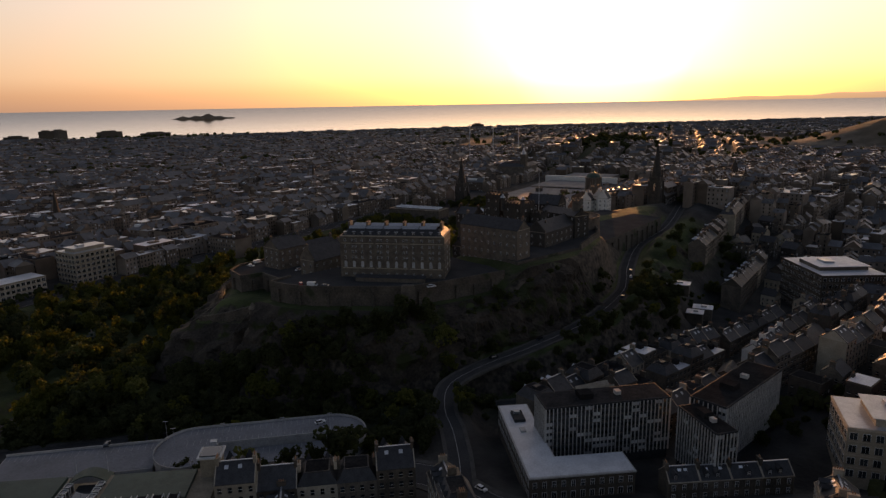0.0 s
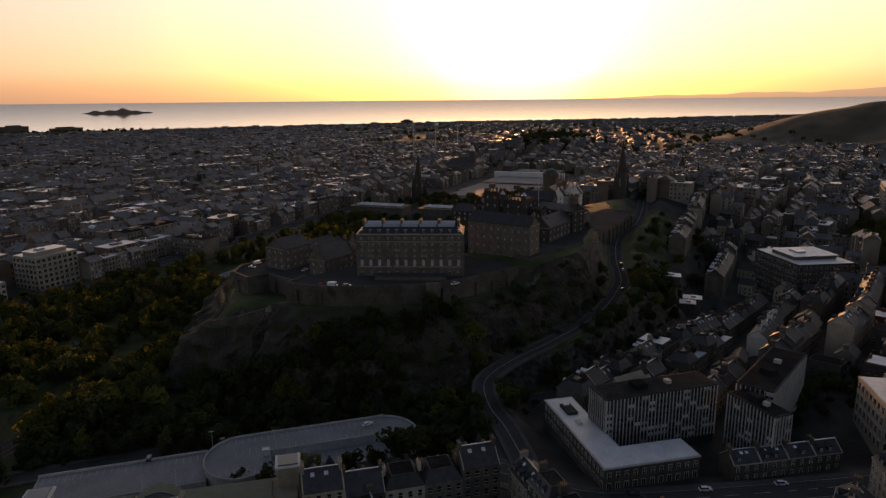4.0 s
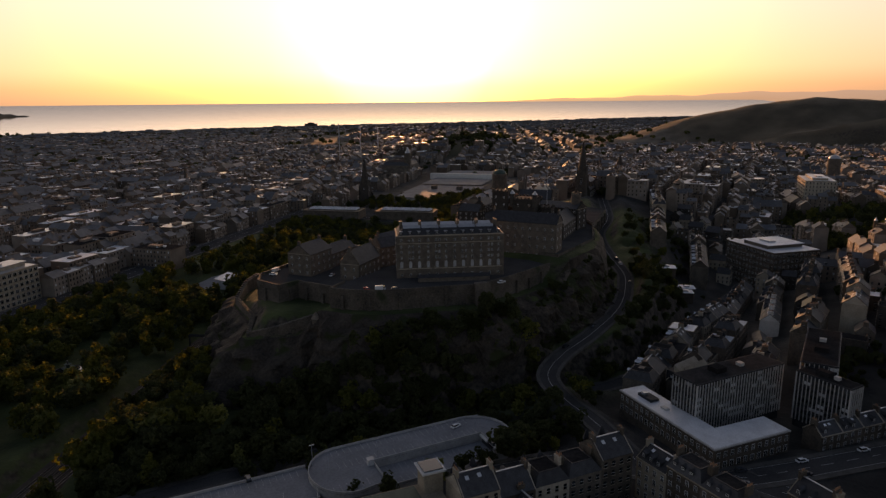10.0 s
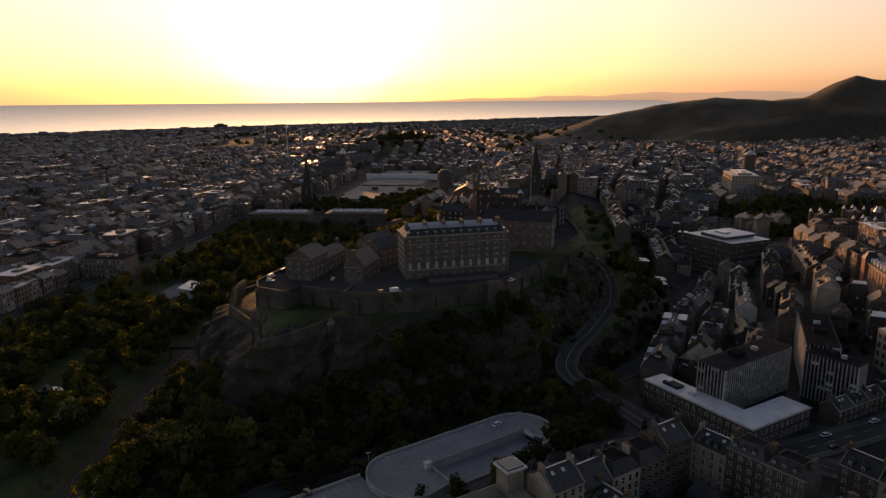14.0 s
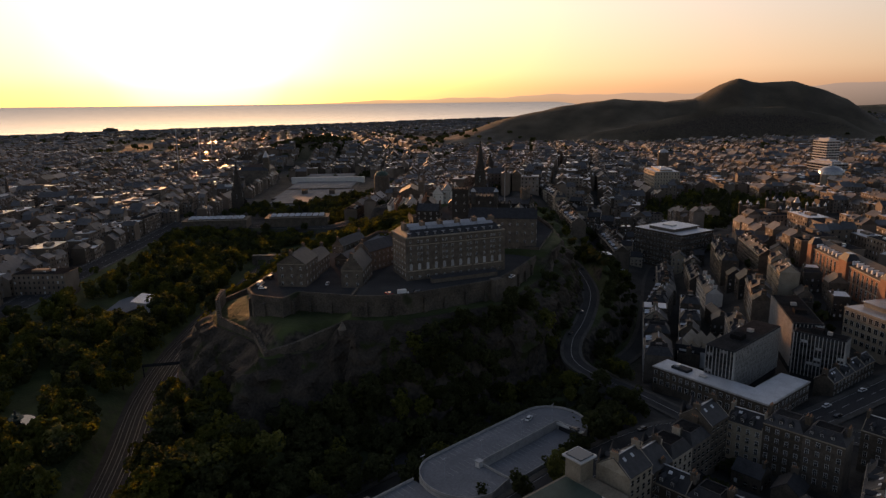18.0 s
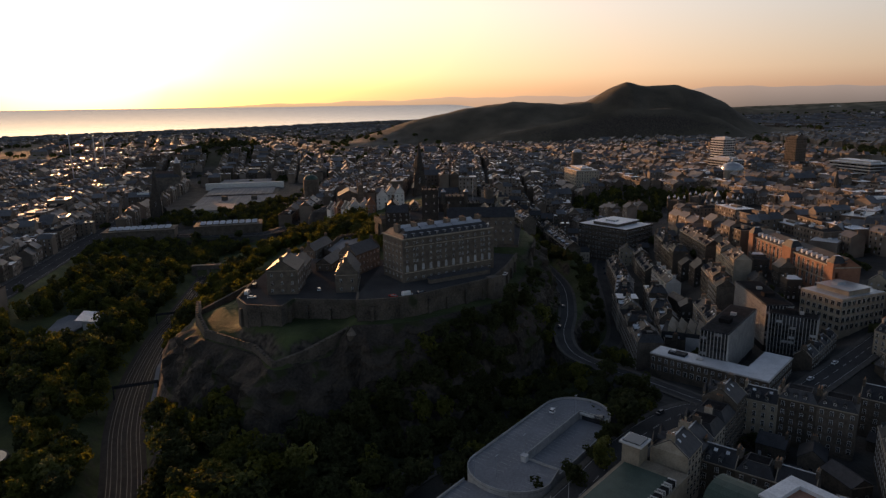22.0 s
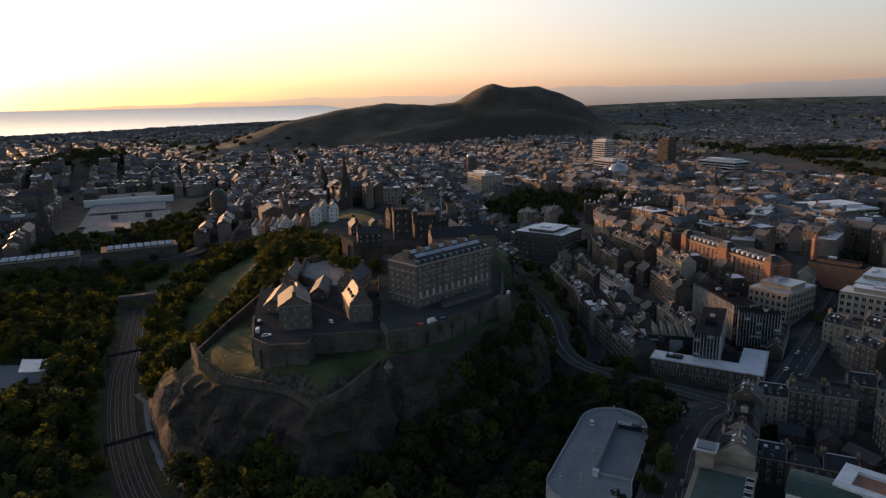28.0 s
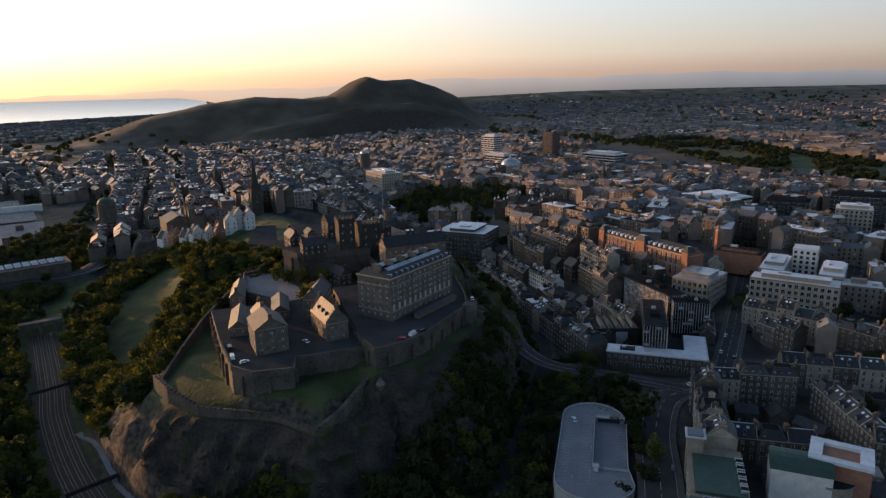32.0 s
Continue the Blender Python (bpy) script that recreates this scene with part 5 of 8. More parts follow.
# ================= particular buildings =================
def flat_block(name, x, y, z, turn, w, d, floors, pitch, wall, label, category="office", roof="pale_roof", cols=None, win=None, setback=True, pane="glass", group="", sides="bl"):
    root = thing(name, x, y, z, turn, label, category, group)
    mark_out(x, y, turn, w, d)
    h = floors * pitch
    b = Build()
    b.box(0, w, 0, d, -5, h, wall)
    part("wall", b, root)
    for k in range(1, floors if floors < 8 else 1):
        c = Build()
        c.box(-0.12, w + 0.12, -0.12, d + 0.12, k * pitch - 0.3, k * pitch, wall, True)
        part("floor_band", c, root)
    r = Build()
    r.box(-0.2, w + 0.2, -0.2, d + 0.2, h, h + 0.7, wall, True)
    r.box(0.3, w - 0.3, 0.3, d - 0.3, h + 0.7, h + 0.78, roof)
    part("roof", r, root)
    if setback:
        s = Build()
        s.box(w * 0.12, w * 0.88, d * 0.25, d * 0.75, h + 0.75, h + 3.4, wall)
        s.box(w * 0.10, w * 0.90, d * 0.22, d * 0.78, h + 3.4, h + 3.7, roof, True)
        s.box(w * 0.3, w * 0.45, d * 0.4, d * 0.6, h + 3.7, h + 5.0, "lead")
        part("penthouse", s, root)
    for side, length, at in (("f", w, lambda u: (u, -0.02, 0.0)), ("b", w, lambda u: (u, d + 0.02, math.pi)), ("l", d, lambda u: (-0.02, u, -math.pi / 2)), ("r", d, lambda u: (w + 0.02, u, math.pi / 2))):
        if side not in sides:
            continue
        n = max(2, round(length / (cols or 3.6)))
        me = window_mesh((win or 0.62) * length / n, pitch * 0.55, (1, 1), pane=pane)
        if x > 500:
            g = Build()
            for i in range(n):
                for k in range(floors):
                    px, py, t = at((i + 0.5) * length / n)
                    g.place(x=px, y=py, z=k * pitch + pitch * 0.22, turn=t)
                    half = (win or 0.62) * length / n / 2
                    g.box(-half, half, -0.12, 0.0, 0, pitch * 0.55, pane)
            far = part("glazing", g, root)
            tagged(far, kind="stuff")
            continue
        for i in range(n):
            for k in range(floors):
                px, py, t = at((i + 0.5) * length / n)
                put_window(root, me, px, py, k * pitch + pitch * 0.22, t)
    return root


# red art college: two ranges with tall studio windows and a gabled centre
def red_college():
    root = thing("art_college", 157, -206, 83.5, math.atan2(-14, -93), "long red sandstone college with tall studio windows", "college")
    L = 97.0
    mark_out(157, -206, math.atan2(-14, -93), L, 15)
    b = Build()
    b.box(0, L, 0, 15, -6, 16.5, "red")
    for x in (0, L * 0.5 - 5, L - 6):
        b.box(x, x + (10 if 0 < x < L - 7 else 6), -1.6, 6, -6, 19.0, "red")
    b.box(-0.2, L + 0.2, -0.4, 15.2, 16.0, 16.7, "stone_light", True)
    b.box(-0.2, L + 0.2, -0.3, 0.2, 7.4, 7.9, "stone_light", True)
    part("wall", b, root)
    r = Build()
    r.gable(0, L, 0, 15, 16.7, 5.0, "slate", "red")
    for x, w in ((0, 6), (L * 0.5 - 5, 10), (L - 6, 6)):
        r.hip(x, x + w, -1.6, 6, 19, 4.0, "slate", 2.4, top="lead")
    part("roof", r, root)
    for i in range(16):
        x = 8 + i * (L - 18) / 15
        q = Build()
        q.box(x, x + 1.6, 0.6, 4.2, 17.6, 19.8, "pale_roof")
        part("roof_light", q, root, "glazed studio roof light")
    tall, low = window_mesh(2.0, 6.6, (1, 3)), window_mesh(1.8, 3.0, (1, 2))
    for i in range(18):
        x = 7.2 + i * (L - 14.4) / 17
        if abs(x - L * 0.5) < 5.4:
            continue
        put_window(root, tall, x, -0.02, 8.4)
        put_window(root, low, x, -0.02, 4.2)
        put_window(root, low, x, -0.02, 0.6)


red_college()
flat_block("fire_station", 84, -262, 84, math.atan2(-20, -30), 34, 14, 3, 3.6, "red", "dark red stone fire station with flat roofs", "fire station", "flat")
spire = thing("brick_tower", 94.5, -273.6, 88, 0, "slim red stone drill tower", "tower")
sb = Build()
sb.box(-1.5, 1.5, -1.5, 1.5, -4, 20, "red")
sb.box(-1.8, 1.8, -1.8, 1.8, 20, 20.8, "stone_light", True)
part("wall", sb, spire)
sb = Build()
sb.prism([(-1.3, -1.3), (1.3, -1.3), (1.3, 1.3), (-1.3, 1.3)], 20.8, 24.5, "red", taper=0.2)
part("roof", sb, spire)

flat_block("grassmarket_office", 238, -132, 58, math.atan2(-28, 30), 41, 50, 7, 4.2, "stone", "modern stone-clad office with a pale stepped roof", "office", win=0.5, sides="flb")
flat_block("lawson_offices", 48, -197, 73, math.atan2(-12, -22), 25, 34, 4, 4.4, "stone_light", "stone office block with rooftop plant", "office", win=0.6, sides="flr", roof="lead")
flat_block("port_offices", 18, -236, 73, math.atan2(-32, -41), 52, 16, 5, 4.2, "stone_light", "pale stone office block with white roofs", "office", win=0.6, sides="flr")
flat_block("port_offices", 34, -258, 74, math.atan2(-32, -41) , 16, 46, 5, 4.0, "stone_light", "stone office wing with a stepped white roof", "office", win=0.55, sides="flr")
flat_block("port_offices", 6, -282, 74, math.atan2(-32, -41), 15, 40, 5, 4.0, "stone_light", "stone office wing with a white roof", "office", win=0.55, sides="flr")
flat_block("port_offices", 46, -300, 76, math.atan2(-32, -41), 16, 16, 7, 3.6, "harl", "white rendered tower among the offices", "office", win=0.5, sides="flr", setback=False)
flat_block("corner_hotel", -78, 304, 62, radians(17), 34, 26, 6, 4.0, "stone_light", "pale stone corner hotel with white-framed windows", "hotel", win=0.6, cols=4.0, sides="fblr", roof="lead")
flat_block("shop_range", -150, 284, 62, radians(17), 52, 20, 3, 4.0, "stone_light", "long low pale shop range with a white roof", "shop", win=0.7, cols=3.6, sides="fl", setback=False)
# striped white hospital on the hill
flat_block("hospital_block", 246, -389, 78, math.atan2(-67, 9), 68, 53, 5, 4.0, "harl", "broad white hospital block with dark ribbon windows", "hospital", win=0.97, cols=8, sides="flr")
flat_block("glass_block", 190, -470, 80, radians(40), 40, 26, 6, 4.0, "dark_clad", "dark glazed modern apartment block", "apartment block", win=0.9, roof="flat")
flat_block("glass_block", 160, -540, 80, radians(40), 52, 24, 7, 4.0, "dark_clad", "dark glazed modern apartment block by the park", "apartment block", win=0.9, roof="flat")
flat_block("pale_apartments", 130, -480, 80, radians(40), 30, 26, 7, 3.6, "stone_light", "stepped pale apartment block", "apartment block", win=0.5)
flat_block("university_tower", 843, -410, 74, radians(20), 34, 22, 14, 4.0, "harl", "white university tower with rows of windows", "tower block", win=0.8, cols=4.5)
flat_block("university_tower", 793, -505, 74, radians(20), 24, 20, 15, 4.0, "stone", "brown slate-clad university tower", "tower block", win=0.3, roof="flat")
flat_block("library_block", 650, -560, 76, radians(20), 70, 36, 7, 4.2, "concrete", "long low library block with stone bands", "library", win=0.95, cols=7)
flat_block("teaching_block", 760, -400, 74, radians(20), 50, 30, 7, 4.0, "concrete", "concrete teaching block with window bands", "office", win=0.9, cols=5)
flat_block("museum_block", 640, -160, 72, radians(12), 60, 34, 6, 4.4, "stone_light", "pale stone museum block", "museum", win=0.25)


def heriots():
    root = thing("school_palace", 362, -268, 74, radians(45), "turreted stone school palace round a courtyard", "school")
    L = 52
    mark_out(362, -268, radians(45), L, L)
    for x0, x1, y0, y1 in ((0, L, 0, 11), (0, L, L - 11, L), (0, 11, 11, L - 11), (L - 11, L, 11, L - 11)):
        b = Build()
        b.box(x0, x1, y0, y1, -4, 15, "stone")
        part("wing", b, root)
        b = Build()
        b.box(x0 - 0.2, x1 + 0.2, y0 - 0.2, y1 + 0.2, 14.6, 15.6, "stone", True)
        part("cornice", b, root)
    r = Build()
    r.gable(10, L - 10, 1, 10, 15.4, 4, "slate")
    r.gable(10, L - 10, L - 10, L - 1, 15.4, 4, "slate")
    part("roof", r, root)
    for cx in (0, L - 11):
        for cy in (0, L - 11):
            t = Build()
            t.box(cx, cx + 11, cy, cy + 11, 15, 22, "stone")
            for k in range(5):
                t.box(cx + k * 2.3, cx + k * 2.3 + 1.3, cy - 0.1, cy + 0.6, 22, 23, "stone")
            tw = part("corner_tower", t, root)
            for ex in (0, 11):
                for ey in (0, 11):
                    q = Build()
                    q.ring(cx + ex, cy + ey, 1.3, 14, 24, "stone", 8)
                    q.ring(cx + ex, cy + ey, 1.5, 24, 27, "lead", 8, 0.05)
                    part("turret", q, tw)
    c = Build()
    c.box(L / 2 - 3, L / 2 + 3, 0, 6, 15, 24, "stone")
    c.ring(L / 2, 3, 3.0, 24, 29, "lead", 10, 0.25)
    part("clock_tower", c, root)
    me = window_mesh(1.3, 2.4)
    for k in range(3):
        for i in range(9):
            put_window(root, me, 12.5 + i * 3.4, -0.02, 1 + k * 4.6)
            put_window(root, me, -0.02, 12.5 + i * 3.4, 1 + k * 4.6, -math.pi / 2)


heriots()


def spire_church(name, x, y, z, tip, label, half=4.0, tower=0.5, nave=30, turn=0.0, mat="soot"):
    root = thing(name, x, y, z, turn, label, "church")
    h = tip - z
    t = h * tower
    b = Build()
    b.box(-half, half, -half, half, -4, t, mat)
    b.box(-half - 0.3, half + 0.3, -half - 0.3, half + 0.3, t, t + 0.6, mat, True)
    for ex in (-1, 1):
        for ey in (-1, 1):
            q = Build()
            q.box(ex * half - 0.9, ex * half + 0.9, ey * half - 0.9, ey * half + 0.9, -4, t * 0.9, mat)
            part("buttress", q, root)
    part("tower", b, root)
    s = Build()
    s.ring(0, 0, half * 1.05, t + 0.6, h, mat, 8, 0.06)
    for i in range(4):
        a = math.pi / 4 + i * math.pi / 2
        s.ring(half * 1.2 * math.cos(a), half * 1.2 * math.sin(a), 0.8, t, t + h * 0.16, mat, 6, 0.05)
    part("spire", s, root)
    n = Build()
    n.box(half, half + nave, -half * 1.6, half * 1.6, -4, t * 0.42, mat)
    n.gable(half, half + nave, -half * 1.6, half * 1.6, t * 0.42, half * 1.7, "slate", mat)
    part("nave", n, root)
    w = window_mesh(1.2, t * 0.2, (1, 3), True)
    for k in range(int(nave / 5)):
        put_window(root, w, half + 2.5 + k * 5, -half * 1.6 - 0.02, t * 0.12)
    put_window(root, w, 0, -half - 0.02, t * 0.62)
    put_window(root, w, -half - 0.02, 0, t * 0.62, -math.pi / 2)
    return root


spire_church("assembly_church", 379, 65, 92, 156, "black stone church with a tall sharp spire", 5.0, 0.5, 34, radians(10))
spire_church("monument_spire", 446, 406, 60, 123, "dark gothic monument with pinnacles above the gardens", 6.0, 0.42, 0.1, 0.3)
spire_church("old_town_church", 640, 105, 78, 122, "grey stone church with a crown spire", 6.0, 0.6, 40, 0.1)
spire_church("market_church", 520, 40, 84, 125, "small stone church with a spire", 3.4, 0.5, 24, 0.2)
spire_church("new_town_church", -20, 620, 50, 108, "dark church spire over the new town", 4.0, 0.45, 30, 0.4)
spire_church("new_town_church", 420, 760, 46, 100, "dark church spire over the new town", 3.6, 0.45, 30, 0.4)
spire_church("south_church", 500, -420, 74, 112, "stone church with a short spire", 3.6, 0.5, 26, 0.3)
tw = thing("twin_tower_hall", 366, 128, 84, radians(15), "dark stone assembly hall with twin gothic towers", "hall")
tb = Build()
tb.box(0, 34, 0, 24, -8, 16, "stone")
tb.gable(0, 34, 0, 24, 16, 6, "slate", "stone")
part("wall", tb, tw)
for cx in (0, 13):
    tb = Build()
    tb.box(cx - 3, cx + 3, -3, 3, -6, 28, "stone")
    for ex in (-2.6, 2.6):
        for ey in (-2.6, 2.6):
            tb.ring(cx + ex, ey, 0.9, 26, 36, "stone", 6, 0.2)
    part("tower", tb, tw)
# clock hotel and the column on the hill
ct = thing("clock_hotel", 690, 500, 60, radians(18), "broad stone hotel with a tall clock tower", "hotel")
cb = Build()
cb.box(0, 60, 0, 50, -4, 26, "stone")
cb.hip(0, 60, 0, 50, 26, 6, "slate", 6, top="flat")
part("wall", cb, ct)
cb = Build()
cb.box(4, 14, -1, 9, 20, 48, "stone")
cb.ring(9, 4, 5, 48, 58, "lead", 10, 0.15)
part("clock_tower", cb, ct)
nm = thing("hill_monument", 1164, 663, 110, 0, "slim round stone tower on a green hill", "monument")
nb = Build()
nb.ring(0, 0, 4.5, -8, 16, "stone", 12, 0.9)
nb.ring(0, 0, 2.6, 16, 25, "stone", 12, 0.9)
part("tower", nb, nm)
nb = Build()
nb.box(-10, 10, -8, 8, -10, 4, "stone")
part("base", nb, nm)
for i in range(8):
    col = Build(1215 + i * 5, 700, 112)
    col.ring(0, 0, 1.0, -6, 10, "stone", 8, 0.9)
    col.box(-2.5, 2.5, -1.3, 1.3, 10, 12, "stone", True)
    tagged(new("temple_column", col.mesh("temple_column")), "single stone column of an unfinished temple", "column", "temple columns on the hill")


def dome_hall(x, y, z, r, h, label, mat="stone_light", cap="lead"):
    root = thing("domed_hall", x, y, z, 0, label, "hall")
    b = Build()
    b.ring(0, 0, r, -4, h, mat, 20)
    b.ring(0, 0, r * 1.04, h, h + 0.8, mat, 20)
    part("wall", b, root)
    d = Build()
    for k in range(5):
        a0, a1 = k * math.pi / 10, (k + 1) * math.pi / 10
        d.ring(0, 0, r * 0.9 * math.cos(a0), h + 0.8 + r * 0.6 * math.sin(a0), h + 0.8 + r * 0.6 * math.sin(a1), cap, 20, max(0.02, math.cos(a1) / math.cos(a0)))
    d.ring(0, 0, r * 0.14, h + r * 0.6, h + r * 0.95, cap, 8, 0.6)
    part("dome", d, root)


dome_hall(690, -360, 74, 18, 20, "pale domed graduation hall")
dome_hall(505, 225, 76, 10, 26, "domed stone bank headquarters", "stone", "copper")
dome_hall(870, -150, 72, 9, 36, "domed stone university tower", "stone", "lead")


def station():
    """Ridge-and-furrow station roofs and the flat galleries beside them."""
    root = thing("railway_station", 560, 300, 52, radians(16), "broad pale station roofs in the valley", "station")
    b = Build()
    b.box(0, 300, 0, 110, -2, 11, "stone")
    part("wall", b, root)
    for k, (x0, x1, y0, y1, z) in enumerate(((0, 96, 0, 108, 11), (98, 190, 6, 108, 12.5), (200, 296, 20, 106, 15))):
        r = Build()
        fold = [(e, y0 + (y1 - y0) * j / 34, z + (0.5 if j % 2 else 0.0)) for j in range(35) for e in (x0, x1)]
        r.add(fold, [(2 * j, 2 * j + 1, 2 * j + 3, 2 * j + 2) for j in range(34)], "dull_roof")
        part("roof_bay", r, root, "broad pale glazed station roof")
    for x0, y0 in ((40, 24), (44, 66)):
        r = Build()
        r.box(x0, x0 + 9, y0, y0 + 8, 11, 17, "stone")
        r.box(x0 + 2, x0 + 7, y0 - 0.1, y0 + 8.1, 12, 16, "glass")
        part("stair_head", r, root, "dark stair head through the station roof")
    r = Build()
    r.box(192, 199, -6, 120, 9, 20, "harl")
    part("bridge", r, root, "pale road bridge across the station")
    for k in range(5):
        r = Build()
        r.box(-62, 0, 10 + k * 17, 18 + k * 17, 0.2, 4.2, "dull_roof")
        part("platform_canopy", r, root, "pale platform canopy")
    m = thing("market_hall", 490, 330, 56, radians(16), "flat pale market roof above the station", "market")
    b = Build()
    b.box(0, 60, 0, 50, -2, 8, "concrete")
    part("wall", b, m)
    b = Build()
    b.box(-0.5, 60.5, -0.5, 50.5, 8, 9, "dull_roof", True)
    part("roof", b, m)
    for gx, gy, label in ((350, 330, "columned stone gallery with pale roof lights"), (386, 248, "low columned stone gallery in the gardens")):
        g = thing("gallery", gx, gy, 58, radians(110), label, "gallery")
        b = Build()
        b.box(0, 70, 0, 28, -2, 11, "stone")
        part("wall", b, g)
        b = Build()
        b.box(-0.6, 70.6, -0.6, 28.6, 11, 12.5, "stone", True)
        b.box(4, 66, 6, 22, 12.5, 13.2, "stone")
        part("roof", b, g)
        for k in range(9):
            for side in (7, 15):
                b = Build()
                b.gable(5 + k * 6.8, 10 + k * 6.8, side, side + 6, 13.2, 1.6, "pale_roof", "pale_roof")
                part("roof_light", b, g, "pale glazed roof light")
        for k in range(12):
            c = Build()
            c.ring(1.5 + k * 5.2, -1.6, 0.6, 0, 11, "stone", 8, 0.85)
            part("column", c, g)


station()
# white-harled garden houses at the head of the parade ground
rng = random.Random(5)
for i, (vx, vy, vz, vt) in enumerate(((304, 70, 95, 0.2), (312, 79, 93, 0.4), (302, 86, 92, 0.1), (296, 97, 88, 0.3), (306, 105, 87, 0.2), (314, 116, 84, 0.5), (322, 126, 82, 0.7), (334, 136, 80, 0.6), (346, 146, 78, 0.7))):
    stone_house("garden_villa", vx, vy, vz, vt, 9, 9 + i % 3, (16 if i < 3 else 11) + 2 * (i % 2), 6, "white-harled house with steep gables below the parade ground" if i % 4 != 3 else "red stone house with steep gables below the parade ground", 3, 4,
                wall="red" if i % 4 == 3 else "harl", crow=True, group="white houses by the parade ground", back=False)


def sawtooth(x, y, z, turn):
    """A low workshop with a row of pale sawtooth roof lights."""
    root = thing("sawtooth_workshop", x, y, z, turn, "dark workshop with pale sawtooth roof lights beside the podium", "workshop")
    b = Build()
    b.box(0, 26, 0, 18, -4, 13, "dark_clad")
    part("wall", b, root)
    for k in range(5):
        s = Build()
        u = 3 + k * 4.6
        s.add([(u, 1, 13), (u + 3.6, 1, 13), (u, 1, 16.2), (u, 17, 13), (u + 3.6, 17, 13), (u, 17, 16.2)], [(0, 1, 2), (3, 5, 4), (1, 4, 5, 2), (0, 2, 5, 3)], "stone_light")
        part("roof_light", s, root)
    for k in (2, 12):
        p = Build()
        p.box(k, k + 7, -0.1, 0, 3, 11, "pale_pane")
        part("cladding_panel", p, root, "pale blue-grey cladding panel")


sawtooth(6, -112, 66, math.atan2(-22, -8))
# tower cranes over the new town
for cx, cy, top in ((848, 794, 152), (930, 800, 146), (1180, 940, 132)):
    cr = thing("tower_crane", cx, cy, gz(cx, cy), radians(cx % 90), "slender tower crane over the rooftops", "crane", "tower cranes")
    h = top - gz(cx, cy)
    for name, box in (("mast", (-1, 1, -1, 1, 0, h)), ("jib", (-14, 40, -0.7, 0.7, h - 4, h - 2.6)), ("cab", (1, 3, -1, 1, h - 7, h - 4)), ("counterweight", (-14, -9, -1.4, 1.4, h - 6, h - 2.6))):
        q = Build()
        q.box(*box, "lead", True)
        part(name, q, cr)
# blocks on the docks, seen against the firth
for bx, by, w, h in ((720, 4845, 120, 45), (962, 5113, 60, 75), (1045, 5114, 70, 80), (1353, 5000, 160, 55), (1651, 4900, 220, 30), (3500, 3300, 60, 55), (3900, 3100, 220, 28), (3330, 3480, 90, 30)):
    q = Build(bx, by, 3, 0.4)
    q.warp = squeeze
    q.box(-w / 2, w / 2, -40, 40, -10, h * 0.75, "stone")
    q.box(-w / 3, w / 4, -20, 20, h * 0.75, h * 0.75 + 8, "stone")
    tagged(new("dock_block", q.mesh("dock_block")), "far pale block beside the docks", "building", "blocks on the far docks")

# tower blocks of the far suburbs
for wx, wy, far, w, h in ((2226, -1859, 8400, 55, 58), (2202, -1886, 8400, 40, 62), (2179, -1913, 8400, 55, 60), (2117, -1982, 8300, 30, 72), (2105, -1994, 8300, 30, 74),
                          (2566, -1350, 4900, 16, 46), (2553, -1375, 4900, 18, 50), (2539, -1400, 4900, 22, 44), (2634, -1213, 7800, 30, 64), (2624, -1234, 7800, 34, 60)):
    q = Build(-327 + wx / 2900 * far, 65 + wy / 2900 * far, 62, 0.6)
    q.warp = squeeze
    q.box(-w / 2, w / 2, -8, 8, -20, h, "harl")
    q.box(-w / 6, w / 6, -4, 4, h, h + 5, "concrete")
    tagged(new("tower_block", q.mesh("tower_block")), "pale tower block in the far suburbs", "tower block", "far tower blocks")
# low pale pavilions beside the climbing road
for px_, py_, pw in ((168, -66, 13), (176, -80, 11), (160, -84, 9)):
    pav = thing("pavilion", px_, py_, gz(px_, py_), radians(-68), "low stone pavilion with a pale flat roof", "pavilion", "pavilions below the climbing road")
    mark_out(px_, py_, radians(-68), pw, 8)
    q = Build()
    q.box(0, pw, 0, 8, -3, 4.2, "stone")
    part("wall", q, pav)
    q = Build()
    q.box(-0.5, pw + 0.5, -0.5, 8.5, 4.2, 4.6, "pale_roof", True)
    q.box(pw * 0.4, pw * 0.7, 2.5, 5.5, 4.6, 5.6, "lead")
    part("roof", q, pav)
# low outbuildings in the back courts
for i, (ox, oy, ot) in enumerate(((-108, -118, 0.6), (-116, -132, 1.1), (-126, -150, 0.3), (-98, -180, 0.8), (-130, -188, 0.4), (-30, -214, 0.4), (20, -128, 0.1), (84, -146, 0.2), (176, -142, 0.0), (-84, -212, 0.9))):
    stone_house("outbuilding", ox, oy, gz(ox, oy), ot, 9 + i % 4 * 2, 6 + i % 3, 4 + i % 3, 2.4, "low slate-roofed outbuilding in a back court", 2, 1, chimneys=(), category="outbuilding", wall="stone", group="back court outbuildings", back=False)

terrace((-24, -174), (9, -200), 8, 2, 70, "row beside the office slabs", 41)
terrace((318, -22), (236, -44), 12, 3, gz(275, -38), "row beside the upper climbing road", 31)
terrace((300, -62), (214, -80), 12, 4, gz(255, -78), "row between the climbing road and the market", 32)
terrace((420, 6), (334, -20), 12, 4, gz(375, -12), "row beside the upper climbing road", 33)

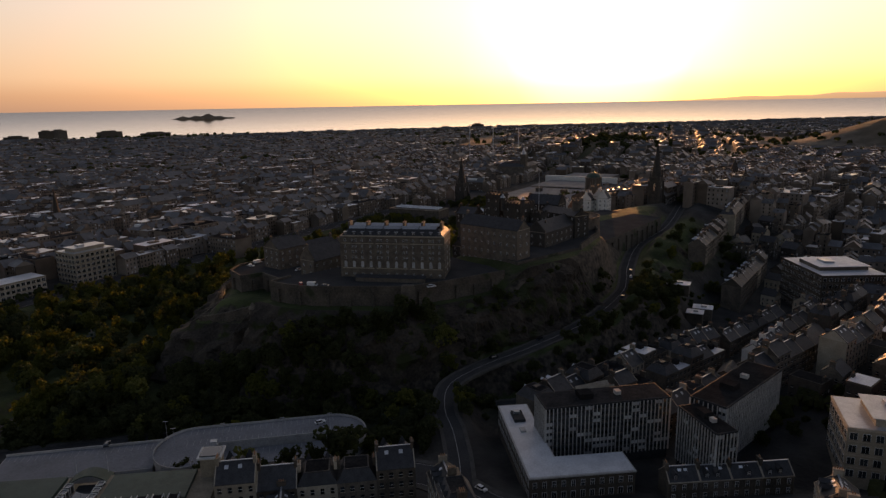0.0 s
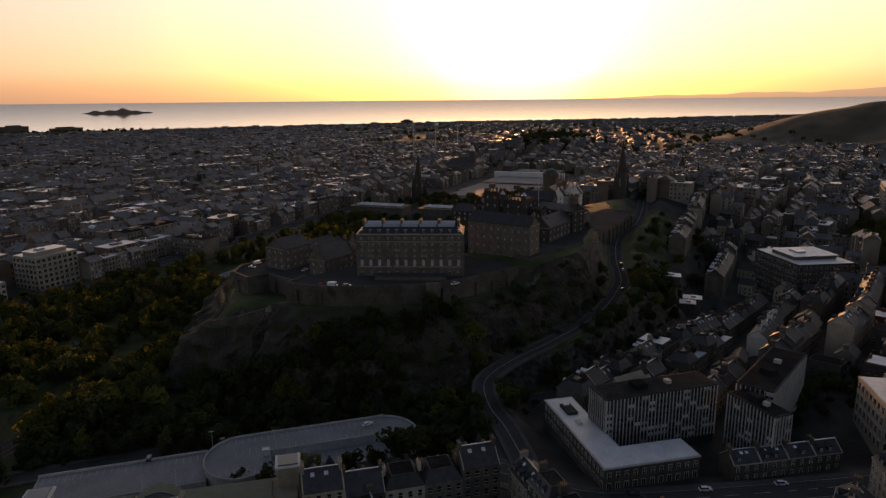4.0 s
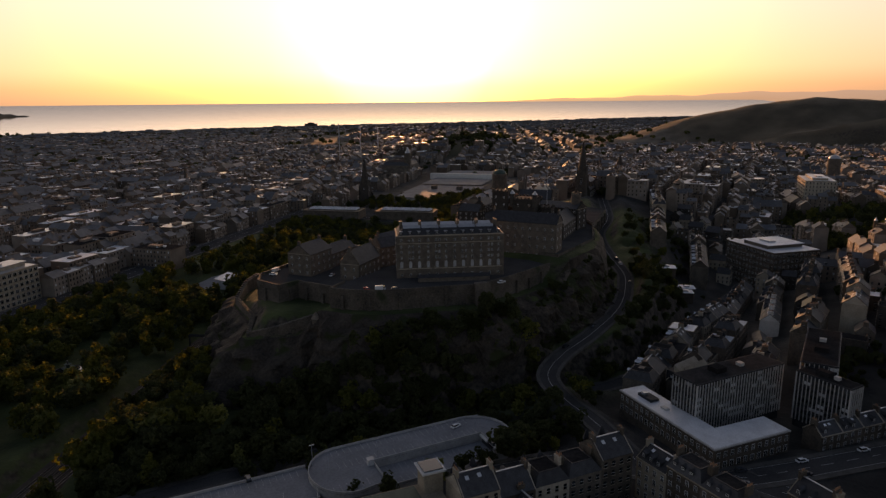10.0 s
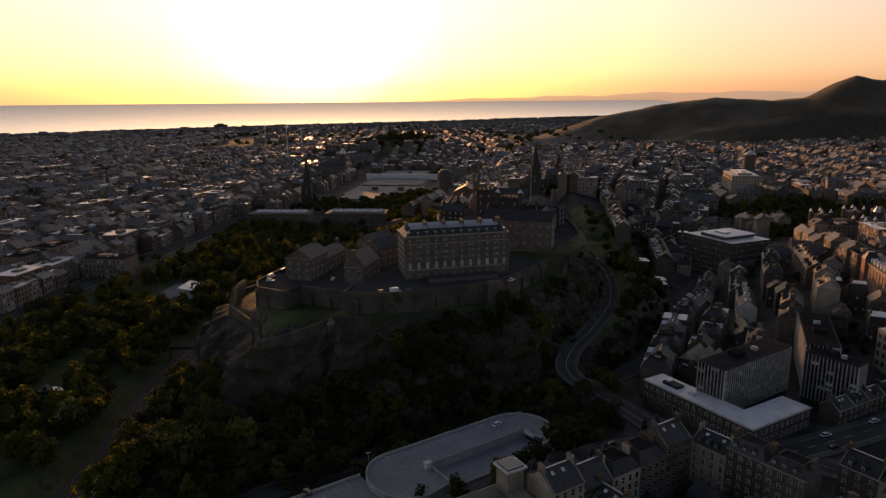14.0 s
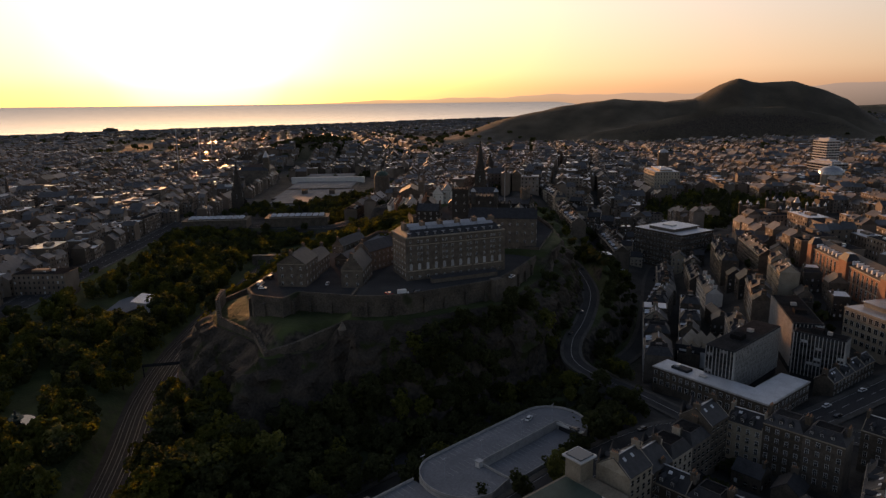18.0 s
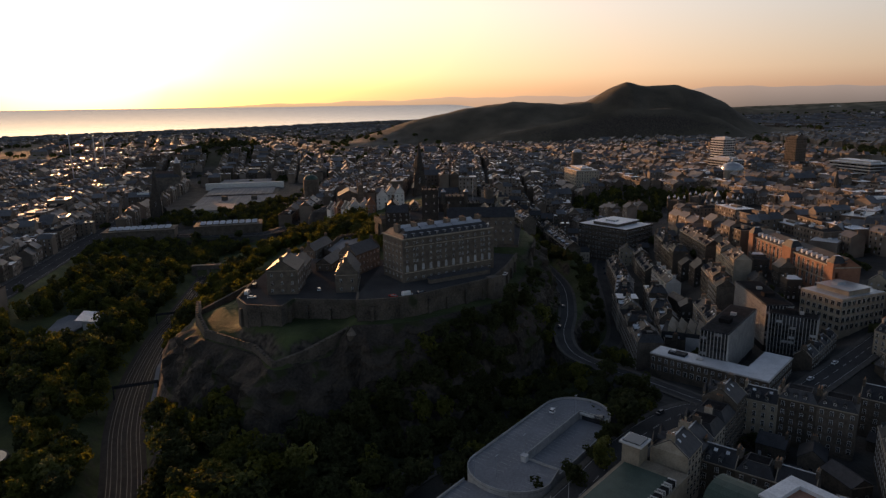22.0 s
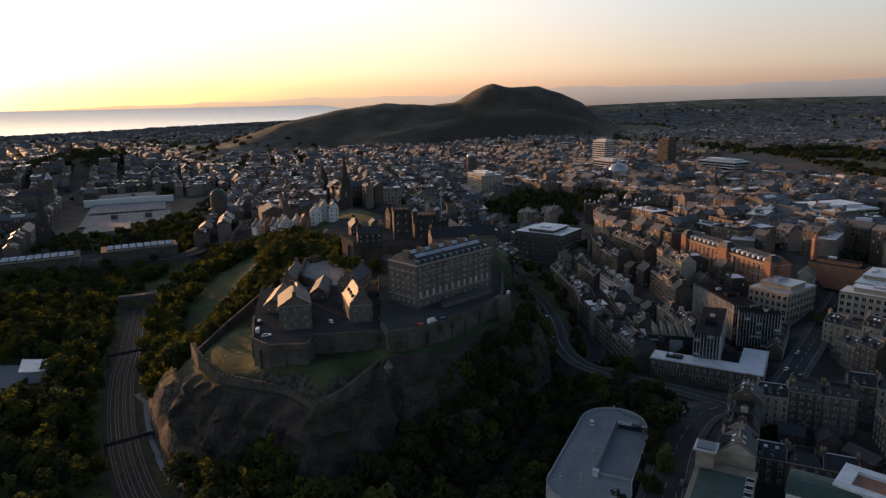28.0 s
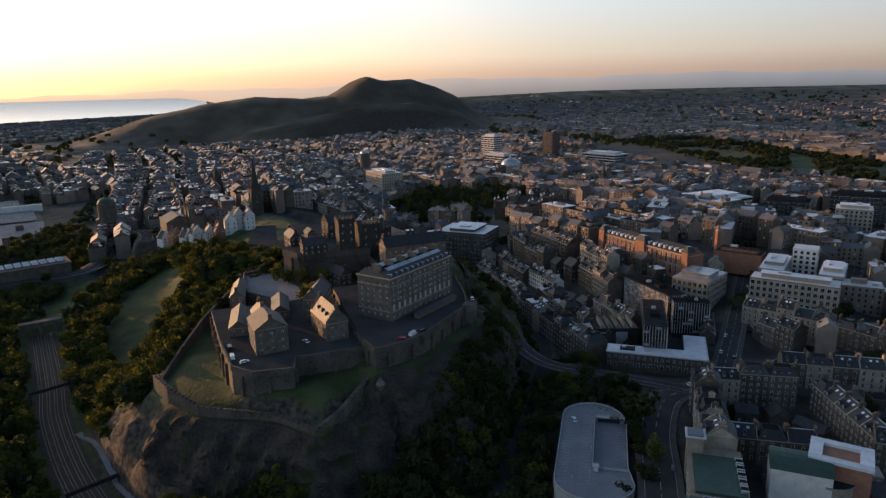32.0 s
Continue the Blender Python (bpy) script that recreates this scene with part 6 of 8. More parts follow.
# ================= streets, rails and the car park =================
def ribbon(b, pts, half0, half1, lift, mat, drop=None):
    """A strip along a line between two offsets to its left."""
    n = len(pts)
    v = []
    for i, (x, y, z) in enumerate(pts):
        ax, ay, _ = pts[max(0, i - 1)]
        bx, by, _ = pts[min(n - 1, i + 1)]
        l = math.hypot(bx - ax, by - ay)
        nx, ny = -(by - ay) / l, (bx - ax) / l
        v += [(x + nx * half0, y + ny * half0, z + lift), (x + nx * half1, y + ny * half1, z + lift)]
    b.add(v, [(2 * i, 2 * i + 2, 2 * i + 3, 2 * i + 1) for i in range(n - 1)], mat)
    if drop:
        k = [(p[0], p[1], p[2] - drop) for p in v]
        w = v + k
        m = len(v)
        b.add(w, [(2 * i, m + 2 * i, m + 2 * i + 2, 2 * i + 2) for i in range(n - 1)] + [(2 * i + 1, 2 * i + 3, m + 2 * i + 3, m + 2 * i + 1) for i in range(n - 1)], mat)


def fine_line(pts, step=4.0):
    """The line, rounded at its bends and cut into short steps."""
    p = [Vector(q) for q in pts]
    out = []
    for i in range(len(p) - 1):
        a, b, c, d = p[max(0, i - 1)], p[i], p[i + 1], p[min(len(p) - 1, i + 2)]
        n = max(1, int((c - b).length / step))
        for k in range(n):
            t = k / n
            q = 0.5 * (2 * b + (c - a) * t + (2 * a - 5 * b + 4 * c - d) * t * t + (3 * b - a - 3 * c + d) * t ** 3)
            out.append(tuple(q))
    out.append(tuple(p[-1]))
    return out


for name, pts, width in ROADS:
    line = fine_line(pts)
    b = Build()
    ribbon(b, line, -width / 2, width / 2, 0.28, "asphalt", 1.2)
    road = setting(name, b, "dark asphalt street", "road")
    k = Build()
    for s in (-1, 1):
        lo, hi = sorted((s * (width / 2 - 0.05), s * (width / 2 + (1.5 if name == "road_terrace" else 2.2))))
        ribbon(k, line, lo, hi, 0.42, "paving", 1.2)
    pv = setting(name.replace("road", "pavement"), k, "raised stone-paved footway along the street", "pavement")
    if name == "road_stables":
        continue
    m = Build()
    for i in range(0, len(line) - 1, 1 if name == "road_terrace" else 2):
        ribbon(m, line[i:i + 2], -0.1, 0.1, 0.30, "paint")
    mk = new("lane_marking", m.mesh("lane_marking"))
    mk.parent = road
    for s in (-1, 1) if name != "road_terrace" else ():
        e = Build()
        ribbon(e, line, s * (width / 2 - 0.5) - 0.08, s * (width / 2 - 0.5) + 0.08, 0.30, "paint")
        q = new("edge_line", e.mesh("edge_line"))
        q.parent = road

# roundabout island at the crossroads
b = Build(-62, -112, 70.4)
b.ring(0, 0, 2.6, 0, 0.35, "paving", 16)
setting("traffic_island", b, "small round paved island at the crossroads", "traffic island")

# the railway
line = fine_line(RAIL)
b = Build()
ribbon(b, line, -9.0, 9.0, 0.02, "earth", 1.0)
bed = setting("railway_bed", b, "dark ballast bed of a four-track railway", "railway")
for track in (-6.0, -2.2, 1.6, 5.4):
    for s in (-0.72, 0.72):
        r = Build()
        ribbon(r, line, track + s - 0.09, track + s + 0.09, 0.32, "steel", 0.3)
        q = new("rail", r.mesh("rail"))
        q.parent = bed
    sl = Build()
    for i in range(0, len(line) - 1):
        ax, ay, az = line[i]
        bx, by, _ = line[i + 1]
        turn = math.atan2(by - ay, bx - ax)
        for t in (0.0, 0.33, 0.66):
            sl.place(ax + (bx - ax) * t, ay + (by - ay) * t, az, turn)
            sl.box(-0.2, 0.2, track - 1.25, track + 1.25, 0.0, 0.14, "earth")
    q = tagged(new("sleepers", sl.mesh("sleepers")), kind="stuff")
    q.parent = bed
for (x, y, label) in ((-28, 159.5, "thin dark signal gantry bridge over the railway"), (90, 201, "thin dark signal gantry bridge over the railway")):
    fb = thing("footbridge", x, y, 49, radians(27), label, "footbridge", "railway footbridges")
    d = Build()
    d.box(-0.7, 0.7, -11, 11, 6.0, 6.4, "dark_clad", True)
    part("deck", d, fb)
    for s in (-0.7, 0.6):
        d = Build()
        d.box(s, s + 0.1, -11, 11, 6.4, 7.3, "dark_clad")
        part("parapet", d, fb)
    for yy in (-10.6, 10.6):
        d = Build()
        d.box(-0.5, 0.5, yy - 0.3, yy + 0.3, 0, 6.0, "dark_clad")
        part("pier", d, fb)
tp = thing("tunnel_portal", 216, 234, 49, radians(17), "stone tunnel portal of the railway", "tunnel")
d = Build()
d.box(0, 6, -14, 14, 5.6, 9.5, "stone")
for y0, y1 in ((-14, -10), (-1.2, 1.2), (10, 14)):
    d.box(0, 6, y0, y1, -1, 5.6, "stone")
part("wall", d, tp)


# ================= the car park =================
def car_park():
    cx, cy, turn = -97.0, -45.5, math.atan2(-65 - (-26), -66 - (-128))
    root = thing("car_park", cx, cy, 72.0, turn, "pale asphalt car park deck with rounded end and ramp", "car park")
    def arc(x, y, r, reach, a0, a1):
        return [(x + r * reach * math.cos(radians(a0 + (a1 - a0) * i / 14)), y + r * math.sin(radians(a0 + (a1 - a0) * i / 14))) for i in range(15)]

    outline = arc(24, -2.4, 13.9, 1.0, 90, -90) + [(26, -16.4), (26, -3.4), (-18, -3.4), (-18, -17.6)] + arc(-28, -4.0, 15.5, 0.85, -90, -270)
    outline.reverse()
    b = Build()
    b.prism(outline, -14, -0.25, "concrete")
    part("retaining_wall", b, root)
    d = Build()
    d.prism(outline, -0.24, 0.0, "deck")
    part("deck", d, root)
    # the sunken lane that runs down under the rounded end
    w = Build()
    w.box(-18, 26, -17.2, -3.5, -14, -2.6, "deck")
    part("lower_lane", w, root, "sunken asphalt lane beside the deck")
    w = Build()
    w.box(-18, 26, -17.5, -17.2, -14, -1.5, "concrete")
    part("lane_wall", w, root)
    w = Build()
    w.box(25.7, 25.95, -14.5, -4.5, -2.6, -0.5, "dark_clad")
    part("portal", w, root, "dark opening under the deck")
    w = Build()
    w.box(25.2, 26.2, -15.5, -3.6, -0.45, 0.35, "frame", True)
    part("lintel", w, root, "white concrete lintel")
    k = Build()
    for i in range(len(outline)):
        (ax, ay), (bx, by) = outline[i], outline[(i + 1) % len(outline)]
        k.place(ax, ay, 0, math.atan2(by - ay, bx - ax))
        l = math.hypot(bx - ax, by - ay)
        k.box(0, l, 0.0, 0.28, -0.25, 0.9, "concrete")
    part("parapet", k, root)
    low = Build()
    low.box(-96, -40, -13, 7.0, -14, -1.6, "concrete")
    low.box(-95.6, -40, -12.6, 6.6, -1.6, -1.5, "deck")
    low.box(-96, -40, 6.6, 7.0, -1.5, -0.6, "concrete")
    part("lower_deck", low, root, "lower pale asphalt deck")
    bay = Build()
    bay.box(-0.06, 0.06, 0, 4.6, 0.004, 0.012, "paint")
    me = bay.mesh("bay_line")
    rows = [(-30 + i * 2.4, y, 0.0) for i in range(24) for y in (6.4, -2.6)] + [(-16 + i * 2.4, -16.6, -2.6) for i in range(16)] + [(-16 + i * 2.4, -8.6, -2.6) for i in range(14)]
    rows += [(-94 + i * 2.4, 1.6, -1.5) for i in range(22)] + [(-38 + i * 2.4, -16.4, 0.0) for i in range(7)]
    for x, y, z in rows:
        ob = new("bay_line", me)
        ob.parent = root
        ob.matrix_basis = pose(x, y, z)
    h = thing("pay_booth", cx + math.cos(turn) * -19.5 + math.sin(turn) * 4.6, cy + math.sin(turn) * -19.5 - math.cos(turn) * 4.6, 72, turn, "small white pay booth on the car park", "booth")
    q = Build()
    q.box(-1, 1, -1, 1, 0, 2.2, "frame")
    part("wall", q, h)
    q = Build()
    q.box(-1.2, 1.2, -1.2, 1.2, 2.2, 2.4, "lead", True)
    part("roof", q, h)
    for x, y in ((-34, -2.4), (-16, -2.4), (6, -2.4), (24, -2.4), (-38, 4)):
        lp = thing("lamp_post", cx + math.cos(turn) * x - math.sin(turn) * y, cy + math.sin(turn) * x + math.cos(turn) * y, 72, turn, "thin grey lamp post on the car park deck", "lamp post", "car park lamp posts")
        q = Build()
        q.ring(0, 0, 0.1, 0, 8, "lead", 6, 0.6)
        part("pole", q, lp)
        q = Build()
        q.box(-0.9, 0.9, -0.12, 0.12, 7.9, 8.05, "lead", True)
        part("lantern", q, lp)


car_park()


# ================= cars =================
def car(x, y, z, turn, paint, label, van=False):
    root = thing("parked_van" if van else "parked_car", x, y, z, turn, label, "van" if van else "car", "parked vehicles")
    b = Build()
    L, W = (5.2, 1.9) if van else (4.3, 1.75)
    b.prism([(-L / 2, -W / 2), (L / 2, -W / 2), (L / 2, W / 2), (-L / 2, W / 2)], 0.3, 0.85, paint, taper=0.97)
    if van:
        b.prism([(-L / 2 + 0.05, -W / 2 + 0.04), (L / 2 - 1.1, -W / 2 + 0.04), (L / 2 - 1.1, W / 2 - 0.04), (-L / 2 + 0.05, W / 2 - 0.04)], 0.85, 2.1, paint, taper=0.95)
    part("body", b, root)
    g = Build()
    if van:
        g.prism([(L / 2 - 1.1, -W / 2 + 0.08), (L / 2 - 0.5, -W / 2 + 0.1), (L / 2 - 0.5, W / 2 - 0.1), (L / 2 - 1.1, W / 2 - 0.08)], 0.85, 1.9, "glass", taper=0.75)
    else:
        g.prism([(-L * 0.42, -W * 0.46), (L * 0.22, -W * 0.46), (L * 0.22, W * 0.46), (-L * 0.42, W * 0.46)], 0.85, 1.4, "glass", paint, taper=0.76)
    part("cabin", g, root)
    for wx in (-L * 0.31, L * 0.31):
        for wy in (-W / 2, W / 2 - 0.2):
            t = Build()
            v = [(wx + 0.32 * math.cos(i * math.pi / 5), wy, 0.32 + 0.32 * math.sin(i * math.pi / 5)) for i in range(10)]
            v += [(p[0], wy + 0.2, p[2]) for p in v]
            t.add(v, [(i, (i + 1) % 10, 10 + (i + 1) % 10, 10 + i) for i in range(10)] + [tuple(reversed(range(10))), tuple(range(10, 20))], "rubber")
            part("wheel", t, root)


_yard = 105.02
car(-26, 96, _yard, radians(5), "car_white", "white van parked in the hospital yard", True)
car(-33, 91, _yard, radians(-70), "car_white", "white car parked in the hospital yard")
car(-14, 97, _yard, radians(10), "car_dark", "dark van parked in the hospital yard", True)
car(-18, 62, _yard, radians(20), "car_white", "white car parked beside the stone range")
car(-41, 20, 109.02, radians(60), "car_red", "red car parked on the barracks terrace")
car(-38, 14, 109.02, radians(-50), "car_white", "white van parked on the barracks terrace", True)
car(-34, 8, 109.02, radians(-50), "car_dark", "dark car parked on the barracks terrace")
car(2, -31, 109.02, radians(-15), "car_white", "white car parked at the end of the terrace")
ct_, st_ = math.cos(math.atan2(-39, 62)), math.sin(math.atan2(-39, 62))
for u, v, paint in ((20, 6, "car_white"), (-60, 5, "car_dark"), (26, -12, "car_dark")):
    car(-97 + ct_ * u - st_ * v, -45.5 + st_ * u + ct_ * v, 72.02, math.atan2(-39, 62) + (1.57 if paint == "car_dark" else 0.3), paint, f"{'white' if paint == 'car_white' else 'dark'} car on the car park deck")
rng = random.Random(77)
for pts, width, n, s0 in ((LAWSON, 10, 14, 0.3), (EAST_PORT, 10, 10, 0.2), (CASTLE_TERRACE, 13, 12, 0.1), (KINGS_STABLES, 8, 8, 0.6), (TERRACE, 7.6, 6, 0.2), (SPITTAL, 10, 8, 0.2)):
    line = fine_line(pts)
    for i in range(n):
        k = int((s0 + (1 - s0) * rng.random()) * (len(line) - 2)) if pts is not LAWSON else int((0.02 + 0.6 * rng.random()) * (len(line) - 2))
        (ax, ay, az), (bx, by, bz) = line[k], line[k + 1]
        a = math.atan2(by - ay, bx - ax)
        side = rng.choice((-1, 1))
        off = side * (width / 2 - 1.3)
        white = rng.random() < 0.35
        car(ax - math.sin(a) * off, ay + math.cos(a) * off, az + 0.3, a, "car_white" if white else "car_dark", f"{'white' if white else 'dark'} car parked along the kerb", rng.random() < 0.12)


# ================= concert hall, offices and theatre by the car park =================
def saltire():
    root = thing("theatre_offices", -155, -53, 69, radians(-36), "stone theatre offices with long green copper roofs", "office")
    b = Build()
    b.box(0, 34, -19, 0, -3, 13, "stone_light")
    part("wall", b, root)
    r = Build()
    r.box(-0.4, 34.4, -19.4, 0.4, 13, 13.5, "stone_light", True)
    r.box(1.5, 27, -17.5, -1.5, 13.5, 14.6, "copper")
    part("roof", r, root, "flat green copper roof")
    t = Build()
    t.box(29, 35, -5.5, 0.5, -3, 20.0, "stone_light")
    t.box(28.2, 35.8, -6.3, 1.3, 20.0, 20.6, "frame", True)
    t.box(29.0, 35.0, -5.5, 0.5, 20.6, 21.0, "glass")
    part("stair_tower", t, root, "stair tower with a white-edged square roof")
    for i in range(5):
        q = Build()
        x = 4 + i * 4.6
        q.box(x, x + 3.2, -18.8, -16.6, 13.6, 15.4, "flat")
        for e in (0, 3.0):
            q.box(x + e, x + e + 0.2, -19.0, -16.4, 13.6, 15.8, "frame")
        part("roof_plant", q, root, "white-framed plant cage")
    # glazed arcade with a curved canopy between the two wings
    a = Build()
    a.box(-12, -0.5, -19, 0, -3, 11.5, "stone_light")
    part("arcade_wall", a, root)
    a = Build()
    for i in range(10):
        x0, x1 = -12.4 + i * 1.23, -12.4 + (i + 1) * 1.23
        z0, z1 = (13.2 + 2.6 * math.sin(math.pi * (x + 12.4) / 12.3) for x in (x0, x1))
        a.add([(x0, -3, z0), (x1, -3, z1), (x1, 2.2, z1), (x0, 2.2, z0), (x0, -3, z0 - 0.4), (x1, -3, z1 - 0.4), (x1, 2.2, z1 - 0.4), (x0, 2.2, z0 - 0.4)],
              [(0, 1, 2, 3), (7, 6, 5, 4), (4, 5, 1, 0), (3, 2, 6, 7)], "copper")
    part("canopy", a, root, "curved green metal canopy")
    a = Build()
    a.box(-9, -3.5, -19, -3, 11.5, 12.6, "glass")
    part("rooflight", a, root, "long dark glazed roof light")
    for x in (-12.2, -2.6):
        for i in range(4):
            a = Build()
            y = -6.5 - i * 3.4
            a.box(x + 0.15, x + 2.05, y + 0.15, y + 2.35, 11.5, 14.0, "glass")
            for ex in (0, 2.0):
                for ey in (0, 2.3):
                    a.box(x + ex, x + ex + 0.2, y + ey, y + ey + 0.2, 11.5, 14.2, "frame")
            for ey in (0, 2.3):
                a.box(x, x + 2.2, y + ey, y + ey + 0.2, 14.0, 14.25, "frame", True)
            for ex in (0, 2.0):
                a.box(x + ex, x + ex + 0.2, y, y + 2.5, 14.0, 14.25, "frame", True)
            part("lantern", a, root, "white-framed glass roof lantern")
        a = Build()
        a.ring(x + 1, 1.6, 0.1, 11.5, 20.0, "frame", 6, 0.5)
        part("pole", a, root, "thin white pole")
    w2 = Build()
    w2.box(-40, -12, -19, 0, -3, 13, "stone_light")
    part("wing_wall", w2, root)
    w2 = Build()
    w2.box(-40.4, -12.4, -19.4, 0.4, 13, 13.5, "stone_light", True)
    w2.box(-34, -13, -17.5, -0.6, 13.5, 14.6, "copper")
    part("wing_roof", w2, root, "flat green copper roof")
    w2 = Build()
    w2.box(-41, -35, -5.5, 0.5, -3, 19.0, "stone_light")
    w2.box(-41.8, -34.2, -6.3, 1.3, 19.0, 19.6, "frame", True)
    w2.box(-41, -35, -5.5, 0.5, 19.6, 20.0, "glass")
    part("stair_tower", w2, root, "stair tower with a white-edged square roof")
    me = window_mesh(1.4, 2.2)
    for k in range(3):
        for i in range(8):
            put_window(root, me, 2 + i * 3.6, 0.02, 1.2 + k * 4, math.pi)
            if i < 5:
                put_window(root, me, 34.02, -2 - i * 3.6, 1.2 + k * 4, math.pi / 2)

    n = 8
    g = thing("concert_hall", -167, -104, 69, math.atan2(16, 14) , "round-fronted hall with a green barrel roof", "concert hall")
    b = Build()
    b.box(0, 20, -16, 0, -3, 15, "harl")
    b.ring(0, -8, 8, -3, 11, "stone_light", 24)
    part("wall", b, g)
    r = Build()
    v = []
    for x in (-0.4, 20.4):
        for i in range(n + 1):
            a = math.pi * i / n
            v.append((x, -8 - 7.6 * math.cos(a), 15 + 3.6 * math.sin(a)))
    r.add(v, [(i, i + 1, n + 2 + i, n + 1 + i) for i in range(n)] + [tuple(range(n, -1, -1)), tuple(range(n + 1, 2 * n + 2))], "copper")
    part("roof", r, g, "green copper barrel roof")
    d = Build()
    d.ring(0, -8, 8.3, 11, 11.8, "stone_light", 24, 1.0, "flat")
    part("portico", d, g)
    e = thing("brick_hall", -172, -116, 69, math.atan2(14, 17), "red brick cube with a white-rimmed open roof", "hall")
    b = Build()
    b.box(0, 20, -16, 0, -3, 18, "red")
    part("wall", b, e)
    r = Build()
    for x0, x1, y0, y1 in ((-0.4, 20.4, -16.4, -13), (-0.4, 20.4, -3, 0.4), (-0.4, 4, -13, -3), (16, 20.4, -13, -3)):
        r.box(x0, x1, y0, y1, 18, 19.2, "pale_roof", True)
    r.box(4, 16, -13, -3, 17.4, 17.6, "flat")
    part("roof", r, e, "white roof rim round a dark well")


saltire()


# ================= gardens =================
def fountain():
    root = thing("fountain", -101, 183, gz(-101, 183), 0, "tiered cast-iron fountain in a round stone basin", "fountain")
    b = Build()
    b.ring(0, 0, 8.5, -0.5, 0.7, "stone", 28)
    b.ring(0, 0, 7.6, 0.7, 0.72, "glass", 28)
    part("basin", b, root)
    for r, z0, z1, name in ((1.6, 0.7, 2.4, "pedestal"), (3.0, 2.4, 2.8, "bowl"), (0.9, 2.8, 4.4, "pedestal"), (1.7, 4.4, 4.7, "bowl"), (0.5, 4.7, 6.8, "finial")):
        q = Build()
        q.ring(0, 0, r, z0, z1, "steel" if name == "finial" else "copper", 14, 0.8 if name != "bowl" else 1.15)
        part(name, q, root)


fountain()
bs = thing("bandstand", 62, 246, gz(62, 246), radians(20), "open-air stage with a pale sloping roof in the gardens", "bandstand")
b = Build()
b.box(-10, 10, -8, 0, 0, 7, "concrete")
part("wall", b, bs)
b = Build()
b.add([(-11, -9, 6.5), (11, -9, 6.5), (11, 4, 8.8), (-11, 4, 8.8), (-11, 4, 8.4), (11, 4, 8.4), (-11, -9, 6.1), (11, -9, 6.1)], [(0, 1, 2, 3), (3, 2, 5, 4), (0, 6, 7, 1)], "pale_roof")
part("roof", b, bs)
b = Build(55, 262, gz(55, 262))
b.prism([(-30, -14), (22, -16), (26, 10), (-26, 14)], 0.0, 0.5, "deck")
setting("pavement_stage", b, "paved audience area in the gardens", "pavement")
gh = thing("garden_hall", -168, 196, gz(-168, 196), radians(20), "long low shelter with a white roof in the gardens", "shelter")
b = Build()
b.box(-9, 9, -2.5, 2.5, 0, 3, "stone_light")
part("wall", b, gh)
b = Build()
b.gable(-9, 9, -2.5, 2.5, 3, 1.3, "pale_roof")
part("roof", b, gh)
b = Build()
ribbon(b, [(x, y, gz(x, y)) for x, y, _ in fine_line([(40, 178, 0), (24, 168, 0), (8, 162, 0), (-14, 154, 0), (-34, 145, 0), (-54, 135, 0), (-74, 121, 0), (-102, 94, 0)], 3)], -2.2, 2.2, 0.35, "deck", 1.0)
setting("path_gardens", b, "pale path at the foot of the rock", "path")

# ================= trees =================
def crown_mesh(kind, seed, leaf, n=420):
    """A crown of many small bent leaf clumps on a set of lobes, one metre across at unit size."""
    rng = random.Random(seed)
    lobes = []
    if kind == "round":
        lobes = [((rng.uniform(-2.6, 2.6), rng.uniform(-2.6, 2.6), rng.uniform(3.2, 7.6)), rng.uniform(1.5, 2.5)) for _ in range(11)] + [((0, 0, 5.2), 3.0)]
    elif kind == "tall":
        lobes = [((rng.uniform(-1.3, 1.3), rng.uniform(-1.3, 1.3), z), 2.4 - abs(z - 4.5) * 0.28) for z in (2.4, 3.5, 4.6, 5.8, 7.0, 8.2, 9.2)]
    else:
        lobes = [((rng.uniform(-1.6, 1.6), rng.uniform(-1.6, 1.6), rng.uniform(0.8, 2.4)), rng.uniform(0.9, 1.5)) for _ in range(7)]
    v, f = [], []
    total = sum(r * r for _, r in lobes)
    for (cx, cy, cz), r in lobes:
        for _ in range(int(n * r * r / total) + 1):
            d = Vector((rng.gauss(0, 1), rng.gauss(0, 1), rng.gauss(0.15, 1))).normalized()
            rad = r * rng.uniform(0.72, 1.08)
            p = Vector((cx, cy, cz)) + d * rad
            s = rng.uniform(0.36, 0.8)
            u = d.cross(Vector((rng.gauss(0, 1), rng.gauss(0, 1), rng.gauss(0, 1)))).normalized()
            w = d.cross(u)
            tilt = d * s * 0.45
            k = len(v)
            v += [p + u * s - tilt, p + w * s * 0.9 - tilt, p - u * s * 1.05 - tilt, p - w * s * 0.85 - tilt, p + d * s * 0.35]
            f += [(k, k + 1, k + 4), (k + 1, k + 2, k + 4), (k + 2, k + 3, k + 4), (k + 3, k, k + 4)]
    me = bpy.data.meshes.new("crown")
    me.from_pydata([tuple(p) for p in v], [], f)
    me.materials.append(M[leaf])
    return me


def trunk_mesh(seed, h=4.6):
    rng = random.Random(seed)
    b = Build()
    b.ring(0, 0, 0.32, -1.2, h * 0.55, "bark", 7, 0.7)
    b.ring(0, 0, 0.22, h * 0.55, h, "bark", 6, 0.5)
    for i in range(4):
        a, l = i * 1.6 + rng.random(), rng.uniform(1.6, 2.4)
        z = h * rng.uniform(0.45, 0.8)
        c, s = math.cos(a), math.sin(a)
        b.add([(-0.1 * s, 0.1 * c, z), (0.1 * s, -0.1 * c, z), (0, 0, z + 0.25), (l * c, l * s, z + l * 0.8)], [(0, 1, 3), (1, 2, 3), (2, 0, 3)], "bark")
    return b.mesh("trunk")


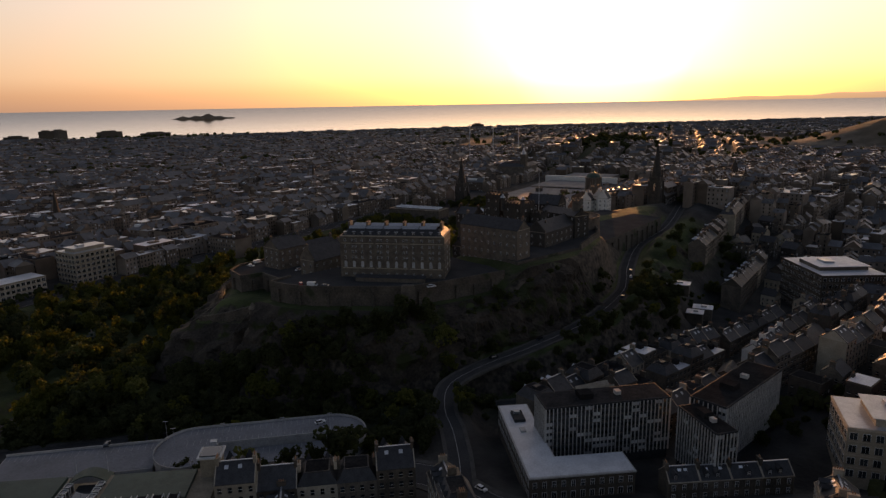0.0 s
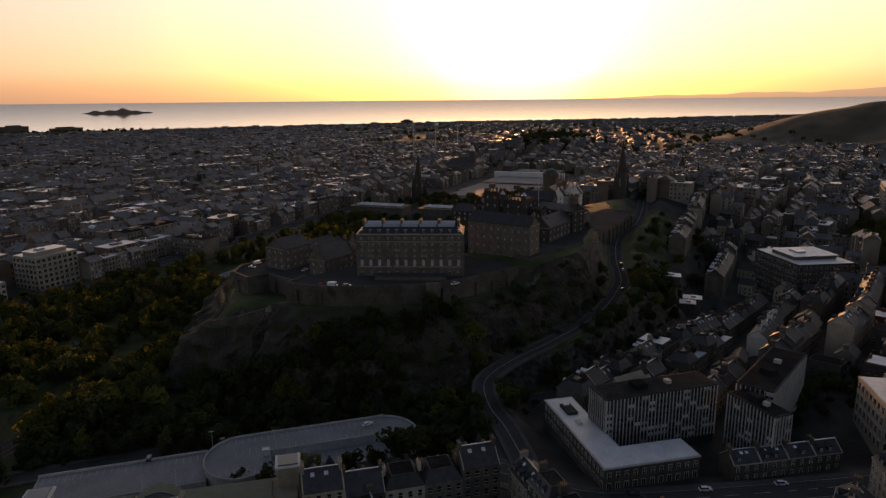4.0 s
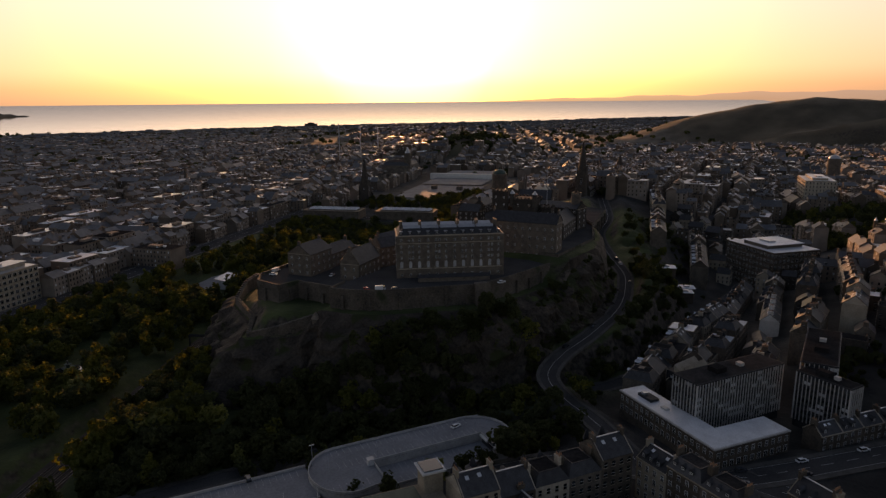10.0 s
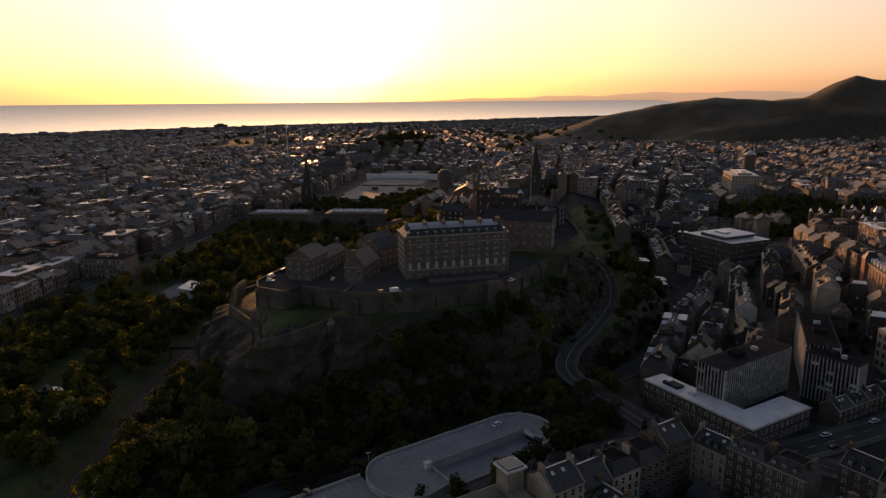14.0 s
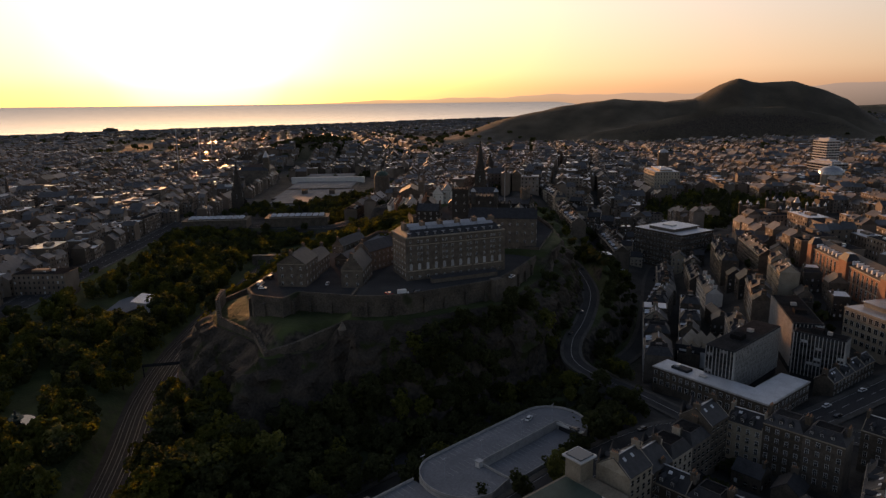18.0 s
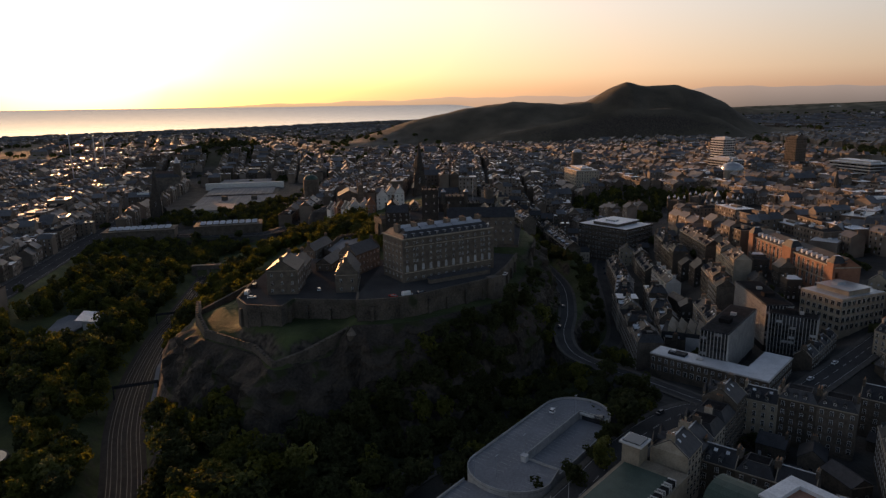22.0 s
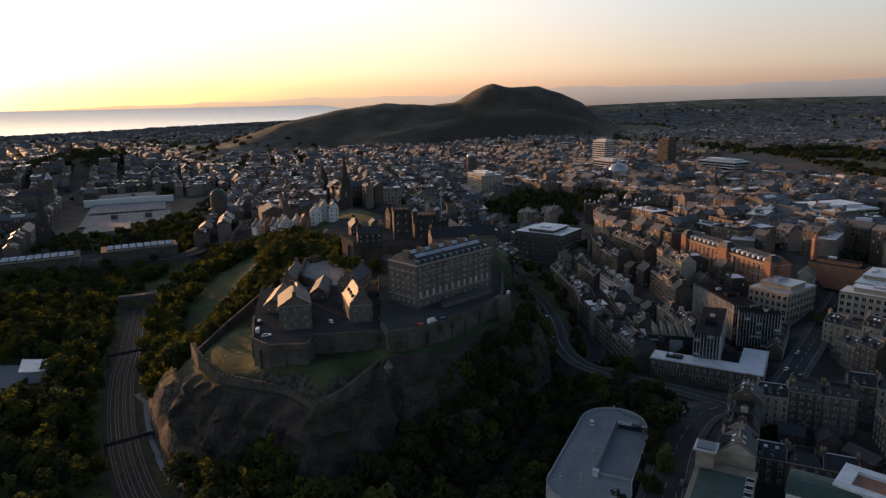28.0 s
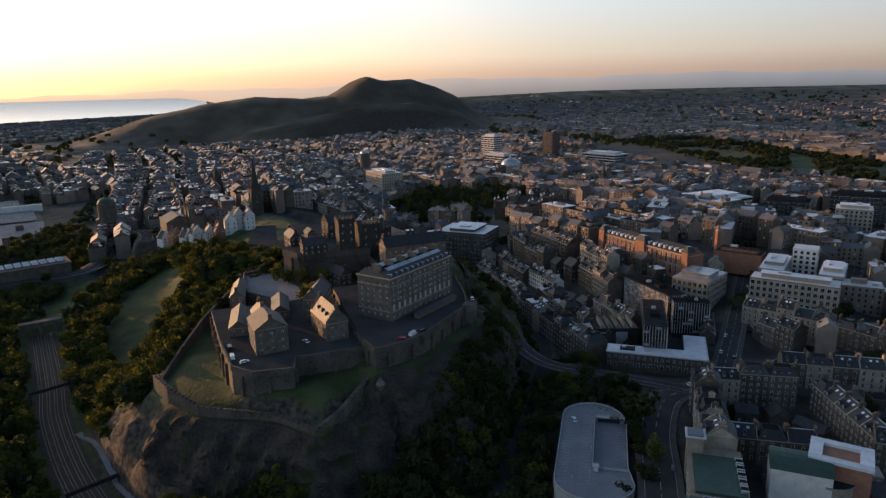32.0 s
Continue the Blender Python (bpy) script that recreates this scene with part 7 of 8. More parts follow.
CROWNS = {(k, leaf): [crown_mesh(k, 10 + i, leaf, 380 if k == "round" else 260) for i in range(3)] for k in ("round", "tall", "bush") for leaf in ("leaf", "leaf_gold")}
TRUNKS = [trunk_mesh(i) for i in range(3)]


COUNT, FAR_CROWNS = [0], {}


def tree(x, y, z, size, kind, leaf, rng, group, single=True):
    if not single:
        FAR_CROWNS.setdefault(leaf, []).append((x, y, z, size, kind, rng.uniform(0, 6.3)))
        return
    COUNT[0] += 1
    words = {"round": "broad leafy tree", "tall": "tall narrow tree", "bush": "low leafy bush"}[kind]
    root = new("bush" if kind == "bush" else "tree")
    root.empty_display_size = 0.5
    root.matrix_basis = pose(x, y, z - 0.3, 0, 0, rng.uniform(0, 360)) @ Matrix.Diagonal((size * rng.uniform(0.85, 1.2), size * rng.uniform(0.85, 1.2), size * rng.uniform(0.85, 1.15), 1))
    tagged(root, f"{words} with {'fresh sun-gilded green' if leaf == 'leaf_gold' else 'dark green'} foliage", "bush" if kind == "bush" else "tree", group)
    c = new("crown", rng.choice(CROWNS[kind, leaf]))
    c.parent = root
    if kind != "bush":
        t = new("trunk", rng.choice(TRUNKS))
        t.parent = root


def scatter(poly, n, rng, size, kinds, gold, group, keep=None, sink=0.0, single=1.0):
    """Trees strewn over a plot, clear of streets and tracks."""
    xs, ys = [p[0] for p in poly], [p[1] for p in poly]
    x = np.array([rng.uniform(min(xs), max(xs)) for _ in range(n * 9)])
    y = np.array([rng.uniform(min(ys), max(ys)) for _ in range(n * 9)])
    ok = inside(x, y, poly) & (seg_dist(x, y, RAIL)[0] > 12.5)
    for name, pts, width in ROADS:
        ok &= seg_dist(x, y, pts)[0] > width / 2 + (1.0 if name == "road_stables" else 3.5)
    x, y = x[ok], y[ok]
    z = ground_z(x, y)
    spots = []
    for a, b, c in zip(x.tolist(), y.tolist(), z.tolist()):
        if len(spots) >= n:
            break
        if (keep and not keep(a, b)) or any((a - p) ** 2 + (b - q) ** 2 < 13 for p, q in spots[-80:]):
            continue
        spots.append((a, b))
        tree(a, b, c - sink, rng.uniform(*size), rng.choice(kinds), "leaf_gold" if rng.random() < gold else "leaf", rng, group, rng.random() < single)


rng = random.Random(31)
off_rock = lambda x, y: not inside(np.array([x]), np.array([y]), ROCK)[0]


def off_cliff(x, y):
    """Clear of the bare cliff."""
    return off_rock(x, y) and seg_dist(np.array([x]), np.array([y]), ROCK, True)[0][0] > 4 + 18 * float(smooth(y, -15, 30))


LAWN = [(70, 160), (128, 174), (250, 184), (286, 150), (242, 126), (157, 146)]
# wooded slopes of the rock
scatter([(-190, 60), (-110, 36), (-85, 62), (-60, 40), (-52, 10), (-30, -26), (-8, -38), (-4, -60), (-30, -66), (-60, -38), (-88, -20), (-120, 4), (-190, 44)], 200, rng, (0.8, 1.5), ("round", "round", "tall", "bush"), 0.12, "trees on the slope below the castle", off_cliff, 0.0, 0.32)
scatter([(-10, -40), (60, -48), (112, -50), (150, -36), (130, -56), (100, -62), (20, -58)], 110, rng, (0.5, 0.95), ("round", "bush", "bush"), 0.05, "trees on the slope below the castle", off_rock, 0.0, 0.2)
scatter([(-30, -88), (-12, -74), (18, -72), (54, -77), (100, -76), (128, -68), (150, -52), (170, -60), (140, -96), (60, -90), (10, -84)], 110, rng, (0.5, 0.95), ("round", "bush", "round"), 0.1, "trees between the climbing road and the houses", None, 0.0, 0.3)
scatter([(-72, -66), (-50, -86), (-44, -98), (-60, -104), (-80, -90)], 11, rng, (0.6, 0.85), ("round", "tall"), 0.1, "trees at the end of the car park")
scatter([(-100, -78), (-128, -60), (-134, -66), (-104, -84)], 5, rng, (0.7, 1.0), ("round", "tall"), 0.2, "trees beside the car park")
scatter([(-57, -50), (-28, -60), (-16, -72), (-30, -88), (-44, -98), (-56, -88), (-54, -66)], 75, rng, (0.7, 1.15), ("round", "round", "bush"), 0.05, "trees between the climbing road and the car park", None, 0.0, 0.25)
scatter([(-120, -14), (-57, -50), (-30, -56), (-60, -34), (-100, -6)], 60, rng, (0.8, 1.3), ("round", "round", "bush"), 0.08, "trees behind the car park", None, 0.0, 0.25)
scatter([(30, -168), (84, -186), (70, -205), (36, -182)], 12, rng, (0.6, 0.95), ("round", "bush"), 0.1, "trees beside the office slabs")
# gardens either side of the railway
scatter([(-330, 40), (-180, 70), (-120, 40), (-95, 70), (-70, 110), (-60, 130), (-130, 100), (-230, 50), (-330, 10)], 110, rng, (1.0, 1.8), ("round", "round", "tall"), 0.5, "trees in the gardens below the cliff", off_rock, 0.0, 0.35)
scatter([(-300, 90), (-130, 126), (-60, 160), (20, 196), (120, 222), (200, 246), (230, 330), (60, 306), (-60, 270), (-200, 232), (-340, 180)], 640, rng, (1.0, 1.8), ("round", "round", "tall", "tall"), 0.65, "trees in the gardens beyond the railway",
        lambda x, y: not (26 < x < 86 and 230 < y < 280) and math.hypot(x + 101, y - 183) > 15, 0.0, 0.11)
scatter([(-20, 142), (40, 142), (120, 116), (180, 104), (260, 100), (330, 130), (340, 200), (230, 220), (120, 196), (60, 182), (10, 162)], 430, rng, (0.9, 1.6), ("round", "round", "bush"), 0.7, "trees on the north slope of the castle",
        lambda x, y: off_rock(x, y) and not inside(np.array([x]), np.array([y]), LAWN)[0], 0.0, 0.1)
scatter([(-8, 136), (30, 128), (70, 118), (130, 106), (180, 98), (230, 94), (230, 112), (150, 122), (60, 138), (10, 148)], 120, rng, (0.8, 1.4), ("round", "round", "bush"), 0.6, "trees on the north slope of the castle", off_rock, 0.0, 0.2)
scatter([(104, 66), (150, 56), (180, 60), (230, 84), (230, 96), (190, 104), (100, 116), (70, 96), (120, 92)], 90, rng, (0.9, 1.5), ("round", "bush"), 0.8, "trees on the castle's north wards")
scatter([(300, 240), (340, 260), (430, 300), (520, 330), (500, 280), (400, 230)], 50, rng, (0.7, 1.1), ("round",), 0.4, "trees beside the gallery", None, 0.0, 0.0)
scatter([(360, 200), (480, 230), (560, 285), (545, 330), (485, 325), (475, 400), (350, 400), (370, 300)], 190, rng, (0.8, 1.3), ("round",), 0.4, "trees beside the gallery", lambda x, y: not (300 < x < 395 and 240 < y < 400), 0.0, 0.0)
scatter([(215, 240), (300, 232), (345, 250), (330, 395), (200, 360), (210, 300)], 150, rng, (0.9, 1.4), ("round",), 0.5, "trees beside the gallery", None, 0.0, 0.0)
# school grounds and churchyard
scatter([(300, -200), (405, -125), (560, -115), (635, -210), (560, -295), (480, -330), (440, -190), (380, -180)], 230, rng, (1.0, 1.6), ("round", "tall"), 0.3, "trees round the school and churchyard", None, 0.0, 0.0)
scatter([(150, -330), (230, -300), (320, -330), (300, -400), (180, -380)], 30, rng, (0.8, 1.2), ("round",), 0.3, "trees behind the college", None, 0.0, 0.0)
scatter([(-150, -170), (-120, -150), (-110, -185), (-140, -200)], 10, rng, (0.6, 0.9), ("round", "bush"), 0.1, "trees in the back courts")
scatter([(-86, -120), (-116, -100), (-138, -126), (-106, -152)], 10, rng, (0.5, 0.9), ("round", "bush"), 0.1, "trees in the back courts")
scatter([(-110, -165), (-150, -152), (-176, -176), (-122, -204)], 14, rng, (0.6, 1.0), ("round", "bush"), 0.1, "trees in the back courts")
scatter([(-40, -206), (-6, -196), (0, -206), (-46, -226)], 6, rng, (0.5, 0.8), ("round", "bush"), 0.1, "trees in the back courts")
scatter([(330, 110), (420, 120), (470, 170), (440, 200), (400, 196), (350, 160)], 40, rng, (0.7, 1.2), ("round",), 0.4, "trees by the mound", None, 0.0, 0.0)
scatter([(440, 215), (560, 260), (560, 300), (470, 310), (400, 250)], 40, rng, (0.7, 1.2), ("round",), 0.4, "trees by the mound", None, 0.0, 0.0)
scatter([(130, -66), (180, -44), (240, -20), (330, 0), (330, -50), (200, -95)], 80, rng, (0.6, 1.1), ("round", "bush"), 0.15, "trees above the market", None, 0.0, 0.0)
scatter([(-62, 30), (-52, -4), (-30, -30), (-8, -42), (50, -52), (120, -56), (120, -62), (40, -62), (-14, -62), (-40, -44), (-84, -14), (-100, 20), (-92, 56)], 330, rng, (0.7, 1.3), ("bush",), 0.05, "scrub on the rock", off_cliff, 0.0, 0.0)
scatter([(-84, 60), (-66, 92), (-50, 124), (-14, 146), (-30, 150), (-70, 130), (-110, 80)], 40, rng, (0.6, 1.1), ("bush",), 0.2, "scrub on the rock", off_cliff, 0.0, 0.0)
tree(-120, 140, 50, 2.0, "round", "leaf_gold", rng, "trees in the gardens beyond the railway")
tree(-148, 122, 50, 1.9, "round", "leaf_gold", rng, "trees in the gardens beyond the railway")
# the tall tree by the car park ramp and the lone round tree on the castle battery
tree(-116, -66, 70, 1.25, "tall", "leaf_gold", rng, "trees beside the car park")
tree(-85, -79, 69, 1.75, "round", "leaf", rng, "trees at the end of the car park")
tree(-128, -42, 66, 1.0, "round", "leaf", rng, "trees beside the car park")
tree(-66, -84, 69, 1.3, "round", "leaf", rng, "trees at the end of the car park")
for tx, ty, ts in ((-102, -68.5, 1.0), (-93, -73, 0.9), (-127, -56, 0.9), (-110, -64, 0.8)):
    tree(tx, ty, 69.5, ts, "round", "leaf", rng, "trees beside the car park")
for tx, ty, ts in ((88, 50, 1.3), (84, 40, 1.1), (92, 60, 1.0), (78, 28, 0.9), (86, 18, 0.8), (100, 66, 1.2), (90, 30, 0.9)):
    tree(tx, ty, 103, ts, "round", "leaf_gold", rng, "trees on the castle's north wards")
tree(47, 54, 104, 1.35, "round", "leaf_gold", rng, "trees on the castle's north wards")


def woods(name, label, spots, leaf, lo, hi):
    """A far wood: crowns of leaf clumps in one mesh."""
    rng = random.Random(len(spots))
    b = Build()
    b.warp = squeeze
    for x, y, z in spots:
        r = rng.uniform(lo, hi)
        for _ in range(9):
            d = Vector((rng.gauss(0, 1), rng.gauss(0, 1), abs(rng.gauss(0, 1)) * 0.9)).normalized()
            p = Vector((x, y, z + r * 0.55)) + Vector((d.x * r, d.y * r, d.z * r * 0.85))
            s = r * rng.uniform(0.4, 0.75)
            u = d.cross(Vector((rng.gauss(0, 1), rng.gauss(0, 1), 1))).normalized()
            w = d.cross(u)
            b.add([p + u * s - d * s * 0.4, p + w * s - d * s * 0.4, p - u * s - d * s * 0.4, p - w * s - d * s * 0.4, p + d * s * 0.4], [(0, 1, 4), (1, 2, 4), (2, 3, 4), (3, 0, 4)], leaf)
    tagged(new(name, b.mesh(name)), label, "woodland", kind="stuff")


def join_crowns(leaf, rows):
    """The trees that stand too close to be told apart, as one wood of the same leafy crowns."""
    vs, fs, n = [], [], 0
    for x, y, z, size, kind, turn in rows:
        me = CROWNS[kind, leaf][int(turn * 7) % 3]
        co = np.empty(len(me.vertices) * 3)
        me.vertices.foreach_get("co", co)
        co = co.reshape(-1, 3) * size
        c, s = math.cos(turn), math.sin(turn)
        vs.append(np.stack([x + co[:, 0] * c - co[:, 1] * s, y + co[:, 0] * s + co[:, 1] * c, z - 0.6 + co[:, 2]], -1))
        tri = np.empty(len(me.polygons) * 3, int)
        me.loops.foreach_get("vertex_index", tri)
        fs.append(tri.reshape(-1, 3) + n)
        n += len(co)
    me = bpy.data.meshes.new("woodland")
    me.from_pydata(np.concatenate(vs).tolist(), [], np.concatenate(fs).tolist())
    me.materials.append(M[leaf])
    tagged(new("woodland", me), "dense golden-green garden trees" if leaf == "leaf_gold" else "dense dark green trees on slopes and gardens", "woodland", kind="stuff")


for leaf, rows in FAR_CROWNS.items():
    join_crowns(leaf, rows)

# ================= houses packed between the streets =================
def court_house(x, y, z, turn, w, d, h, rng):
    """A plain old house in a back court: walls with windows, roof and chimney."""
    root = thing("court_house", x, y, z, turn, "dark stone house with a slate roof in a back court", "house", "back court houses")
    mark_out(x, y, turn, w, d)
    wall = rng.choice(("stone", "stone", "soot", "stone_light"))
    b = Build()
    b.box(0, w, 0, d, -6, h, wall)
    part("wall", b, root)
    r = Build()
    rise = d * rng.uniform(0.3, 0.45)
    if rng.random() < 0.7:
        r.gable(0, w, 0, d, h, rise, "slate", wall)
    else:
        rise = 0.6
        r.box(-0.2, w + 0.2, -0.2, d + 0.2, h, h + 0.6, wall, True)
        r.box(0.4, w - 0.4, 0.4, d - 0.4, h + 0.6, h + 0.66, rng.choice(("flat", "lead", "pale_roof")))
    part("roof", r, root)
    chimney(root, rng.choice((0.7, w - 0.7)), d / 2, h + rise - 1.4, 0.9, 2.2, 2.8, 3, wall)
    g = Build()
    for k in range(int(h / 3.1)):
        for side, span in ((0, w), (1, d), (2, w), (3, d)):
            for i in range(max(2, int(span / 2.8))):
                u = (i + 0.5) * span / max(2, int(span / 2.8))
                g.place(*((u, 0), (w, u), (w - u, d), (0, d - u))[side], 0, side * math.pi / 2)
                g.box(-0.5, 0.5, -0.05, 0.03, 0.9 + k * 3.1, 2.5 + k * 3.1, "glass" if rng.random() < 0.8 else "pale_pane")
                g.box(-0.55, 0.55, -0.08, 0.03, 1.65 + k * 3.1, 1.75 + k * 3.1, "frame", True)
    part("glazing", g, root, kind="stuff")


def pack_houses(poly, n, seed, turn, size=(8, 14), height=(7, 14)):
    rng = random.Random(seed)
    xs, ys = [p[0] for p in poly], [p[1] for p in poly]
    made = 0
    for _ in range(n * 40):
        if made >= n:
            break
        w, d = rng.uniform(*size), rng.uniform(7.5, 11)
        a = turn + rng.choice((0, 0.5)) * math.pi + rng.uniform(-0.12, 0.12)
        x, y = rng.uniform(min(xs), max(xs)), rng.uniform(min(ys), max(ys))
        cx, cy = x + math.cos(a) * w / 2 - math.sin(a) * d / 2, y + math.sin(a) * w / 2 + math.cos(a) * d / 2
        at = np.array([cx]), np.array([cy])
        if not inside(*at, poly)[0] or any((cx - p) ** 2 + (cy - q) ** 2 < (w * 0.5 + 3.6) ** 2 for p, q in FOOTPRINTS):
            continue
        if any(seg_dist(*at, pts)[0][0] < width / 2 + w * 0.5 + 2.5 for _, pts, width in ROADS):
            continue
        court_house(x, y, gz(cx, cy), a, w, d, rng.uniform(*height), rng)
        made += 1


pack_houses([(0, -108), (220, -104), (330, -40), (420, 0), (440, -60), (330, -105), (230, -100), (240, -200), (160, -196), (90, -226), (60, -190), (20, -150)], 95, 91, radians(-4))
pack_houses([(-90, -130), (-140, -90), (-190, -130), (-150, -230), (-70, -215)], 14, 92, radians(-32), (7, 11), (5, 10))
pack_houses([(0, -205), (70, -230), (60, -340), (-20, -300), (-60, -236)], 14, 93, radians(-40))

# ================= the wider city =================
KEEP_OUT = [
    [(405, -120), (560, -110), (640, -210), (560, -300), (465, -290), (440, -180)],
    [(-160, 272), (-30, 312), (-40, 346), (-168, 310)],
    GARDENS, MEADOWS, [(-110, 60), (-90, -50), (-40, -100), (120, -78), (210, -30), (330, 0), (330, 110), (200, 130), (0, 150), (-80, 110)],
    [(-240, 10), (-60, -62), (-50, -100), (60, -90), (215, -95), (225, -185), (150, -205), (160, -200), (80, -250), (-20, -200), (-60, -160), (-90, -245), (-200, -240), (-240, -100)],
    [(-40, -200), (60, -200), (170, -200), (170, -250), (120, -330), (60, -350), (-20, -310), (-60, -240)],
    [(230, -90), (320, -110), (330, -170), (240, -190)], [(330, -160), (460, -180), (460, -330), (330, -330), (300, -260)],
    [(550, 285), (870, 375), (835, 490), (530, 400), (478, 385), (490, 320)], [(280, 240), (400, 230), (390, 300), (340, 420), (280, 400)], [(200, -420), (340, -380), (340, -500), (120, -580), (100, -470)],
    [(1040, 560), (1320, 560), (1360, 740), (1020, 740)],
]


def free_spot(x, y, extra=6.0):
    ax, ay = np.array([x]), np.array([y])
    if any(inside(ax, ay, k)[0] for k in KEEP_OUT):
        return False
    if math.hypot(x - 2450, (y + 380) / 1.25) < 700:
        return False
    for _, pts, width in ROADS:
        if seg_dist(ax, ay, pts)[0][0] < width / 2 + extra:
            return False
    return True


def plain_house(b, x, y, z, turn, w, d, h, rng, detail, broad=False):
    """A house of the wider town: walls, roof, chimneys and window recesses in the joined mesh."""
    b.place(x, y, z, turn)
    kind = rng.random() + (0.45 if broad else 0.0)
    wall = "far_wall"
    b.box(0, w, 0, d, -7, h, wall)
    if kind < 0.72:
        rise = d * rng.uniform(0.26, 0.42)
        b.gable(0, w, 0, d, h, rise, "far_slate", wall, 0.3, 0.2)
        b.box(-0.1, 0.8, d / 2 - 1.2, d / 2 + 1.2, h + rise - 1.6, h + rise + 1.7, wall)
        if detail > 1 and rng.random() < 0.5:
            u = rng.uniform(0.3, 0.7) * w
            b.box(u - 0.8, u + 0.8, 0.6, 2.6, h + 0.2, h + 2.2, "far_slate")
        if detail > 1 and rng.random() < 0.14:
            b.box(w * 0.3, w * 0.7, d * 0.15, d * 0.42, h + rise * 0.45, h + rise * 0.9, "pale_roof")
    else:
        top = "pale_roof" if rng.random() < 0.42 else "lead" if rng.random() < 0.4 else "flat"
        b.box(-0.2, w + 0.2, -0.2, d + 0.2, h, h + 0.5, wall)
        b.box(0.3, w - 0.3, 0.3, d - 0.3, h + 0.5, h + 0.58, top)
        b.box(w * 0.3, w * 0.6, d * 0.3, d * 0.6, h + 0.58, h + rng.uniform(1.6, 3.4), wall)
        if broad and detail > 0:
            for k in range(3):
                u, q = rng.uniform(0.08, 0.8) * w, rng.uniform(0.1, 0.75) * d
                b.box(u, u + rng.uniform(1.5, 4), q, q + rng.uniform(1.2, 2.5), h + 0.58, h + rng.uniform(1.2, 2.4), rng.choice(("lead", "pale_roof", wall)))
    if detail > 0:
        n, fl = max(2, int(w / 3.4)), max(2, int(h / 3.3))
        for k in range(fl):
            for i in range(n):
                u, zz = (i + 0.5) * w / n, 1.0 + k * h / fl
                if detail > 1:
                    b.add([(u - 0.55, -0.05, zz), (u + 0.55, -0.05, zz), (u + 0.55, -0.05, zz + 1.8), (u - 0.55, -0.05, zz + 1.8)], [(0, 1, 2, 3)], "glass" if rng.random() < 0.8 else "pale_pane")
                b.add([(u + 0.55, d + 0.05, zz), (u - 0.55, d + 0.05, zz), (u - 0.55, d + 0.05, zz + 1.8), (u + 0.55, d + 0.05, zz + 1.8)], [(0, 1, 2, 3)], "glass" if rng.random() < 0.8 else "pale_pane")


def district(name, label, cx, cy, turn, nx, ny, bw, bd, street, floors, seed, detail=1, width=12.0, depth=11.0, drop=0.1):
    """Blocks of houses round courts on a turned street grid."""
    rng = random.Random(seed)
    b = Build()
    b.warp = squeeze
    c, s = math.cos(turn), math.sin(turn)
    jobs = []
    for i in range(nx):
        for j in range(ny):
            x0, y0 = (i - nx / 2) * (bw + street) + rng.uniform(-5, 5), (j - ny / 2) * (bd + street) + rng.uniform(-5, 5)
            skew = rng.uniform(-0.09, 0.09)
            for side in range(4):
                length = bw if side % 2 == 0 else bd - 2 * depth
                n = max(1, round(length / (width * rng.uniform(0.8, 1.25))))
                broad = rng.random() < 0.3
                if broad:
                    n = max(1, round(length / 34))
                f = rng.uniform(*floors)
                for k in range(n):
                    if rng.random() < drop:
                        continue
                    u = (k + rng.uniform(-0.03, 0.03)) * length / n
                    if side == 0:
                        p, a = (x0 + u, y0), 0.0
                    elif side == 2:
                        p, a = (x0 + bw - u, y0 + bd), math.pi
                    elif side == 1:
                        p, a = (x0 + bw, y0 + depth + u), math.pi / 2
                    else:
                        p, a = (x0, y0 + bd - depth - u), -math.pi / 2
                    h = (f + rng.uniform(-0.9, 0.9)) * 3.3
                    jobs.append((cx + p[0] * c - p[1] * s, cy + p[0] * s + p[1] * c, turn + a + skew, length / n - 0.05, h, broad))
            for _ in range(rng.choice((0, 2, 3, 5))):
                u, v = x0 + bw * rng.uniform(0.25, 0.75), y0 + bd * rng.uniform(0.3, 0.7)
                COURTS.append((cx + u * c - v * s, cy + u * s + v * c))
    xs, ys = np.array([q[0] for q in jobs]), np.array([q[1] for q in jobs])
    hs = ground_z(xs, ys)
    ok = np.ones(len(jobs), bool)
    for k in KEEP_OUT:
        ok &= ~inside(xs, ys, k)
    ok &= np.hypot(xs - 2450, (ys + 380) / 1.25) > 690
    for _, pts, w in ROADS:
        ok &= seg_dist(xs, ys, pts)[0] > w / 2 + 5
    sea = inside(xs, ys, SHORE + [(60000, 90000), (-60000, 90000), (-60000, 4600)])
    ok &= ~sea
    ok &= (~TAKEN(xs, ys)) if seed > 100 else True
    for (x, y, a, w, h, broad), z, good in zip(jobs, hs, ok):
        if good:
            plain_house(b, x, y, float(z), a, w, depth * (rng.uniform(1.2, 1.7) if broad else rng.uniform(0.85, 1.1)), h, rng, detail, broad)
    ob = new(name, b.mesh(name))
    tagged(ob, label, "houses", kind="stuff")


COURTS = []
TAKEN = lambda x, y: (x > -520) & (x < 1720) & (y > -1560) & (y < 1600)
district("station_side_houses", "stone offices and shops beside the station", 985, 430, radians(16), 6, 5, 56, 44, 10, (3.5, 6), 12, 1, 14, 12)
district("old_town_houses", "crowded dark stone houses of the old town ridge", 760, 90, radians(4), 12, 7, 52, 40, 9, (4, 6), 1, 2, 10, 10)
district("south_town_houses", "dark stone tenements and flat roofs south of the old town", 620, -330, radians(14), 15, 9, 64, 52, 12, (3, 5.5), 2, 2, 12, 11)
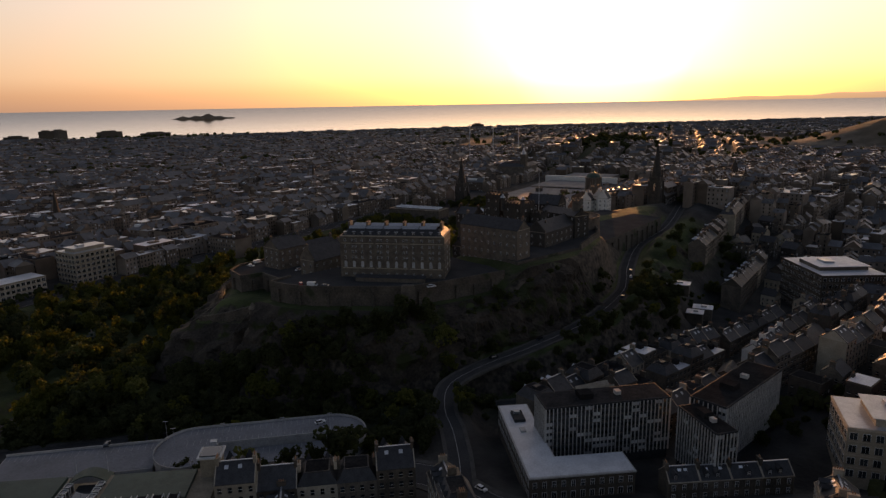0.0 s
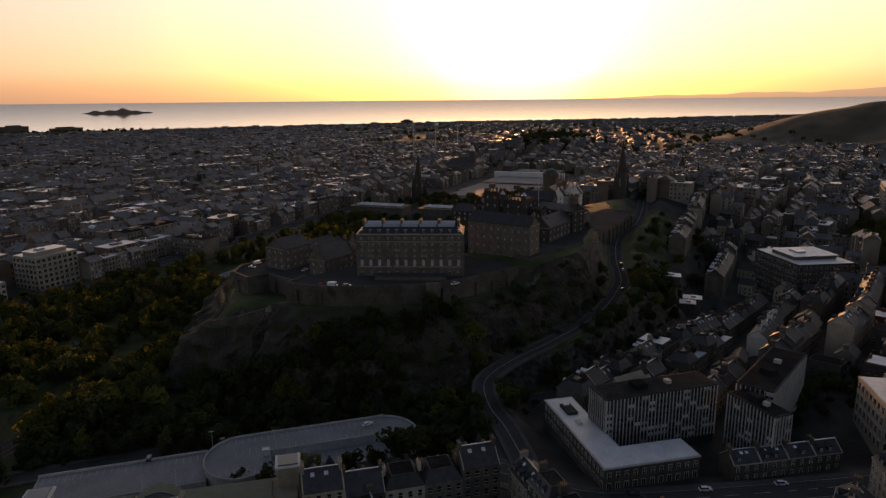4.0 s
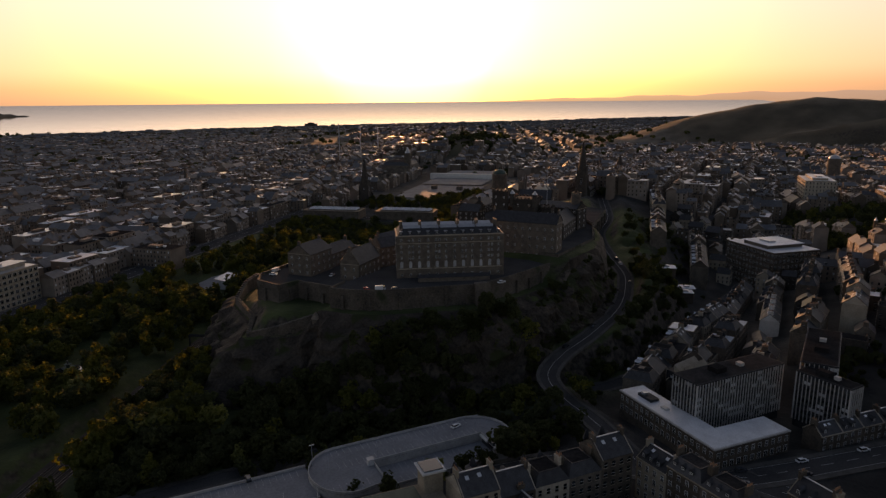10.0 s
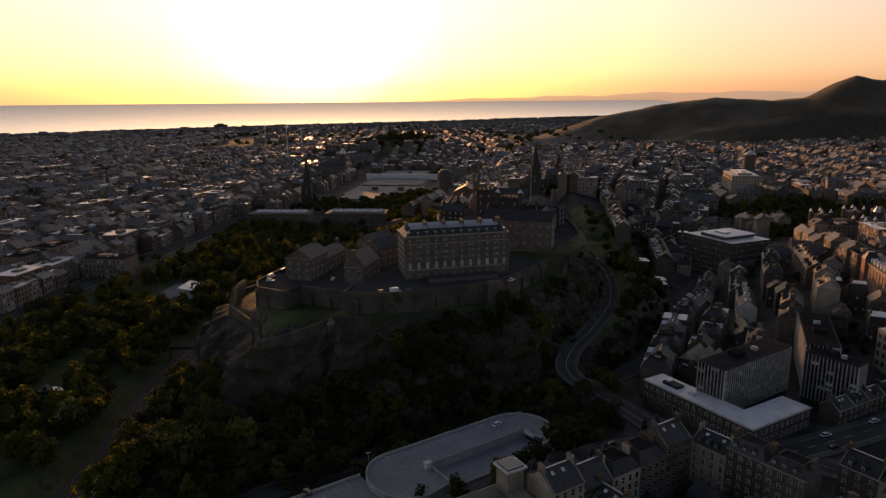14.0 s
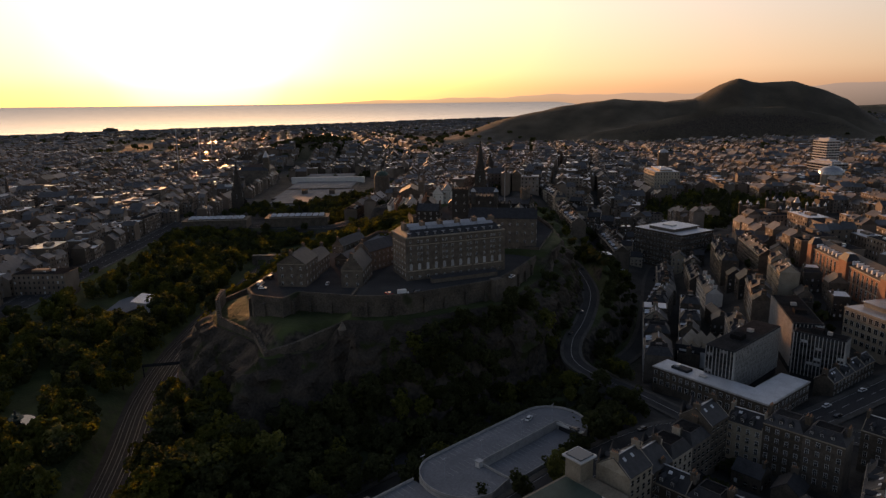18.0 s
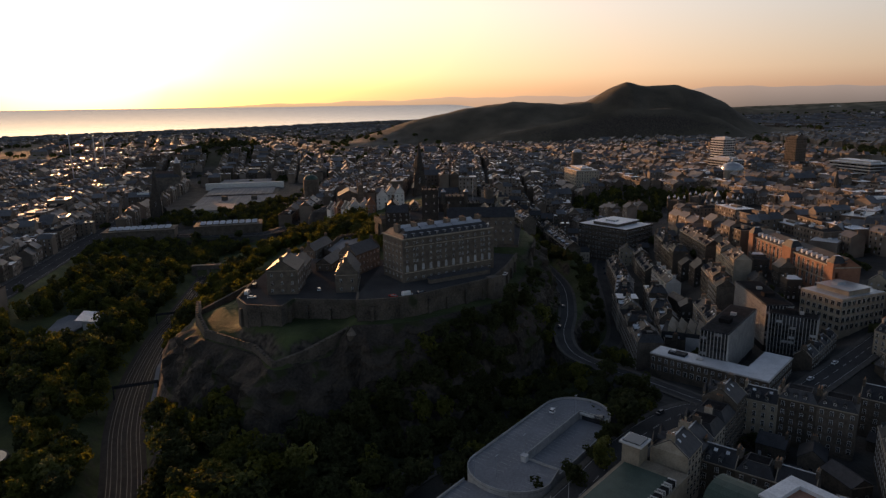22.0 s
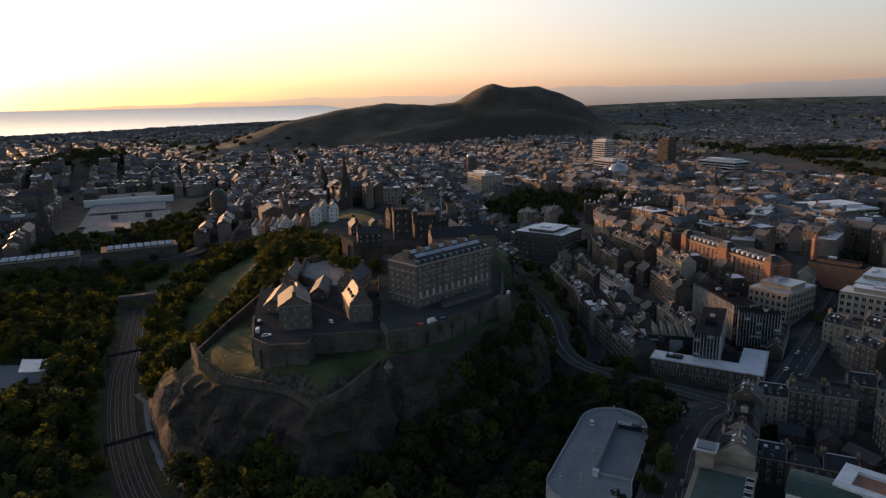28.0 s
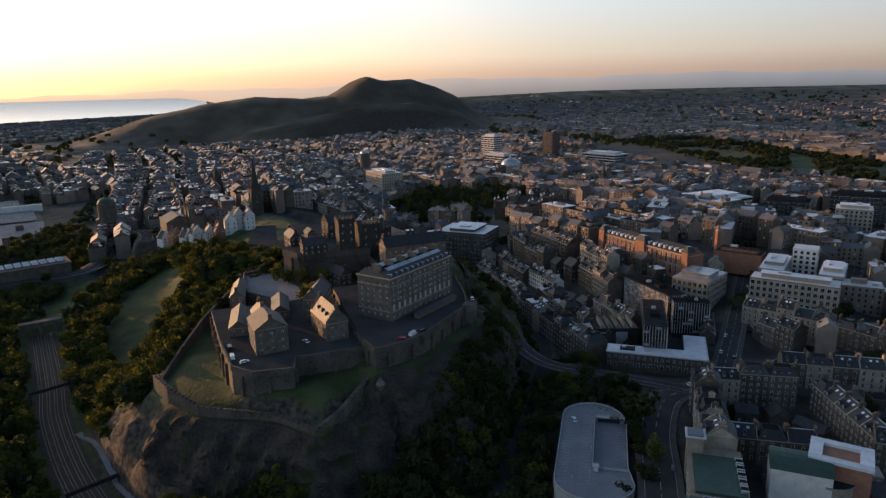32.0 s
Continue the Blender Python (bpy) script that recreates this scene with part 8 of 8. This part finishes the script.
district("south_west_houses", "stone tenements beside the upper streets", 60, -480, radians(-42), 10, 8, 66, 52, 13, (3.5, 5), 3, 2, 12, 11)
district("new_town_houses", "regular stone terraces of the new town", 420, 830, radians(18), 20, 10, 84, 62, 18, (3.5, 5), 4, 2, 12, 12)
district("princes_street_front", "tall stone shops and hotels along the gardens", 250, 470, radians(17), 17, 2, 60, 42, 12, (4.5, 6.5), 5, 2, 14, 14)
district("west_end_houses", "stone terraces at the west end", -420, 380, radians(18), 5, 4, 70, 60, 16, (3.5, 4.5), 6, 2, 12, 12)
district("east_houses", "mixed stone and pale-roofed houses towards the hill", 1420, -120, radians(8), 12, 16, 66, 54, 14, (2.5, 4.5), 7, 1, 14, 11)
district("south_side_houses", "stone tenements beyond the park", 1000, -1250, radians(10), 22, 9, 80, 60, 15, (3, 4.5), 8, 1, 14, 12)
district("north_houses", "roofs of the lower new town", 300, 1500, radians(18), 26, 7, 88, 66, 18, (3, 4), 9, 1, 16, 12)
district("east_end_houses", "houses beyond the green hill", 1500, 900, radians(25), 10, 9, 80, 60, 16, (3, 4), 10, 1, 16, 12)
for k, (cx, cy, nx, ny, label) in enumerate([(1500, 2450, 24, 14, "spread of roofs towards the port"), (2300, 1350, 14, 10, "spread of roofs towards the shore"), (3700, 1100, 16, 12, "far houses before the shore"),
                                            (1900, -2300, 26, 14, "far southern suburbs"), (3600, -1900, 18, 16, "far eastern suburbs"), (600, -2100, 12, 14, "far southern suburbs beyond the park"),
                                            (3600, 2400, 16, 12, "roofs round the docks"), (5400, 900, 14, 12, "far houses along the shore"), (200, 2900, 16, 16, "far northern suburbs")]):
    district("far_suburb", label, cx, cy, radians(15 + 13 * k), nx, ny, 110, 70, 26, (2.2, 4.0), 101 + k, 0, 26, 13, 0.25)

# far woods: park edge, hill slopes, suburban trees
rng = random.Random(8)
spots = []
for _ in range(420):
    t = rng.random()
    edge = MEADOWS[int(t * len(MEADOWS))], MEADOWS[(int(t * len(MEADOWS)) + 1) % len(MEADOWS)]
    u = rng.random()
    spots.append((edge[0][0] + (edge[1][0] - edge[0][0]) * u + rng.gauss(0, 14), edge[0][1] + (edge[1][1] - edge[0][1]) * u + rng.gauss(0, 14)))
zs = ground_z(np.array([p[0] for p in spots]), np.array([p[1] for p in spots]))
spots += [p for p in ((rng.uniform(100, 1150), rng.uniform(-1080, -640)) for _ in range(2600)) if inside(np.array([p[0]]), np.array([p[1]]), MEADOWS)[0] and noise.noise(Vector((p[0] * 0.012, p[1] * 0.012, 3))) > -0.05]
zs = ground_z(np.array([p[0] for p in spots]), np.array([p[1] for p in spots]))
woods("park_trees", "dark rows of trees round the park", [(x, y, float(z)) for (x, y), z in zip(spots, zs)], "leaf", 4, 7)
spots = [p for p in COURTS if math.hypot(p[0] - 2450, (p[1] + 380) / 1.25) > 720] + [(rng.gauss(1180, 150), rng.gauss(640, 75)) for _ in range(520)] + [(rng.uniform(560, 900), rng.uniform(215, 290)) for _ in range(60)]
zs = ground_z(np.array([p[0] for p in spots]), np.array([p[1] for p in spots]))
woods("court_trees", "scattered trees in back courts and on the green hill", [(x, y, float(z)) for (x, y), z in zip(spots, zs)], "leaf", 3.5, 6)
spots = []
for _ in range(2600):
    a, r = radians(rng.uniform(10, 140)), 1500 + 4500 * rng.random() ** 1.4
    x, y = HUB[0] + r * math.sin(a), HUB[1] + r * math.cos(a)
    if math.hypot(x - 2450, (y + 380) / 1.25) > 640 and not inside(np.array([x]), np.array([y]), SHORE + [(60000, 90000), (-60000, 90000), (-60000, 4600)])[0]:
        spots.append((x, y))
zs = ground_z(np.array([p[0] for p in spots]), np.array([p[1] for p in spots]))
woods("suburb_trees", "dark trees among the far suburbs", [(x, y, float(z)) for (x, y), z in zip(spots, zs)], "leaf", 6, 13)
